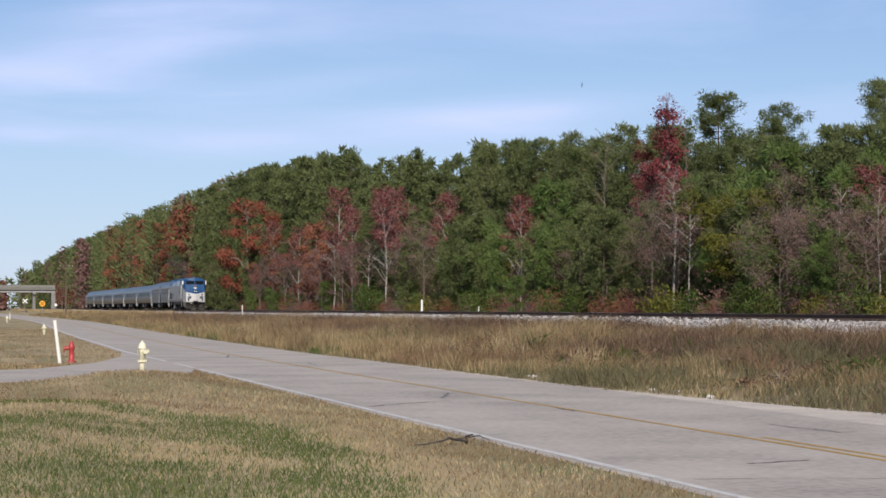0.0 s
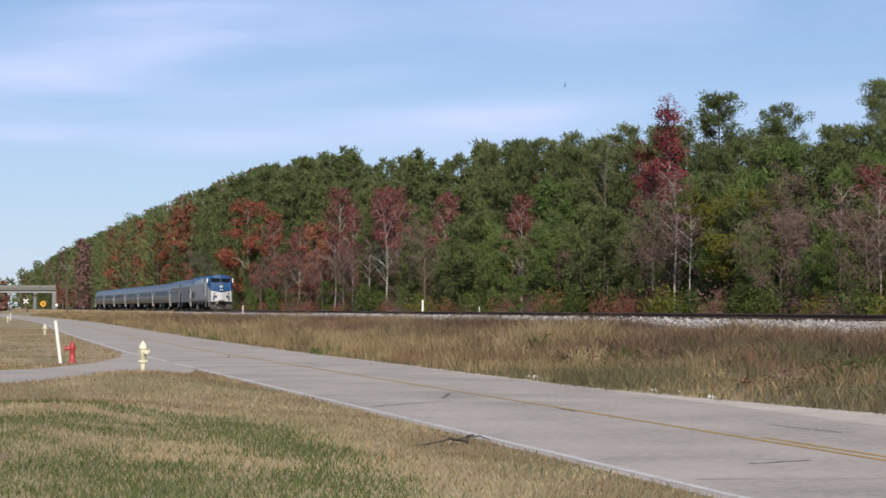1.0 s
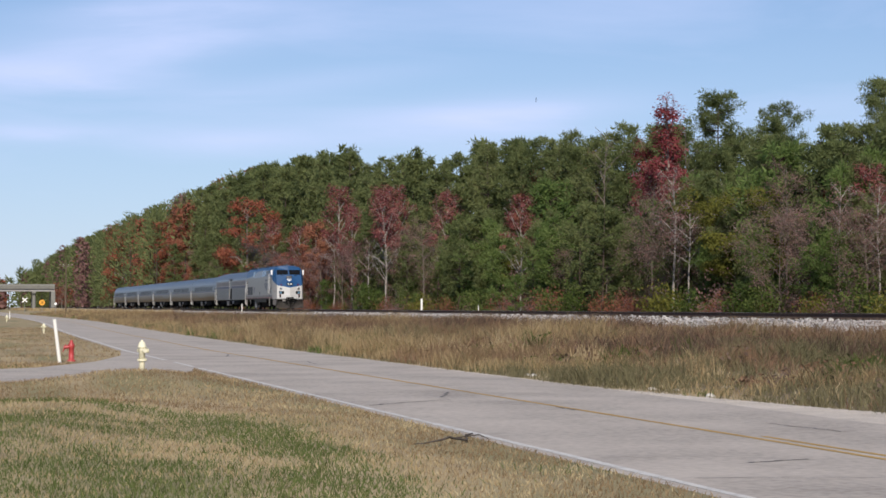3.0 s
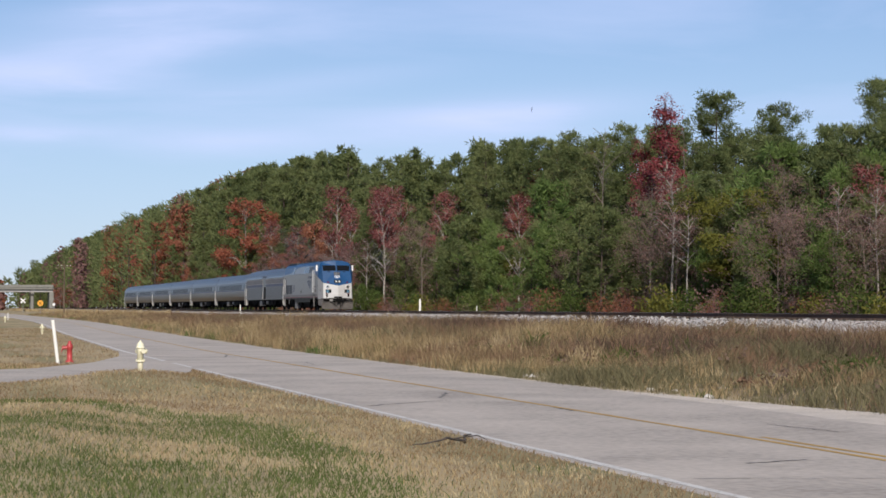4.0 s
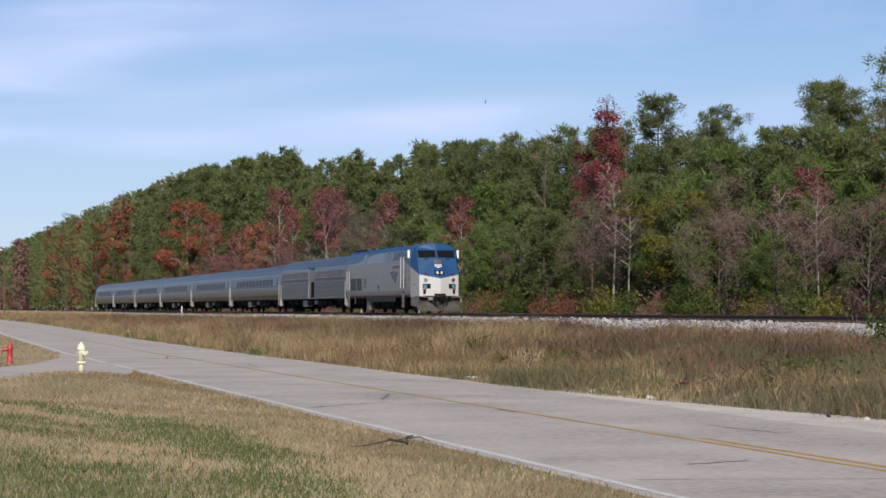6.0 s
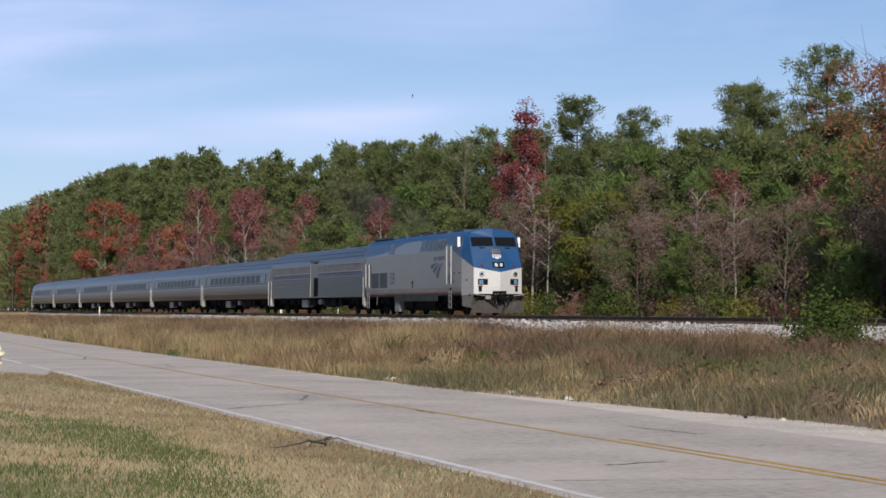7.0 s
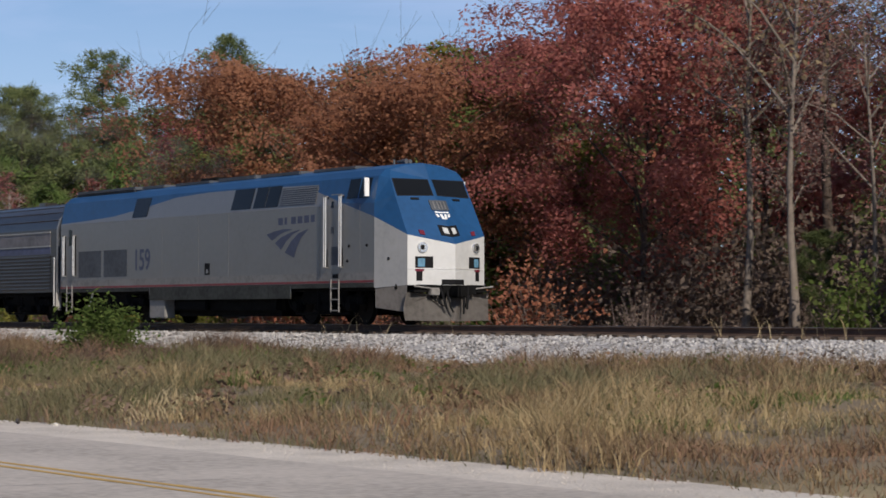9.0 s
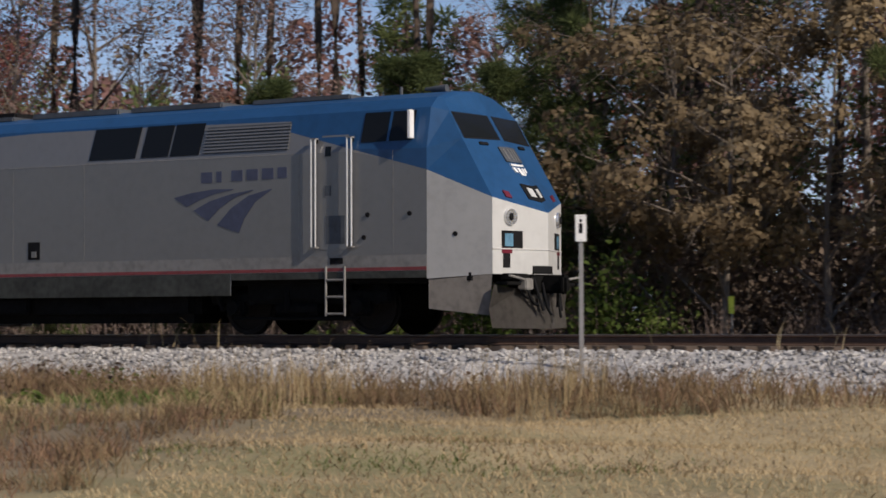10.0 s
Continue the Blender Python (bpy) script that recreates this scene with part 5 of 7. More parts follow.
def grow_kinds():
    def k(name, tree):
        GROVE[name] = (tree, False)

    # of the near wood
    k("pine_a", pine(1, 16, 0.42, 2.2, 7500, 0.34, rounded=True, aspect=0.13, whorls=21, puff=0.9, label="tall green pine with a rounded top"))
    k("pine_b", pine(2, 17, 0.36, 2.2, 7800, 0.34, rounded=True, aspect=0.13, whorls=21, puff=0.9, label="tall green pine with tufted limbs"))
    k("crown_pine_a", pine(41, 16, 0.64, 2.3, 15000, 0.24, F_PINE, "tall pine with a dense rounded crown above the wood", 0, 15, 0.12, 0.95, rounded=True))
    k("crown_pine_b", pine(42, 16.5, 0.56, 2.4, 16000, 0.24, F_PINE, "tall pine with heavy tufted crown above the wood", 0, 15, 0.12, 0.95, rounded=True))
    k("near_pine_a", pine(43, 7.5, 0.12, 2.0, 24000, 0.22, F_PINE_SHADED, "olive green young pine with drooping sprays", 0.2, 13, 0.06, 0.9))
    k("near_pine_b", pine(44, 9, 0.14, 2.4, 28000, 0.22, F_PINE_SHADED, "pine, branched far down, near the track, shade in its green", 0.2, 13, 0.06, 0.9))
    k("pine_c", pine(3, 15, 0.18, 2.2, 10000, 0.34, rounded=True, aspect=0.13, whorls=21, puff=0.9, label="green pine, branched far down"))
    k("young_a", pine(4, 8, 0.04, 1.8, 6500, 0.30, F_PINE_FRESH, "young bright green pine branched to the ground", aspect=0.13, puff=1.1))
    k("young_b", pine(5, 6.5, 0.03, 1.6, 4500, 0.30, F_PINE_FRESH, "young bright green pine branched to the ground", aspect=0.13, puff=1.1))
    k("mid_pine", pine(6, 11, 0.06, 2.3, 8000, 0.34, F_PINE, "dense dark green pine at the wood's edge", aspect=0.14, puff=1.1))
    k("red_a", broadleaf(11, 14, 0.46, 0.62, 4200, 0.09, F_RED, M_BARK_GREY, "slender red maple in autumn leaf", "maple_tree", 0.75, 18, 9, upright=1.7, per_spray=26))
    k("red_b", broadleaf(12, 12, 0.42, 1.1, 3200, 0.085, F_RED, M_BARK_GREY, "thin red maple in autumn leaf", "maple_tree", 0.8, 14, 9, upright=1.7, per_spray=14))
    k("rust_a", broadleaf(13, 12, 0.25, 3.0, 4200, 0.13, F_RUST, M_BARK_GREY, "rust-coloured autumn tree with full crown", clump=0.9, limbs=14, sub=9, upright=0.9, per_spray=30))
    k("orange_oak", broadleaf(14, 11.8, 0.15, 6.0, 58000, 0.088, F_ORANGE, M_BARK_DARK, "broad oak in orange-brown leaf", "oak_tree", 1.5, 20, 12, 2, per_spray=150))
    k("orange_oak_b", broadleaf(15, 10.8, 0.10, 5.6, 42000, 0.088, F_ORANGE, M_BARK_DARK, "broad oak in orange-brown leaf", "oak_tree", 1.45, 18, 11, 2, per_spray=140))
    k("deep_oak", broadleaf(16, 15.5, 0.16, 6.0, 56000, 0.090, F_DEEPRED, M_BARK_DARK, "tall oak in deep red leaf", "oak_tree", 1.45, 20, 12, 2, per_spray=140))
    k("deep_oak_b", broadleaf(17, 13, 0.14, 4.6, 24000, 0.10, F_DEEPRED, M_BARK_DARK, "smaller oak in deep red leaf", "oak_tree", 1.3, 15, 10, 2, per_spray=120))
    k("crimson_tree", broadleaf(30, 13, 0.40, 2.0, 9000, 0.09, F_CRIMSON, M_BARK_DARK, "crimson autumn tree behind the pines", "maple_tree", 0.95, 15, 9, 2, 0.8, 0.8, per_spray=60))
    k("olive_a", broadleaf(18, 10, 0.06, 2.9, 13000, 0.105, F_OLIVE, M_BARK_GREY, "yellow-green tree turning in autumn", clump=0.9))
    k("bare_a", broadleaf(19, 13, 0.34, 1.9, 3200, 0.06, F_TWIGGY, M_BARK_BROWN, "nearly bare tree with a grey trunk and mauve twigs", "bare_tree", 0.9, 15, 8, 4, 0.6, 1.1, per_spray=9))
    k("bare_b", broadleaf(20, 11, 0.22, 2.0, 3000, 0.055, F_DULL, M_BARK_BROWN, "nearly bare tree with mauve-brown twigs", "bare_tree", 0.9, 15, 8, 4, 0.5, 1.0, per_spray=9))
    k("bare_c", broadleaf(21, 16, 0.40, 2.8, 900, 0.09, F_BROWN, M_BARK_BROWN, "tall bare tree with dark trunk and thin crown", "bare_tree", 1.0, 13, 8, 3, 0.8, 1.0, per_spray=9))
    k("brown_a", broadleaf(22, 9, 0.12, 3.0, 5200, 0.11, F_BROWN, M_BARK_BROWN, "tree with dry brown hanging leaves", clump=0.8, limbs=13, sub=9, twigs=3))
    k("snag", broadleaf(23, 15, 0.55, 1.3, 0, 0.1, F_BROWN, M_BARK_BROWN, "dead leafless snag above the wood", "bare_tree", 0.8, 9, 5, 3, 0.5, 0.9))
    k("pole_pine", pine(7, 19, 0.66, 2.2, 3200, 0.18, F_PINE, "straight dark pine trunk with a high crown", 0.3))
    k("shrub_red", bush(31, 2.2, 1.7, 1100, 0.08, F_RUST, "reddish-brown shrub at the wood's edge", stems=14))
    k("shrub_green", bush(32, 2.6, 1.6, 800, 0.12, F_SHRUB, "green shrub at the wood's edge", stems=12))
    k("shrub_gold", bush(33, 2.3, 1.4, 750, 0.12, F_OLIVE, "yellow-green shrub at the wood's edge", stems=12))
    k("shrub_twig", bush(34, 2.8, 1.8, 600, 0.09, F_MAUVE, "twiggy mauve-brown shrub at the wood's edge", stems=26))
    k("thicket", bush(36, 3.0, 1.9, 1500, 0.085, F_DULL, "dense grey-brown thicket inside the wood", "thicket", "thickets of the wood", stems=18))
    k("shrub_bare", bush(35, 2.0, 1.4, 200, 0.05, F_DULL, "leafless grey-brown thicket at the wood's edge", stems=24))
    # of the far wood
    k("far_pine_a", pine(8, 22, 0.20, 2.9, 4600, 0.56, F_PINE, "tall green pine of the far wood", whorls=24, aspect=0.17, puff=0.95, rounded=True))
    k("far_pine_b", pine(9, 20, 0.12, 2.7, 4600, 0.54, F_PINE, "tall green pine of the far wood", whorls=24, aspect=0.17, puff=0.95, rounded=True))
    k("far_pine_c", pine(10, 21, 0.10, 2.5, 4600, 0.54, F_PINE, "slender green pine of the far wood", whorls=26, aspect=0.17, puff=0.95))
    k("far_red", broadleaf(24, 15, 0.12, 2.6, 6500, 0.15, F_RUST, M_BARK_GREY, "rust-red tree of the far wood", clump=1.0, limbs=15, sub=9, upright=0.9, per_spray=40))
    k("far_orange", broadleaf(26, 15, 0.10, 2.8, 7000, 0.15, F_FLAME, M_BARK_GREY, "orange-red autumn tree of the far wood", clump=1.1, limbs=15, sub=9, upright=0.5, per_spray=60))
    k("far_bare", broadleaf(25, 14, 0.22, 2.8, 2600, 0.10, F_MAUVE, M_BARK_BROWN, "nearly bare mauve-brown tree of the far wood", "bare_tree", 1.0, 13, 8, 3, 0.8, 1.0, per_spray=12))
    k("haze_maple", broadleaf(27, 16, 0.26, 1.7, 2900, 0.11, F_HAZE, M_BARK_PALE, "pale-trunked maple, its top still red, bare below", "maple_tree", 0.8, 19, 9, 4, 0.7, 1.2, per_spray=16, leaf_from=0.52))
    k("pale_tree", broadleaf(28, 13, 0.40, 1.5, 1300, 0.08, F_MAUVE, M_BARK_PALE, "bare tree with a straight pale trunk", "bare_tree", 0.8, 13, 8, 4, 0.8, 1.1, per_spray=9, leaf_from=0.5))
    k("twig_tree", broadleaf(29, 8, 0.10, 2.3, 5200, 0.055, F_TWIGGY, M_BARK_BROWN, "low spreading tree with a haze of mauve-brown twigs", "bare_tree", 0.9, 17, 9, 5, 0.6, 0.8, per_spray=20))


grow_kinds()


def build_wood():
    r = random.Random(77)
    line = [(-1450, 20), (-1113, 25), (-900, 27.5), (-712, 28), (-545, 28), (-450, 27), (-376, 25), (-336, 24.3), (-289, 20.3), (-250, 18.6), (-217, 16.6), (-184, 15.3), (-160, 13.2), (-140, 11.5), (-100, 11.5), (60, 13)]
    high = lambda x: float(np.interp(x, [p[0] for p in line], [p[1] for p in line]))
    natural = {"far_pine_a": 22, "far_pine_b": 20, "far_pine_c": 21, "pine_a": 16, "pine_b": 17, "pine_c": 15, "mid_pine": 11}
    # the pines of the far wood that can still be told apart
    x = -440
    while x < -225:
        for y in (53, 60):
            kind = r.choice(("far_pine_a", "far_pine_b", "far_pine_c"))
            px, py = x + r.uniform(-2.2, 2.2), y + r.uniform(-2.5, 2.5)
            h = high(px * 60 / py) * py / 60 * r.uniform(0.80, 1.03) + 1.0
            plant(kind, px, py, h / natural[kind], wide=max(0.75, 0.95 * h / natural[kind]))
        x += 4.4 * r.uniform(0.7, 1.3)
    x = -225
    while x < -86:
        for y in (58,):
            kind = r.choice(("pine_a", "pine_b", "pine_c", "pine_c"))
            px, py = x + r.uniform(-2, 2), y + r.uniform(-2.5, 2.5)
            h = high(px * 60 / py) * py / 60 * r.uniform(0.92, 1.05) + 1.0
            plant(kind, px, py, h / natural[kind], wide=0.95)
        x += 2.6 * r.uniform(0.75, 1.3)
    # the mixed edge of the far wood
    x = -440
    while x < -215:
        kind = r.choices(("far_red", "far_bare", "far_pine_b", "far_pine_c", "mid_pine"), (0.06, 0.20, 0.30, 0.22, 0.22))[0]
        f = high(x) / 24 * (0.50 + 0.3 * r.random())
        plant(kind, x, 46.5 + r.uniform(-1, 4), f * (1.0 if kind != "mid_pine" else 1.2))
        x += 3.9 * r.uniform(0.7, 1.4)
    # the mixed edge of the middle stretch
    x = -222
    while x < -82:
        kind = r.choices(("bare_a", "twig_tree", "mid_pine", "young_a", "red_b", "rust_a", "olive_a", "pine_c"), (0.09, 0.05, 0.30, 0.34, 0.03, 0.02, 0.06, 0.11))[0]
        s = {"bare_a": 0.72, "twig_tree": 0.85, "mid_pine": 0.80, "young_a": 0.95, "red_b": 0.6, "rust_a": 0.55, "olive_a": 0.7, "pine_c": 0.62}[kind]
        plant(kind, x, 47 + r.uniform(-1.5, 6.5), s * r.uniform(0.75, 1.12))
        x += 1.7 * r.uniform(0.6, 1.4)
    # low growth along the whole edge
    x = -330
    while x < -8:
        kind = r.choices(("shrub_red", "shrub_green", "shrub_gold", "shrub_twig", "young_b"), (0.24, 0.22, 0.16, 0.20, 0.18) if x < -64 else (0.0, 0.10, 0.0, 0.0, 0.0))[0] if x < -64 or r.random() < 0.20 else "shrub_bare"
        plant(kind, x, 44.2 + r.uniform(-1.2, 2.0), r.uniform(0.55, 1.1) * (0.6 if kind == "young_b" else 1))
        x += (1.5 if x > -130 else 2.6) * r.uniform(0.6, 1.5)
    # undergrowth that closes the wood behind the edge
    for row in (50, 55, 61):
        x = -215 if row == 50 else -70
        while x < -10:
            plant(r.choice(("shrub_green", "shrub_twig", "young_b", "shrub_twig")) if x < -64 else "thicket", x, row + r.uniform(-1.5, 1.5), r.uniform(0.9, 1.7))
            x += (3.2 if x > -80 else 4.2) * r.uniform(0.7, 1.3)
    # single trees that stand out, from the far end to the near
    for kind, x, y, s in (("red_a", -151.0, 52.0, 1.24), ("red_a", -163.5, 54, 1.08), ("red_b", -158, 53, 1.0), ("snag", -173.2, 54, 1.14), ("snag", -156, 55, 1.06), ("crown_pine_a", -160.5, 59, 1.08), ("crown_pine_b", -148.2, 59, 0.93),
                          ("pine_a", -138, 59, 0.80), ("crown_pine_a", -129, 59, 0.95), ("crown_pine_a", -121.4, 56, 0.89), ("crown_pine_b", -111.1, 56, 0.94), ("crown_pine_b", -100, 58, 0.93), ("crimson_tree", -98.5, 55, 0.86), ("crimson_tree", -101.5, 56, 0.84), ("crimson_tree", -109, 55, 0.78), ("mid_pine", -113, 49, 0.92), ("mid_pine", -109.5, 50, 0.98), ("mid_pine", -117, 49.5, 0.95), ("mid_pine", -98, 50, 0.85), ("mid_pine", -104, 50.5, 0.9), ("mid_pine", -91.5, 50, 0.86), ("haze_maple", -96, 48, 0.52), ("haze_maple", -107, 48, 0.58), ("haze_maple", -89, 49, 0.56),
                          ("olive_a", -123.0, 47, 0.80), ("olive_a", -120.2, 48.5, 0.74), ("far_orange", -329, 45.5, 1.22), ("haze_maple", -305, 46, 0.90), ("far_orange", -300, 47, 0.80), ("haze_maple", -284, 46, 0.80), ("far_red", -272, 46.5, 0.85), ("haze_maple", -254.3, 46, 1.04), ("haze_maple", -249, 46.5, 0.86), ("far_red", -263, 46, 0.72),
                          ("haze_maple", -226, 46, 0.93), ("haze_maple", -222.3, 45.3, 0.88), ("haze_maple", -228, 47.5, 0.95), ("haze_maple", -216.5, 50, 0.86), ("haze_maple", -171, 46, 0.69), ("red_b", -168, 47, 0.62), ("far_red", -200.7, 60, 1.13), ("far_red", -208.5, 60, 1.10), ("far_red", -213, 59, 1.0),
                          ("far_orange", -460, 47.5, 1.34), ("far_orange", -452, 47, 0.95), ("far_red", -460, 50.5, 1.62), ("far_red", -447, 51, 1.60), ("far_red", -600, 50, 1.6), ("far_orange", -622, 50, 1.7), ("far_red", -640, 51, 1.55), ("far_orange", -590, 49, 1.4),
                          ("pale_tree", -130.3, 45, 0.80), ("pale_tree", -127.7, 45.2, 0.62), ("red_b", -138, 48, 0.82), ("pale_tree", -254, 45.3, 0.8), ("pale_tree", -231, 45.2, 0.7), ("pale_tree", -106.5, 46, 0.62), ("pale_tree", -103, 46.5, 0.6),
                          ("twig_tree", -112.5, 45, 0.78), ("twig_tree", -109.0, 45.5, 0.80), ("twig_tree", -101.3, 45, 0.75), ("twig_tree", -94, 45.2, 0.8), ("twig_tree", -131.5, 45.8, 0.85), ("twig_tree", -135, 46, 0.8), ("pale_tree", -88.5, 46, 0.6), 
                          ("rust_a", -119, 52, 0.72), ("rust_a", -134, 54, 0.74), ("young_a", -117, 45.2, 0.7), ("young_a", -126, 45.5, 0.6), ("young_a", -105, 45.0, 0.62), ("mid_pine", -167, 46, 0.72), ("mid_pine", -184, 46, 0.85), ("young_a", -161, 45.5, 0.85), ("mid_pine", -154, 46, 0.8), ("young_a", -176, 45.6, 0.9), ("mid_pine", -193, 46, 0.8),
                          ("far_bare", -268, 45, 0.62), ("far_bare", -261, 45, 0.6), ("far_bare", -240, 45, 0.62), ("far_bare", -235, 45.3, 0.66), ("far_bare", -290, 45, 0.6), ("far_bare", -300, 45, 0.66), ("far_bare", -312, 45, 0.6), ("far_bare", -246, 45, 0.6), ("far_bare", -215, 45, 0.56),
                          ("bare_b", -86, 46, 0.8), ("olive_a", -84, 48.5, 0.8), ("twig_tree", -82, 46, 0.9), ("bare_b", -78, 45.4, 0.65), ("young_a", -87, 49, 0.9), ("red_b", -94, 53, 0.85),
                          ("far_red", -850, 43.5, 0.75), ("far_bare", -880, 45, 0.9), ("far_red", -820, 44, 0.6), ("far_bare", -790, 43.5, 0.65), ("far_red", -760, 44, 0.55), ("far_bare", -730, 45, 0.7),
                          ("orange_oak", -73.5, 47.5, 0.90), ("orange_oak_b", -66.5, 46.5, 0.86), ("orange_oak_b", -78.0, 48, 0.52), ("deep_oak_b", -71, 53.5, 0.92), ("olive_a", -69, 53.0, 1.15),
                          ("deep_oak", -57.0, 49.5, 0.80), ("deep_oak", -57.0, 55, 0.80), ("shrub_red", -72, 44.0, 1.4), ("shrub_red", -57, 44.6, 1.2)):
        plant(kind, x, y, s)
    # bare tall stems and pines where the wood comes nearest
    x = -50
    while x < -13:
        for y, kinds in ((46.0, ("bare_b", "bare_a", "bare_c") if x < -42 else ("shrub_bare",)), (51, ("bare_c", "bare_a", "pole_pine")), (58, ("pole_pine", "bare_c", "bare_a", "pole_pine", "bare_c"))):
            kind = r.choice(kinds)
            plant(kind, x + r.uniform(-1, 1), y + r.uniform(-1.4, 1.4), r.uniform(0.85, 1.1))
        x += 3.0 * r.uniform(0.75, 1.3)
    for x in (-40, -38.3, -37.1, -35.8, -24.5, -18.2, -17.0):
        plant("pole_pine", x, 52 + r.uniform(-0.5, 0.5), r.uniform(0.9, 1.05))
    # trees out of view, added past the last ones to shade the near wood
    x = -12
    while x < 34:
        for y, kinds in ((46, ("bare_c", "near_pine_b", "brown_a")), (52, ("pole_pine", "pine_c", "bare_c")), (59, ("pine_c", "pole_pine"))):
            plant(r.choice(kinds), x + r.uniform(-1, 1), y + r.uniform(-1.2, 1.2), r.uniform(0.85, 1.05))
        x += 3.6 * r.uniform(0.8, 1.2)
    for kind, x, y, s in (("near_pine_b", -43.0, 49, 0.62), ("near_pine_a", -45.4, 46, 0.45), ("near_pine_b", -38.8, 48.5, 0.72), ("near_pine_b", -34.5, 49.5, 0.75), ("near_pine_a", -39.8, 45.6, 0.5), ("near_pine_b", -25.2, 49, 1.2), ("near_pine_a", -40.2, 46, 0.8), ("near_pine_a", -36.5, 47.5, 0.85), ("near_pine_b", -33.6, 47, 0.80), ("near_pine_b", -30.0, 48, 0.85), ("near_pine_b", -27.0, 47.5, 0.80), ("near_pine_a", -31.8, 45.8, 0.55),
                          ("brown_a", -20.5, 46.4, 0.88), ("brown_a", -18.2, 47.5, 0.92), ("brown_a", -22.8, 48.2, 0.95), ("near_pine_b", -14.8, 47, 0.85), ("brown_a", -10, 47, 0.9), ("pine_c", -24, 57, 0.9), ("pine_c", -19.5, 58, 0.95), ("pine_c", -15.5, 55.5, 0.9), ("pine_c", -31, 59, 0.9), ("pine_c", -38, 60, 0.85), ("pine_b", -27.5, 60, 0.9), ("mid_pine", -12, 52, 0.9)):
        plant(kind, x, y, s)


def build_far_wood():
    """The depth of the wood, tree by tree but past telling apart: crowns of large tufts on plain stems."""
    r = np.random.default_rng(12)
    line = ([-1500, -1113, -900, -712, -545, -450, -376, -336, -289, -250, -217, -184, -160, -100, 80], [20, 25, 27.5, 28, 28, 27, 25, 24.3, 20, 18, 16, 14.5, 12.5, 11, 11])
    spots = [(x, y) for y in (48, 54, 61, 69) for x in np.arange(-1300, -440, 8.0 if y > 48 else 7.0)]
    spots += [(x, y) for y in (72, 82) for x in np.arange(-440, -14, 4.6)]
    spots += [(x, y) for y in (67, 77) for x in np.arange(-125, -58, 4.2)]
    thick = [(x, y) for y in (63, 69, 75) for x in np.arange(-112, -8, 3.2)]
    bare = [(x, y) for y in (64, 70, 78) for x in np.arange(-58, -10, 3.4)]
    # unseen tree line added behind the camera to darken the train's reflections
    spots += [(x, y) for y in (-88, -96) for x in np.arange(-420, 230, 7.0)]
    spots += [(x, y) for x in (235, 243) for y in np.arange(-90, 30, 7.0)]
    # trees past the bridge, far down the road
    spots += [(x, y) for x in (-980, -940, -900) for y in np.arange(-75, 44, 9.0)]
    for label, mat, share in (("dense green pines of the distant wood", F_PINE, 0.78), ("rust-brown trees of the distant wood", F_RUST, 0.07), ("bare mauve trees of the distant wood", F_MAUVE, 0.09)):
        chunks, stems = [], []
        for x0, y0 in spots + (bare if not label.startswith("dense") else thick):
            if (x0 * 7.31 + y0 * 3.7) % 1.0 >= share and label.startswith("dense"):
                continue
            if not label.startswith("dense") and r.random() > (share if (x0, y0) not in bare else 0.16 if label.startswith("rust") else 0.62):
                continue
            x, y = x0 + r.normal(0, 1.8), y0 + r.normal(0, 1.8)
            h = float(np.interp(x * 60 / max(y, 60), *line)) * max(y, 48) / 60 * r.uniform(0.88, 1.05) + 0.8
            if y0 > 70:
                h *= 0.80
            if (x0, y0) in thick:
                h = r.uniform(4.5, 8.0)
            if y0 < 46:
                h = r.uniform(11, 17)
            green = label.startswith("dense")
            n = 1700 if (x0, y0) in bare else 160 if y0 < 40 else 620 if x < -440 else 360 if x < -125 else 600
            wide = h * r.uniform(0.14, 0.19) + 0.6
            th = r.uniform(0, 2 * math.pi, n)
            f = r.uniform(0.05, 1.0, n)
            rr = wide * np.sqrt(np.clip(1 - ((f - 0.38) / 0.64) ** 2, 0.02, 1)) * (0.72 + 0.28 * np.sin(th * 3 + f * 19)) * r.uniform(0.5, 1.05, n)
            d = np.stack([np.cos(th), np.sin(th), 0.35 + f * 0.5], 1)
            c = np.stack([x + rr * np.cos(th), y + rr * np.sin(th), -1 + h * f], 1)
            if green:
                chunks.append(needle_blades(c, d, 2.4 if y0 < 40 else 1.25 if x < -700 else 0.95 if x < -440 else 0.8 if x < -60 else 0.40, 0.17, r))
            else:
                chunks.append(leaf_quads(c, 1.2 if y0 < 40 else 0.5 if x < -440 else 0.45 if x < -60 else 0.145, 0.6, r, facing=d))
            stems.append(tube([(x, y, -1.5), (x, y, h * 0.6)], [0.22, 0.12], 4))
        ob = new("distant_wood", quick_mesh("distant_wood", *joined(chunks), mat))
        tagged(ob, label, "wood", kind="stuff")
        if label.startswith("dense"):
            tagged(new("distant_stems", quick_mesh("distant_stems", *joined(stems), M_BARK_DARK)), "dark stems of the distant wood", "wood", kind="stuff")


build_wood()
# kinds that found no place in the wood are cleared away
for _kind, (_tree, _used) in GROVE.items():
    if not _used:
        for _o in (*_tree.children_recursive, _tree):
            bpy.data.objects.remove(_o)
build_far_wood()

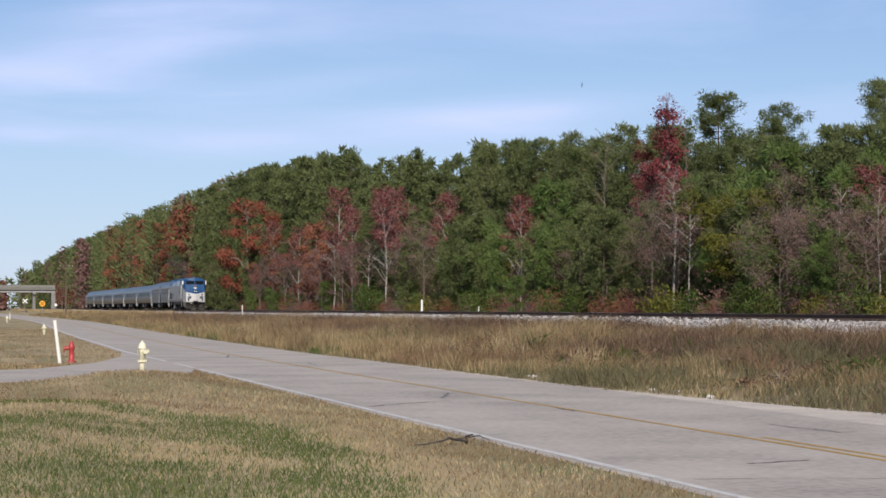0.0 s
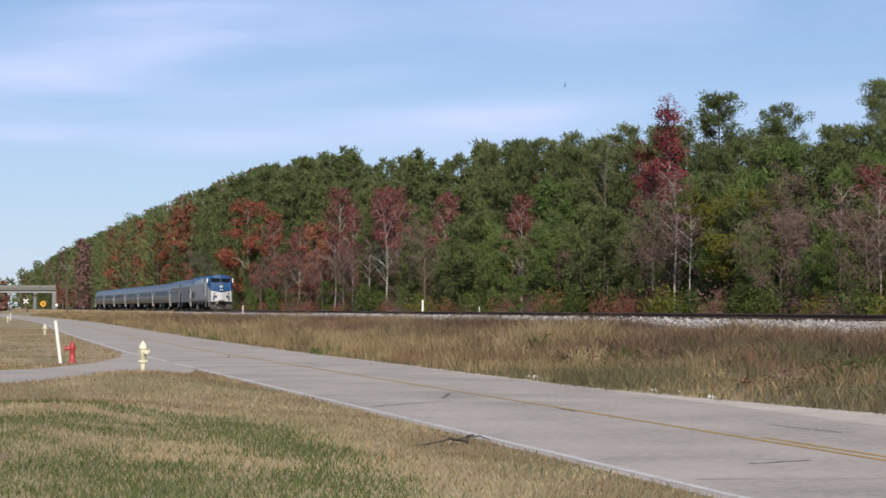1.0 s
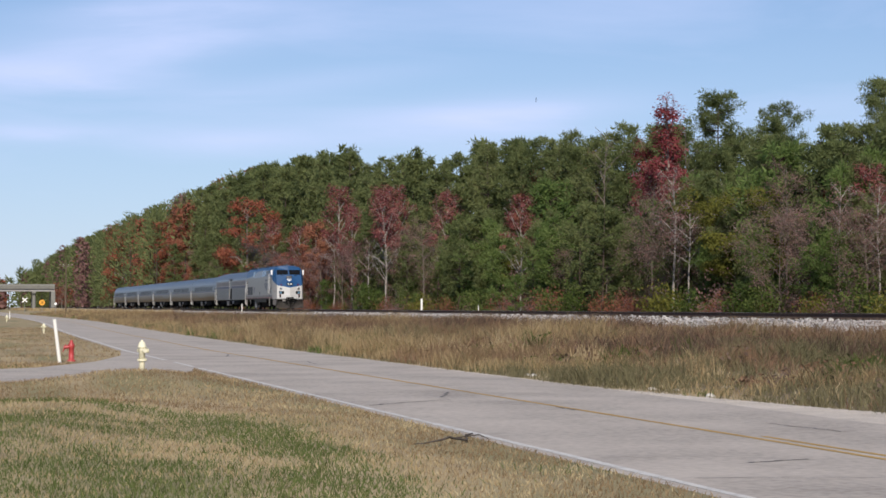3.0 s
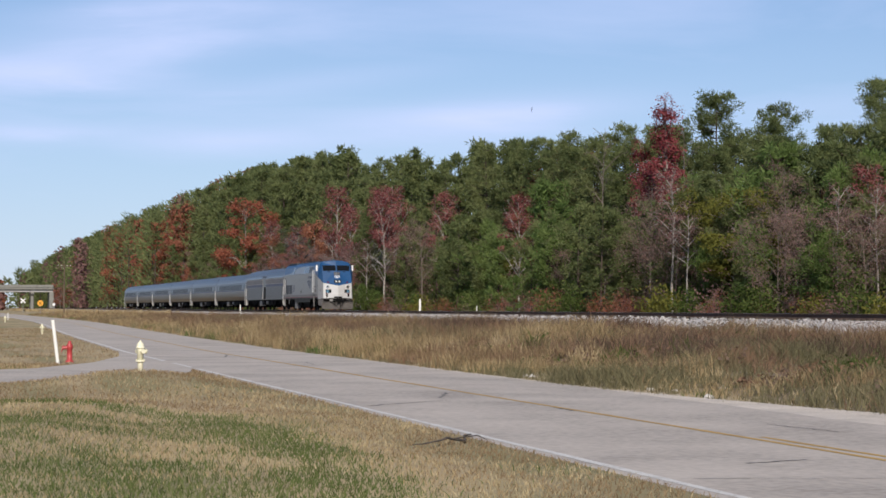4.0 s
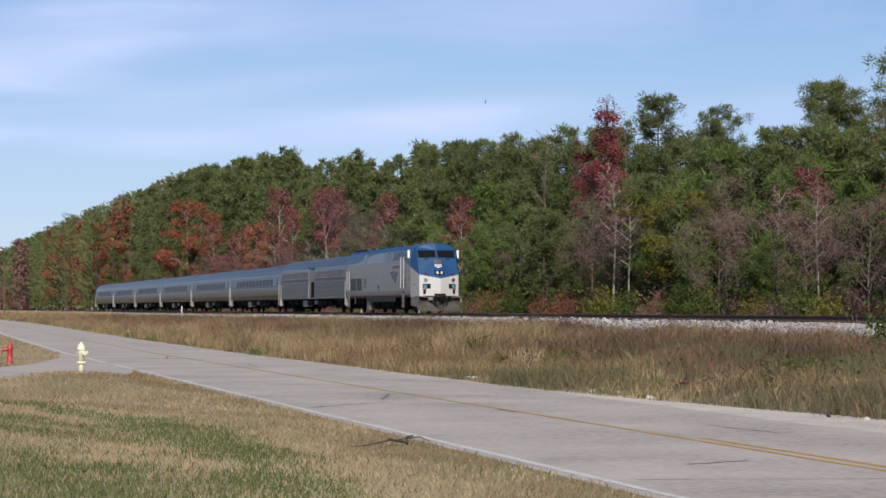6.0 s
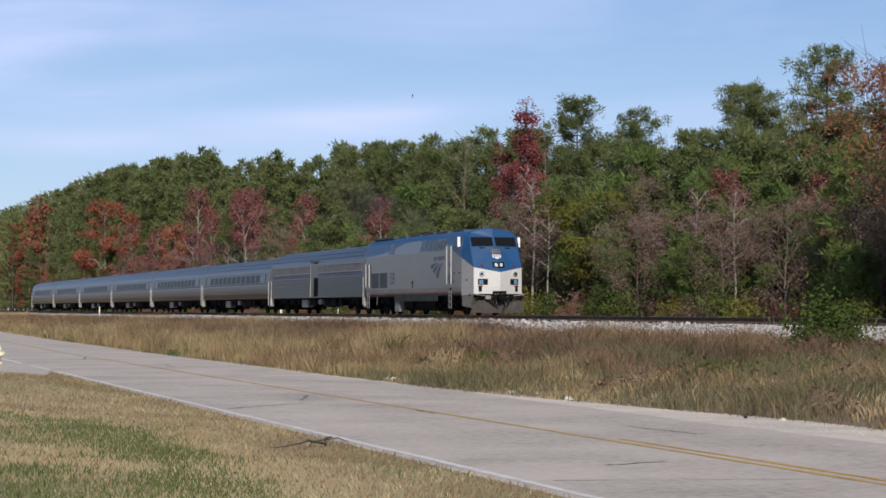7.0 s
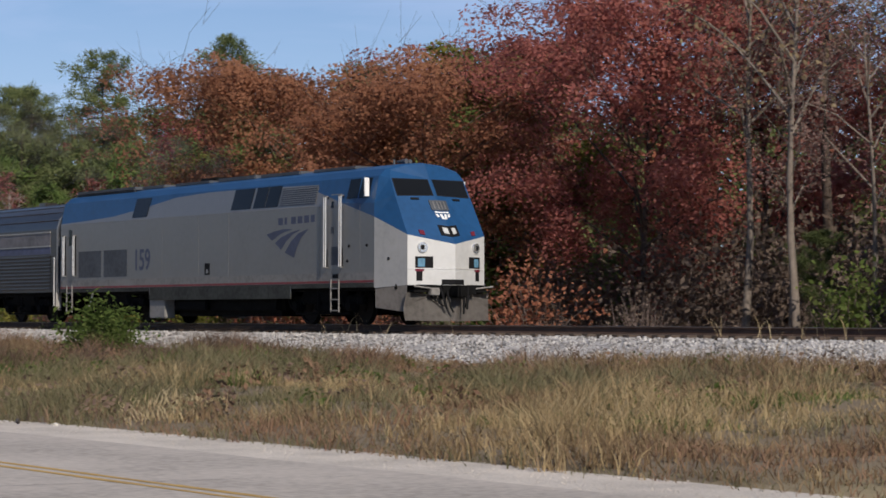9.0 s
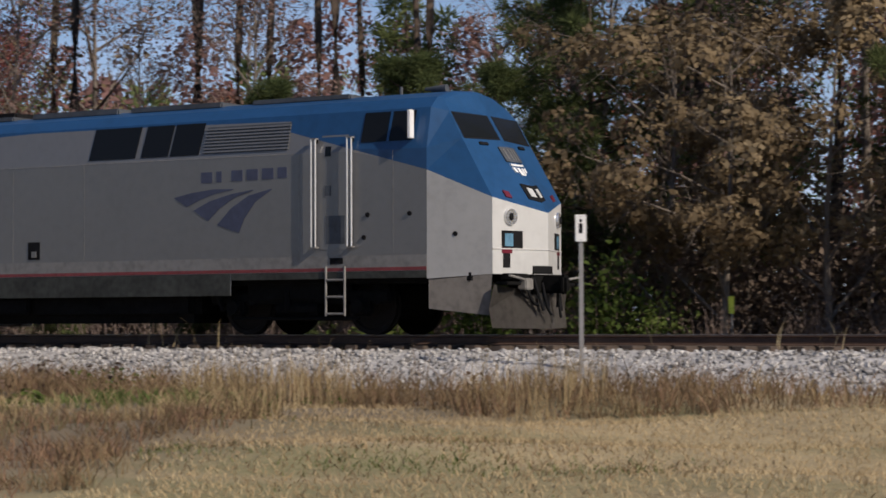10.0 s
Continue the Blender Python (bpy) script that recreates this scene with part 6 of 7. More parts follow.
# ---- grass and weeds ----
F_STRAW = foliage("straw_dry_grass", (0.29, 0.21, 0.115), (0.42, 0.325, 0.18), (0.54, 0.45, 0.28), 0.32)
F_MOWN = foliage("pale_tan_mown_grass", (0.42, 0.315, 0.185), (0.56, 0.44, 0.265), (0.68, 0.56, 0.36), 0.42)
F_TAN = foliage("brown_dry_grass", (0.18, 0.125, 0.075), (0.27, 0.195, 0.115), (0.37, 0.28, 0.165), 0.3)
F_WEED_RED = foliage("reddish_dry_weeds", (0.165, 0.10, 0.068), (0.25, 0.155, 0.10), (0.34, 0.23, 0.15), 0.3)
F_WEED_DARK = foliage("dark_dead_weeds", (0.095, 0.068, 0.052), (0.15, 0.105, 0.08), (0.21, 0.15, 0.115), 0.25)
F_OLIVE_WEED = foliage("dull_olive_weeds", (0.11, 0.105, 0.058), (0.18, 0.165, 0.092), (0.27, 0.24, 0.14), 0.35)
F_GRASS = foliage("green_grass", (0.07, 0.10, 0.034), (0.115, 0.15, 0.050), (0.19, 0.205, 0.085), 0.3)


def patches(x, y, scale, seed):
    """Soft noise over the land, about -1 to 1."""
    r = np.random.default_rng(seed)
    s = np.zeros_like(x)
    for k in range(9):
        a, f = r.uniform(0, 2 * math.pi), scale * (0.6 + 0.45 * k)
        s += np.sin((x * math.cos(a) + y * math.sin(a)) * f + r.uniform(0, 6.28)) / (1 + 0.35 * k)
    return s / 2.6


def blade_mesh(x, y, h, w, lean, seed):
    """Bent blades, each a quad and a tip."""
    r = np.random.default_rng(seed)
    n = len(x)
    a, b = r.uniform(0, 2 * math.pi, n), r.uniform(0, 2 * math.pi, n)
    z = land_z(x, y) - 0.02
    side = np.stack([np.cos(a), np.sin(a), np.zeros(n)], 1) * (w / 2)[:, None]
    over = np.stack([np.cos(b), np.sin(b), np.zeros(n)], 1) * (h * lean * r.uniform(0.2, 1.2, n))[:, None]
    foot = np.stack([x, y, z], 1)
    mid = foot + over * 0.35 + np.stack([np.zeros(n), np.zeros(n), h * 0.6], 1)
    tip = foot + over + np.stack([np.zeros(n), np.zeros(n), h], 1)
    v = np.stack([foot - side, foot + side, mid + side * 0.8, tip, mid - side * 0.8], 1).reshape(-1, 3)
    i = (np.arange(n) * 5)[:, None]
    tri = np.concatenate([i + np.array([[0, 1, 2]]), i + np.array([[0, 2, 4]]), i + np.array([[4, 2, 3]])], 0)
    return v, tri


def sow(name, label, mat, x, y, h, w, lean, seed):
    v, f = blade_mesh(x, y, h, w, lean, seed)
    tagged(new(name, quick_mesh(name, v, f, mat)), label, "grass", kind="stuff")


def build_lawn():
    r = np.random.default_rng(21)
    xs, ys = [], []
    for x0, x1, y0, y1, n in ((-36, -13, -3, 6.95, 80000), (-66, -36, -4, 6.9, 46000), (-180, -60, -4, 8.6, 24000)):
        xs.append(r.uniform(x0, x1, n)), ys.append(r.uniform(y0, y1, n))
    x, y = np.concatenate(xs), np.concatenate(ys)
    keep = off_street(x, y) & (y - bend(x) < 6.80 + 0.12 * patches(x, y, 3.0, 4))
    x, y = x[keep], y[keep]
    # green runs in long drifts through the straw-coloured turf
    yc = np.interp(x, [-60, -41, -38.6, -37.4, -33, -25, -19], [-4.0, -3.0, 0.0, 2.6, 4.2, 4.3, 3.7])
    g = 0.45 * patches(x * 0.6, y * 1.5, 1.0, 5) + 0.30 * patches(x * 0.5, y * 1.2, 2.6, 35) + 0.85 * np.exp(-((y - yc) / 0.62) ** 2) + 0.36 * (y < yc) - 0.5 * np.clip((y - yc - 0.8) / 1.2, 0, 1) + r.normal(0, 0.24, len(x))
    big = np.where(x < -60, 1.9, np.where(x < -36, 1.35, 1.0))
    for name, label, mat, m in (("lawn_grass", "short green grass in the lawn", F_GRASS, g > 0.36), ("dry_lawn_grass", "short straw-coloured dry lawn", F_STRAW, (g <= 0.36) & (g > -0.30)), ("brown_lawn_grass", "short brown dormant lawn", F_TAN, g <= -0.30)):
        n = int(m.sum())
        sow(name, label, mat, x[m], y[m], r.uniform(0.03, 0.085, n) * (1.25 if mat is F_GRASS else 1.0) * big[m] ** 0.5, r.uniform(0.008, 0.015, n) * big[m], 0.9, 31)
    # mown verge beyond the road
    x, y = r.uniform(-22, -1, 70000), r.uniform(14.6, 29, 70000)
    keep = (x > np.interp(y, [15, 16, 26.4], [-13.4, -14.0, -18.6]) + 1.3 * patches(x, y, 0.8, 6)) & (y < 27.4 + 0.5 * patches(x, y, 0.7, 13))
    x, y = x[keep], y[keep]
    g = patches(x * 0.6, y, 0.9, 7) + r.normal(0, 0.3, len(x))
    for name, label, mat, m in (("verge_grass", "short green grass on the verge", F_GRASS, g > 0.95), ("brown_verge_grass", "short brown dry grass on the verge", F_TAN, (g <= 0.95) & (g > 0.62)), ("dry_verge_grass", "short pale dry grass on the verge", F_MOWN, g <= 0.62)):
        n = int(m.sum())
        sow(name, label, mat, x[m], y[m], r.uniform(0.03, 0.11, n), r.uniform(0.010, 0.020, n), 1.2, 32)


def build_weeds():
    r = np.random.default_rng(22)
    xs, ys, big = [], [], []
    for x0, x1, n, s in ((-62, -12, 15000, 1.0), (-12, 12, 3500, 1.0), (-125, -62, 9500, 1.25), (-300, -125, 11000, 1.7), (-480, -300, 6000, 2.6)):
        xs.append(r.uniform(x0, x1, n)), ys.append(r.uniform(13.5, 30.7, n)), big.append(np.full(n, s))
    cx, cy, cs = np.concatenate(xs), np.concatenate(ys), np.concatenate(big)
    low = np.interp(cx, [-300, -60, -46, -42, -36, -31], [13.65, 13.6, 13.55, 13.9, 14.6, 14.95]) + bend(cx)
    keep = (cy > low + 0.9 * 0.12 * patches(cx, cy, 0.8, 8)) & ((cx < np.interp(cy, [15, 16, 26.4], [-13.6, -14.2, -18.8]) + 1.3 * patches(cx, cy, 0.8, 6)) | (cy > 26.8 + 0.5 * patches(cx, cy, 0.7, 13))) & (cy < 29.9 + 0.35 * patches(cx, cy, 1.4, 9))
    cx, cy, cs = cx[keep], cy[keep], cs[keep]
    # each tuft: a handful of blades of one sort
    sort = 1.3 * patches(cx * 0.55, cy, 0.42, 10) + 0.35 * patches(cx, cy, 1.6, 29) + r.normal(0, 0.24, len(cx)) + 0.5 * np.clip((-230 - cx) / 60, 0, 1) + 0.75 * np.clip((cx + 28) / 5, 0, 1) - 0.5 * np.clip((cy - 16.5) / 3, 0, 1) * np.clip((-52 - cx) / 14, 0, 1) * np.clip((cx + 330) / 60, 0, 1) + 0.5 * np.clip((22 - cy) / 7, -1, 1) * np.clip((-45 - cx) / 30, 0, 1) * 0.5 - 0.45 * np.exp(-((cx + 40) / 16) ** 2)
    tall = np.interp(cx, [-480, -300, -140, -90, -55, -20], [0.36, 0.46, 0.72, 0.66, 0.46, 0.34]) * (0.75 + 0.35 * np.clip((cy - 17) / 8, 0, 1)) * (1 + 0.9 * patches(cx, cy, 1.1, 11))
    tall = np.clip(tall, 0.14, 0.85) * np.interp(cy, [15, 28.3, 30.2], [1, 1, 0.5])
    kinds = (("dark_weeds", "dark dead weeds on the bank", F_WEED_DARK, -9, -0.80, 1.0, 0.9), ("red_weeds", "reddish-brown dry weeds on the bank", F_WEED_RED, -0.80, -0.22, 0.95, 1.0), ("tan_grass", "brown dry grass on the bank", F_TAN, -0.22, 0.30, 1.0, 1.1),
             ("straw_grass", "tall straw-coloured grass on the bank", F_STRAW, 0.30, 1.3, 1.1, 0.9), ("green_weeds", "low green weeds on the bank", F_GRASS, 1.3, 9, 0.6, 1.2))
    sort = sort + 0.42 * np.clip((18.6 - cy) / 2, 0, 1) * np.clip((-38 - cx) / 8, 0, 1) + 0.12 * (cx < -60)
    olive = (patches(cx * 0.5, cy, 0.5, 19) + 0.9 * np.exp(-((cx + 36) / 24) ** 2) * np.interp(cy, [15, 24, 28], [1.15, 0.8, 0]) + r.normal(0, 0.3, len(cx))) > 0.55
    sort = np.where(olive & (sort < 0.8), 50.0, sort)
    edge = (cy > 25.8 + 0.6 * patches(cx, cy, 0.7, 13)) & (cx > -36)
    sort = np.where(edge, r.normal(-0.05, 0.24, len(cx)), sort)
    tall = np.where(edge, 0.44 * r.uniform(0.7, 1.2, len(cx)), tall)
    kinds = kinds + (("olive_weeds", "dull olive rank weeds on the bank", F_OLIVE_WEED, 40, 60, 0.95, 1.1),)
    for name, label, mat, a, b, tf, lean in kinds:
        m = (sort > a) & (sort <= b)
        per = 8
        x = np.repeat(cx[m], per) + r.normal(0, 0.10, m.sum() * per) * np.repeat(cs[m], per)
        y = np.repeat(cy[m], per) + r.normal(0, 0.10, m.sum() * per)
        s = np.repeat(cs[m], per)
        h = np.clip(np.repeat(tall[m], per), 0.12, 1.0) * tf * r.uniform(0.45, 1.2, len(x))
        sow(name, label, mat, x, y, h, r.uniform(0.008, 0.022, len(x)) * s * (1.6 if mat is F_GRASS else 1.0), lean, 41)
    # leafy growth among them
    for name, label, mat, n, sc, lim in (("leafy_weeds", "low leafy green weeds on the bank", F_SHRUB, 24000, 12, 0.30), ("brown_leafy_weeds", "withered leafy weeds on the bank", F_WEED_RED, 26000, 13, 0.15), ("grey_weed_heads", "dark seed heads of dead weeds", F_WEED_DARK, 16000, 14, 0.30)):
        c = n // 45
        px, py, pr = r.uniform(-170, -15, c), r.uniform(15.5, 29.8, c), r.uniform(0.18, 0.55, c)
        keep = (patches(px * 0.55, py, 0.5, sc) > lim - 0.35) & (py > np.interp(px, [-60, -31, -25, -19], [15.3, 15.3, 21, 27]))
        px, py, pr = (np.repeat(q[keep], 45) for q in (px, py, pr))
        d = r.normal(size=(len(px), 3))
        d /= np.linalg.norm(d, axis=1, keepdims=True)
        x, y = px + d[:, 0] * pr * 1.3, py + d[:, 1] * pr
        z = land_z(x, y) + np.abs(d[:, 2]) * pr * (1.15 if mat is F_WEED_DARK else 0.85) * r.uniform(0.4, 1, len(px)) + 0.03
        v, f = leaf_quads(np.stack([x, y, z], 1), 0.06, 0.55, r, facing=np.abs(d) * np.sign(d) * np.array([1, 1, 0]) + np.array([0, 0, 1]) * np.abs(d[:, 2:3]))
        tagged(new(name, quick_mesh(name, v, f, mat)), label, "weeds", kind="stuff")
    # rank clumps that stand out of the rest, brown on the crest of the bank, green in its middle
    n = 560
    px, py = r.uniform(-230, -24, n), r.uniform(15.4, 29.3, n)
    ok = py > 15.8 + bend(px)
    px, py = px[ok], py[ok]
    greenish = np.exp(-((px + 52) / 13) ** 2 - ((py - 20.5) / 4.5) ** 2) + r.normal(0, 0.22, len(px))
    crest = np.clip((py - 19) / 7, 0, 1) + r.normal(0, 0.3, len(px))
    sort = np.where(greenish > 0.45, 0, np.where(crest > 0.9, 1, np.where(crest > 0.55, 2, np.where(crest > 0.2, 3, 4))))
    for k, (name, label, mat) in enumerate((("green_clumps", "rank green weed clumps on the bank", F_SHRUB), ("dark_clumps", "dark dead weed clumps on the crest of the bank", F_WEED_DARK), ("russet_clumps", "russet weed clumps on the bank", F_WEED_RED), ("brown_clumps", "brown grass clumps on the bank", F_TAN), ("straw_clumps", "straw-coloured grass clumps on the bank", F_STRAW))):
        m = sort == k
        per = 80
        cr = np.repeat(r.uniform(0.4, 1.1, m.sum()), per)
        ch = np.repeat(r.uniform(0.38, 0.85, m.sum()), per) * np.repeat(np.interp(px[m], [-60, -30], [1.0, 0.6]), per)
        a, q = r.uniform(0, 2 * math.pi, len(cr)), np.sqrt(r.uniform(0, 1, len(cr)))
        x, y = np.repeat(px[m], per) + np.cos(a) * q * cr * 1.4, np.repeat(py[m], per) + np.sin(a) * q * cr
        sow(name, label, mat, x, y, ch * (1 - 0.6 * q ** 2) * r.uniform(0.6, 1.15, len(cr)), r.uniform(0.015, 0.035, len(cr)) * np.where(x < -110, 1.6, 1.0), 0.8, 46 + k)
    # a ragged fringe where the bank meets the shoulder
    n = 9000
    x = r.uniform(-130, -16, n)
    y = np.interp(x, [-130, -60, -46, -42, -36, -31], [13.9, 13.75, 13.7, 14.0, 14.75, 15.25]) + r.normal(0, 0.22, n) + bend(x)
    keep = patches(x, y, 1.3, 18) > -0.3
    x, y = x[keep], y[keep]
    sow("fringe_grass", "ragged olive grass at the shoulder's edge", F_OLIVE_WEED, x, y, r.uniform(0.04, 0.15, len(x)), r.uniform(0.008, 0.02, len(x)), 1.0, 44)
    n = 2600
    x, y = r.uniform(-27, -14, n), r.uniform(25.2, 28.6, n)
    keep = patches(x * 1.6, y * 0.8, 0.8, 27) > 0.25
    x, y = x[keep], y[keep]
    sow("tall_straw_stalks", "tall straw-coloured stalks in tufts on the bank", F_STRAW, x, y, r.uniform(0.5, 0.95, len(x)), r.uniform(0.008, 0.016, len(x)), 0.25, 45)
    # rough straw grass that hides the far ballast
    n = 3200
    x, y = r.uniform(-880, -280, n), r.uniform(27.6, 30.2, n)
    sow("far_verge_grass", "rough straw-coloured grass far along the ballast", F_STRAW, x, y, r.uniform(0.5, 0.95, n), r.uniform(0.10, 0.22, n), 0.6, 61)
    # stray dead stalks that stand up before the ballast
    n = 900
    x, y = r.uniform(-150, 8, n), r.uniform(29.3, 31.3, n)
    keep = patches(x, y, 0.35, 15) > 0.0
    x, y = x[keep], y[keep]
    sow("dead_stalks", "thin dead stalks beside the ballast", F_TAN, x, y, r.uniform(0.45, 0.95, len(x)), r.uniform(0.008, 0.016, len(x)) * np.where(x < -70, 1.8, 1.0), 0.4, 42)
    x, y = r.uniform(-70, 6, 260), YT - 1.25 + r.normal(0, 0.2, 260)
    keep = patches(x, y, 0.6, 16) > 0.25
    v, f = blade_mesh(x[keep], y[keep], r.uniform(0.3, 0.6, keep.sum()), np.full(keep.sum(), 0.02), 1.0, 43)
    v[:, 2] += ZR - 0.2 + 1.15
    tagged(new("track_weeds", quick_mesh("track_weeds", v, f, F_STRAW)), "dry weeds between the sleepers", "weeds", kind="stuff")


build_lawn()
build_weeds()

# ---- roadside and trackside things ----
M_CREAM = material("cream_hydrant_paint", (0.78, 0.75, 0.56), 0.55, dark=0.8, light=1.08, grain=12, stain=3)
M_HYDRANT_RED = material("red_standpipe_paint", (0.42, 0.05, 0.05), 0.5, dark=0.8, light=1.1, grain=12, stain=3)
M_PVC = material("white_pvc", (0.78, 0.77, 0.72), 0.5, dark=0.9, light=1.04, grain=10, stain=2)
M_STEEL = material("galvanised_steel", (0.36, 0.35, 0.34), 0.5, 0.5, dark=0.8, light=1.1, grain=15, stain=4)
M_SIGN_WHITE = material("white_sign_face", (0.80, 0.80, 0.78), 0.5, dark=0.92, light=1.03, grain=10)
M_SIGN_YELLOW = material("amber_sign_face", (0.75, 0.36, 0.03), 0.5, dark=0.9, light=1.05, grain=10)
M_CONCRETE = material("weathered_concrete", (0.20, 0.20, 0.18), 0.9, dark=0.7, light=1.15, grain=2, stain=0.3)
M_POLE = material("creosoted_pole", (0.12, 0.085, 0.06), 0.9, grain=9, stain=1)
M_ROCK = material("pale_rock", (0.58, 0.55, 0.50), 0.9, dark=0.6, light=1.2, grain=12, stain=3, bump=0.6, bump_size=0.02)
M_ROT = material("rotten_bark", (0.085, 0.070, 0.060), 0.95, dark=0.5, light=1.4, grain=14, stain=3, bump=0.8, bump_size=0.02)


def ground_at(x, y):
    return float(land_z(np.array(float(x)), np.array(float(y))))


def build_hydrant(x, y, h, turn, label):
    t = group_of("fire_hydrant", label, "fire hydrant", "hydrants along the street", (x, y, ground_at(x, y) - 0.02))
    t.rotation_euler.z = turn
    k = h / 0.92
    def p(prof):
        return [(r * k, z * k) for r, z in prof]
    part("lower_barrel", lathe(p([(0.085, -0.1), (0.085, 0.30), (0.085, 0.31)])), M_CREAM, t, smooth=True)
    part("flange", lathe(p([(0.10, 0.29), (0.145, 0.30), (0.145, 0.345), (0.10, 0.35)])), M_CREAM, t)
    part("barrel", lathe(p([(0.095, 0.345), (0.10, 0.60), (0.115, 0.62), (0.115, 0.68), (0.105, 0.70)])), M_CREAM, t, "cream painted barrel", smooth=True)
    part("bonnet", lathe(p([(0.14, 0.69), (0.14, 0.725), (0.115, 0.74), (0.11, 0.80), (0.085, 0.86), (0.035, 0.885), (0.033, 0.93), (0.0301, 0.931)])), M_CREAM, t, "domed bonnet", smooth=True)
    for a in (0, math.pi / 2, math.pi):
        d = Vector((math.cos(a), math.sin(a), 0))
        c = Vector((0, 0, 0.61 * k))
        nozzle = part("nozzle", rod(c + d * 0.09 * k, c + d * 0.17 * k, 0.065 * k, sides=12), M_CREAM, t)
        part("cap", rod(c + d * 0.165 * k, c + d * 0.205 * k, 0.078 * k, 0.07 * k, 8), M_CREAM, nozzle)
    for i in range(8):
        a = i * math.pi / 4
        part("bolt", rod((0.128 * k * math.cos(a), 0.128 * k * math.sin(a), 0.335 * k), (0.128 * k * math.cos(a), 0.128 * k * math.sin(a), 0.37 * k), 0.014 * k, sides=6), M_CREAM, t)
    return t


def build_roadside():
    build_hydrant(-48.9, 4.40, 0.69, 0.4, "cream painted fire hydrant standing in the dry grass")
    build_hydrant(-139.9, 6.41, 0.68, 1.1, "cream painted fire hydrant farther along the street")
    build_hydrant(-250, 7.35, 0.80, 1.1, "cream painted fire hydrant far along the street")
    # leaning white pipe
    z = ground_at(-66.8, 3.55)
    t = group_of("marker_post", "white plastic marker pipe leaning in the grass", "marker post", at=(-66.8, 3.55, z))
    part("pipe", rod((0, 0, -0.1), (-0.05, -0.17, 1.30), 0.055, sides=14), M_PVC, t, smooth=False)
    part("end_cap", rod((-0.05, -0.17, 1.29), (-0.051, -0.173, 1.32), 0.06, sides=14), M_PVC, t)
    # red standpipe
    z = ground_at(-68.8, 4.0)
    t = group_of("standpipe", "red painted standpipe in the grass", "standpipe", at=(-68.8, 4.0, z))
    part("body", lathe([(0.13, -0.1), (0.13, 0.04), (0.085, 0.06), (0.08, 0.40), (0.10, 0.42), (0.10, 0.52), (0.06, 0.58), (0.04, 0.66), (0.039, 0.661)]), M_HYDRANT_RED, t, smooth=True)
    part("outlet", rod((0, -0.05, 0.46), (0, -0.24, 0.43), 0.06, 0.05, 12), M_HYDRANT_RED, t)
    part("handle", rod((0, -0.17, 0.54), (0, -0.26, 0.30), 0.015, sides=8), M_HYDRANT_RED, t)
    # thin stake far along the road
    t = group_of("marker_stake", "thin white marker stake by the road", "marker stake", at=(-300, 9.2, ground_at(-300, 9.2)))
    part("stake", box(-0.04, 0.04, -0.04, 0.04, -0.1, 1.0, 0.01), M_PVC, t)
    part("stake_cap", box(-0.045, 0.045, -0.045, 0.045, 0.98, 1.03, 0.01), M_PVC, t)
    # trackside sign on a square steel post
    x, y = -16.05, 30.85
    t = group_of("trackside_sign", "small white rectangular sign on a square steel post beside the ballast", "sign", at=(x, y, -1.08))
    t.rotation_euler.z = radians(26)
    part("post", box(-0.035, 0.035, -0.035, 0.035, -0.2, 2.42, 0.006), M_STEEL, t, "bare galvanised post")
    plate = part("sign_plate", box(-0.088, 0.088, -0.055, -0.037, 2.34, 2.77, 0.004), M_SIGN_WHITE, t, "white sign plate")
    part("symbol_bar", box(-0.030, 0.030, -0.0585, -0.054, 2.47, 2.63, 0.0), M_BLACK, plate, "dark unreadable symbol")
    part("symbol_dot", box(-0.018, 0.018, -0.0585, -0.054, 2.65, 2.70, 0.0), M_BLACK, plate)
    for z in (2.37, 2.73):
        part("screw", rod((0, -0.06, z), (0, -0.05, z), 0.008, sides=6), M_STEEL, plate)
    # white posts by the track
    for x, y, z0, h, w, label in ((-166.0, 36.6, -1.0, 1.62, 0.14, "white concrete marker post beyond the track"), (-224, 30.4, -1.1, 1.38, 0.09, "white marker stake beside the track"), (-150, 37.2, -1.0, 1.10, 0.05, "thin white stake beyond the track")):
        t = group_of("track_marker", label, "marker post", "track markers", (x, y, z0))
        part("post", box(-w / 2, w / 2, -w / 2, w / 2, -0.1, h, 0.015), M_PVC, t)
        part("post_top", box(-w / 2 * 0.8, w / 2 * 0.8, -w / 2 * 0.8, w / 2 * 0.8, h - 0.01, h + 0.03, 0.01), M_PVC, t)
    # yellow tag on a far trunk
    t = group_of("trail_tag", "bright yellow-green plastic tag in the wood", "tag", at=(-20.0, 46.0, 0.35))
    part("tag", box(-0.07, 0.07, -0.2, -0.17, -0.2, 0.2, 0.01), material("yellow_green_plastic", (0.65, 0.75, 0.10), 0.5), t)
    part("tag_stake", rod((0, -0.15, -1.6), (0, -0.15, 0.2), 0.02), M_STEEL, t)
    # stones and litter by the road's far edge
    r = random.Random(8)
    for x, y, s in ((-52.0, 16.0, 0.13), (-53.2, 15.8, 0.08), (-42.5, 14.2, 0.06), (-41.9, 14.5, 0.05), (-39.3, 14.3, 0.07), (-41.2, 15.3, 0.07), (-50.7, 13.95, 0.08), (-51.5, 14.0, 0.05), (-31.2, 14.9, 0.04), (-27.3, 15.0, 0.03)):
        bm = bmesh.new()
        bmesh.ops.create_icosphere(bm, subdivisions=2, radius=s)
        for v in bm.verts:
            n = noise.noise(v.co * 3.2 / s * 0.3 + Vector((x, y, 0)))
            v.co = Vector((v.co.x * 1.5, v.co.y, v.co.z * 0.7)) * (1 + 0.5 * n)
        ob = part("rock", bm, M_ROCK)
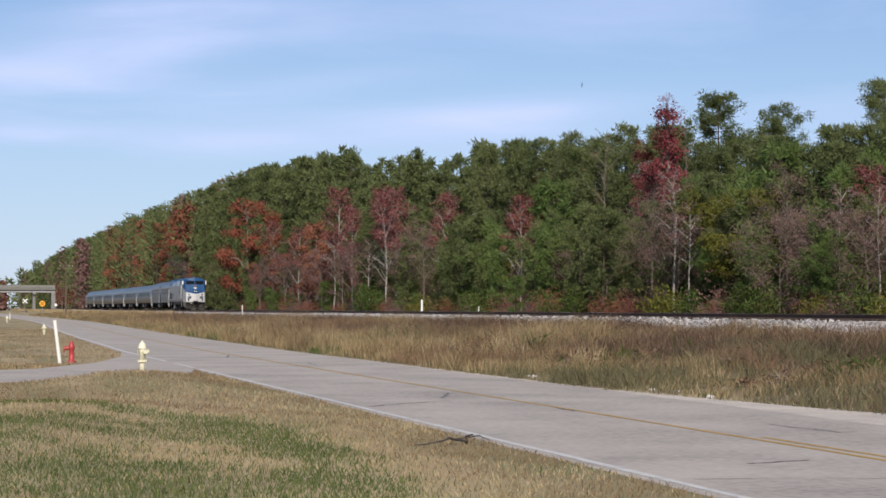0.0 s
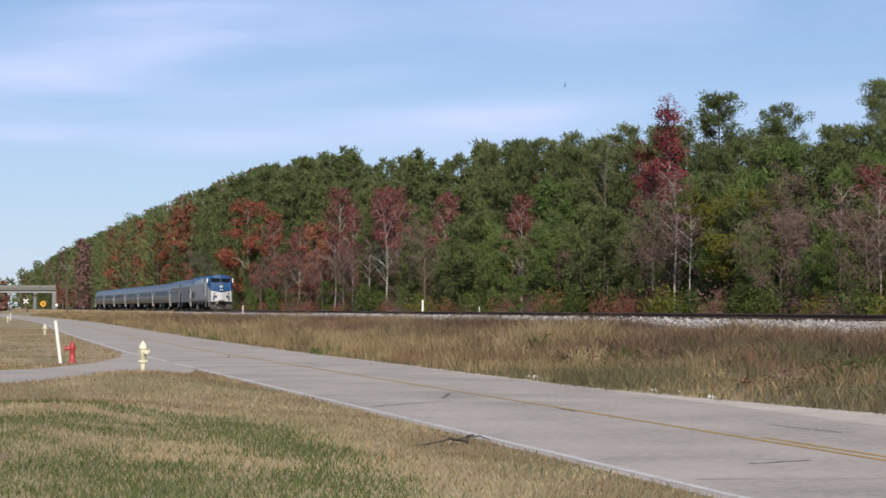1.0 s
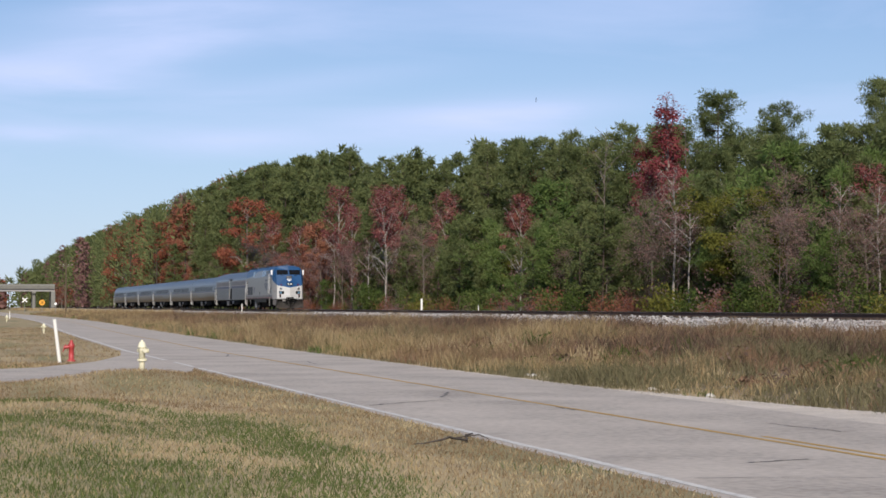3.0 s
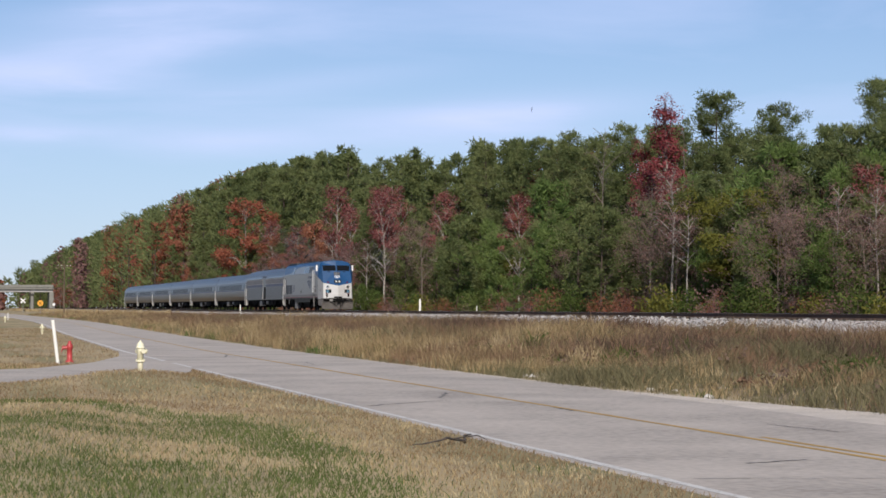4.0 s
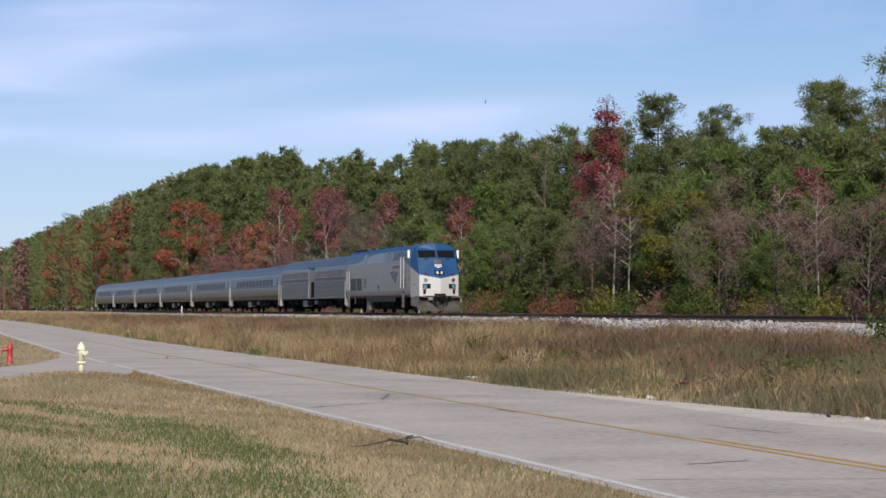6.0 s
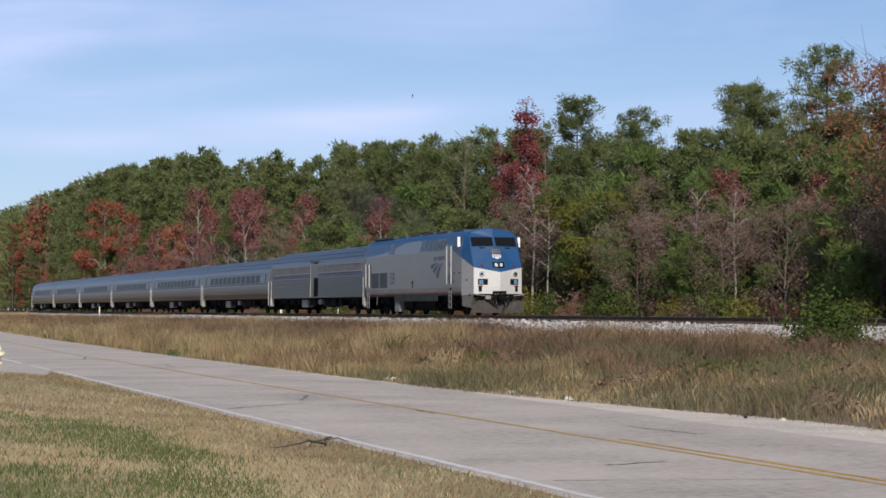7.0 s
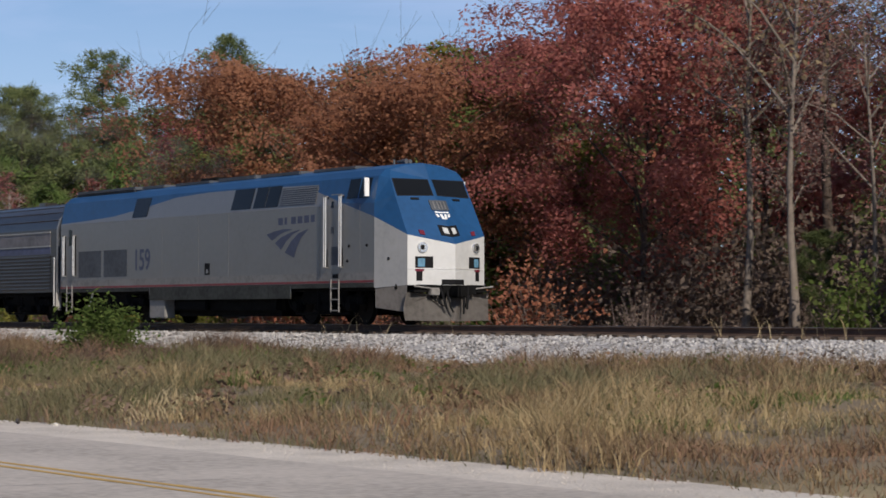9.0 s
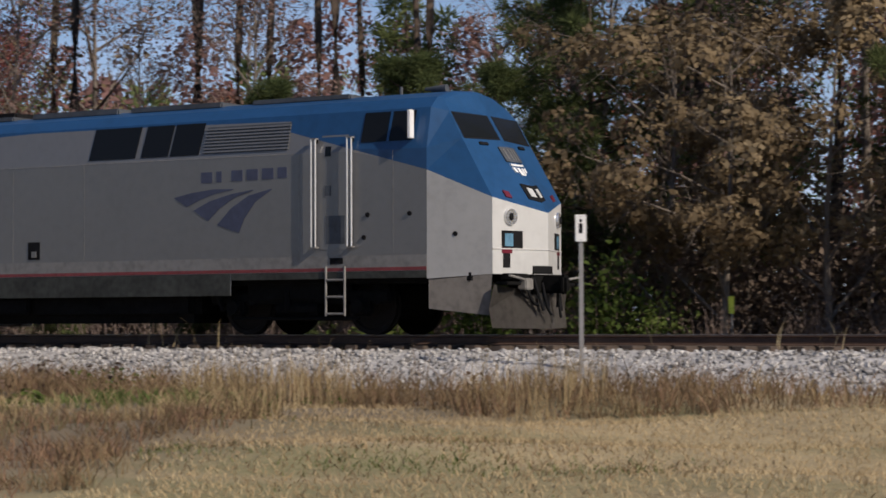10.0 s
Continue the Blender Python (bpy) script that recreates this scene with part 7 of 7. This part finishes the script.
        ob.location = (x, y, max(ground_at(x, y), ZROAD - 0.012 if y < 15.2 else -9) + s * 0.25)
        ob.rotation_euler.z = r.uniform(0, 6)
        tagged(ob, "pale broken rock at the road's edge", "rock", "rocks along the road")
    # torn tyre strip and a rotten log on the shoulder, a fallen branch on the lawn
    bm = bmesh.new()
    pts = [(-33.6 + 0.22 * k, 15.55 - 0.13 * k + 0.05 * math.sin(k), max(ground_at(-33, 15.1), ZROAD - 0.012) + 0.02 + 0.015 * math.sin(k * 1.7)) for k in range(9)]
    v, f = tube(pts, [0.012, 0.02, 0.018, 0.024, 0.02, 0.026, 0.03, 0.028, 0.012], 7)
    tagged(new("rotten_log", quick_mesh("rotten_log", v, f, M_ROT)), "dark rotten branch lying on the shoulder", "branch")
    pts = [(-27.0 + 0.14 * k, 6.55 - 0.012 * k * k + 0.05 * math.sin(2.1 * k), ground_at(-27, 6.4) + 0.07 + 0.03 * math.sin(k * 1.3)) for k in range(10)]
    v, f = tube(pts, [0.006, 0.010, 0.012, 0.015, 0.018, 0.018, 0.016, 0.012, 0.009, 0.005], 6)
    v2, f2 = tube([pts[5], (pts[5][0] + 0.3, pts[5][1] + 0.25, pts[5][2] + 0.06), (pts[5][0] + 0.6, pts[5][1] + 0.3, pts[5][2] + 0.02)], [0.010, 0.007, 0.003], 5)
    tagged(new("fallen_branch", quick_mesh("fallen_branch", *joined([(v, f), (v2, f2)]), M_ROT)), "dead fallen branch on the lawn by the road", "branch")
    # the bush before the ballast
    GROVE["bank_bush"] = (bush(51, 1.5, 1.45, 2200, 0.085, F_SHRUB, "leafy green bush on the bank beside the ballast", "bush", "bushes on the bank", 16), False)
    plant("bank_bush", -56.8, 28.6, 0.95, 0.3, wide=1.15)
    plant("bank_bush", -57.9, 29.3, 0.62, 1.9)
    plant("bank_bush", -55.6, 28.3, 0.5, 4.0)


def build_far_road():
    # road signs far down the road
    t = group_of("warning_sign", "round amber railway warning sign with a black cross on a post", "road sign", at=(-440, 19.8, ground_at(-440, 19.8)))
    part("post", rod((0, 0, -0.2), (0, 0, 2.2), 0.04), M_STEEL, t)
    face = part("sign_face", rod((0.05, 0, 2.45), (0.09, 0, 2.45), 0.58, sides=28), M_SIGN_YELLOW, t, "amber disc")
    for a in (45, -45):
        b = part("cross_bar", box(0.0, 0.008, -0.42, 0.42, -0.05, 0.05), M_BLACK, face)
        b.matrix_basis = Matrix.Translation((0.092, 0, 2.45)) @ Matrix.Rotation(radians(a), 4, "X")
    t = group_of("crossbuck", "white crossed boards of a level-crossing sign", "road sign", at=(-520, 19.4, ground_at(-520, 19.4)))
    part("post", rod((0, 0, -0.2), (0, 0, 3.2), 0.05), M_STEEL, t)
    for a in (42, -42):
        b = part("board", box(0.06, 0.09, -0.75, 0.75, -0.13, 0.13, 0.005), M_SIGN_WHITE, t)
        b.matrix_basis = Matrix.Translation((0.03 if a > 0 else 0.07, 0, 3.1)) @ Matrix.Rotation(radians(a), 4, "X")
    t = group_of("reflector_post", "small white round reflector on a short post", "road sign", at=(-400, 20.4, ground_at(-400, 20.4)))
    part("post", rod((0, 0, -0.2), (0, 0, 1.9), 0.03), M_STEEL, t)
    part("disc", rod((0.03, 0, 2.05), (0.06, 0, 2.05), 0.25, sides=20), M_SIGN_WHITE, t)
    # utility pole
    t = group_of("utility_pole", "dark wooden utility pole with one crossarm", "utility pole", at=(-430, 23.9, ground_at(-430, 23.9)))
    part("pole", rod((0, 0, -0.5), (0, 0, 9.9), 0.16, 0.11, 10), M_POLE, t)
    part("crossarm", box(-0.06, 0.06, -1.3, 1.3, 9.3, 9.42, 0.01), M_POLE, t)
    for y in (-1.2, -0.5, 0.5, 1.2):
        part("insulator", lathe([(0.03, 0), (0.06, 0.03), (0.04, 0.08), (0.06, 0.11), (0.02, 0.15)], 10, at=(0, y, 9.42)), M_PVC, t)
    part("brace", rod((0.05, -0.7, 9.35), (0.05, 0, 8.8), 0.02), M_STEEL, t)
    part("brace", rod((0.05, 0.7, 9.35), (0.05, 0, 8.8), 0.02), M_STEEL, t)
    # road bridge
    t = group_of("road_bridge", "pale concrete road bridge crossing over the road", "bridge", at=(-720, 0, 0.2))
    part("deck", box(-6, 6, -160, 36.2, 5.6, 6.2, 0.05), M_CONCRETE, t, "concrete deck")
    for s in (-6, 6):
        part("parapet", box(s - 0.2, s + 0.2, -160, 36.2, 6.2, 7.1, 0.05), M_CONCRETE, t, "concrete parapet")
    for k in range(5):
        part("girder", box(-5 + 2.5 * k - 0.25, -5 + 2.5 * k + 0.25, -160, 36.2, 4.75, 5.6, 0.03), M_STEEL, t, "greenish grey girder")
    for y in (29.6, -9, -45):
        part("pier_cap", box(-6, 6, y - 0.6, y + 0.6, 4.1, 4.75, 0.05), M_CONCRETE, t, "pier cap")
        for x in (-4.5, 0, 4.5):
            part("pier", rod((x, y, -1.8), (x, y, 4.15), 0.55, sides=16), M_CONCRETE, t, "round concrete pier")
    part("abutment", box(-6, 6, 35.0, 36.3, -1.5, 4.8, 0.1), M_CONCRETE, t, "concrete abutment")


build_roadside()
build_far_road()

# ---- exhaust and a bird ----


def smoke_material():
    m = bpy.data.materials.new("diesel_exhaust")
    m.use_nodes = True
    nt = m.node_tree
    nt.nodes.remove(nt.nodes["Principled BSDF"])
    N, L = nt.nodes.new, nt.links.new
    t, d, mx, nz, co, mr = N("ShaderNodeBsdfTransparent"), N("ShaderNodeBsdfDiffuse"), N("ShaderNodeMixShader"), N("ShaderNodeTexNoise"), N("ShaderNodeTexCoord"), N("ShaderNodeMapRange")
    d.inputs[0].default_value = (0.07, 0.065, 0.065, 1)
    nz.inputs["Scale"].default_value, nz.inputs["Detail"].default_value = 0.9, 4
    mr.inputs["From Min"].default_value, mr.inputs["From Max"].default_value = 0.44, 0.80
    mr.inputs["To Min"].default_value, mr.inputs["To Max"].default_value = 0.0, 0.31
    L(co.outputs["Object"], nz.inputs[0]), L(nz.outputs[0], mr.inputs[0]), L(mr.outputs[0], mx.inputs[0])
    L(t.outputs[0], mx.inputs[1]), L(d.outputs[0], mx.inputs[2]), L(mx.outputs[0], nt.nodes["Material Output"].inputs[0])
    return m


M_SMOKE = smoke_material()
PUFFS = []
_r = random.Random(3)
for _k in range(5):
    _bm = bmesh.new()
    bmesh.ops.create_icosphere(_bm, subdivisions=3, radius=1.0)
    for _v in _bm.verts:
        _v.co *= 1 + 0.42 * noise.noise(_v.co * 1.7 + Vector((_k * 3.1, 0, 0)))
    _s = 0.75 + 0.33 * _k
    bmesh.ops.scale(_bm, vec=(_s * 1.8, _s, _s * 0.85), verts=_bm.verts)
    _p = part("smoke_puff", _bm, M_SMOKE, smooth=True)
    _p.visible_shadow = False
    tagged(_p, "thin dark diesel exhaust drifting over the train", "smoke", "puffs of exhaust")
    PUFFS.append((_p, 12.6 + 4.3 * _k, 5.0 + 0.50 * _k + _r.uniform(-0.3, 0.3), _r.uniform(-0.4, 0.4) + 0.08 * _k))

BIRD = group_of("bird", "small dark bird gliding far off in the sky", "bird")
part("body", lathe([(0.005, -0.11), (0.028, -0.05), (0.032, 0.02), (0.02, 0.07), (0.004, 0.11)], 8), M_BLACK, BIRD)
for _s in (-1, 1):
    _w = polys([(0, _s * 0.02, -0.04), (0.02, _s * 0.16, -0.03), (0.05, _s * 0.30, -0.06), (0.02, _s * 0.16, 0.05), (0, _s * 0.02, 0.05)], [(0, 1, 2, 3, 4)])
    bmesh.ops.solidify(_w, geom=_w.faces[:], thickness=0.01)
    part("wing", _w, M_BLACK, BIRD)


def motions():
    def run(thing, back):
        walk(thing, [(t, pose(x - back, YT, ZR)) for t, x in TRAIN_ROWS])
    run(LOCO, 0)
    run(BAG, 20.50)
    for k, car in enumerate(COACHES):
        run(car, 46.45 + 26.0 * k)
    for puff, back, up, side in PUFFS:
        walk(puff, [(t, pose(x - back, YT + side, ZR + up)) for t, x in TRAIN_ROWS])
    walk(BIRD, [(0, pose(-209.7, 62.7, 22.4, 80, 0, -60)), (1, pose(-210.2, 61.0, 22.4, 80, 0, -60)), (2.5, pose(-211.0, 58.7, 21.4, 80, 0, -60)), (4.5, pose(-211.3, 58.1, 19.8, 80, 0, -60)),
                (6.5, pose(-210.7, 59.6, 21.3, 80, 0, -60)), (7.5, pose(-210.5, 60.0, 21.8, 80, 0, -60)), (8, pose(-210.5, 60.1, 22.1, 80, 0, -60)), (10, pose(-210.5, 60.6, 23.0, 80, 0, -60))])


motions()
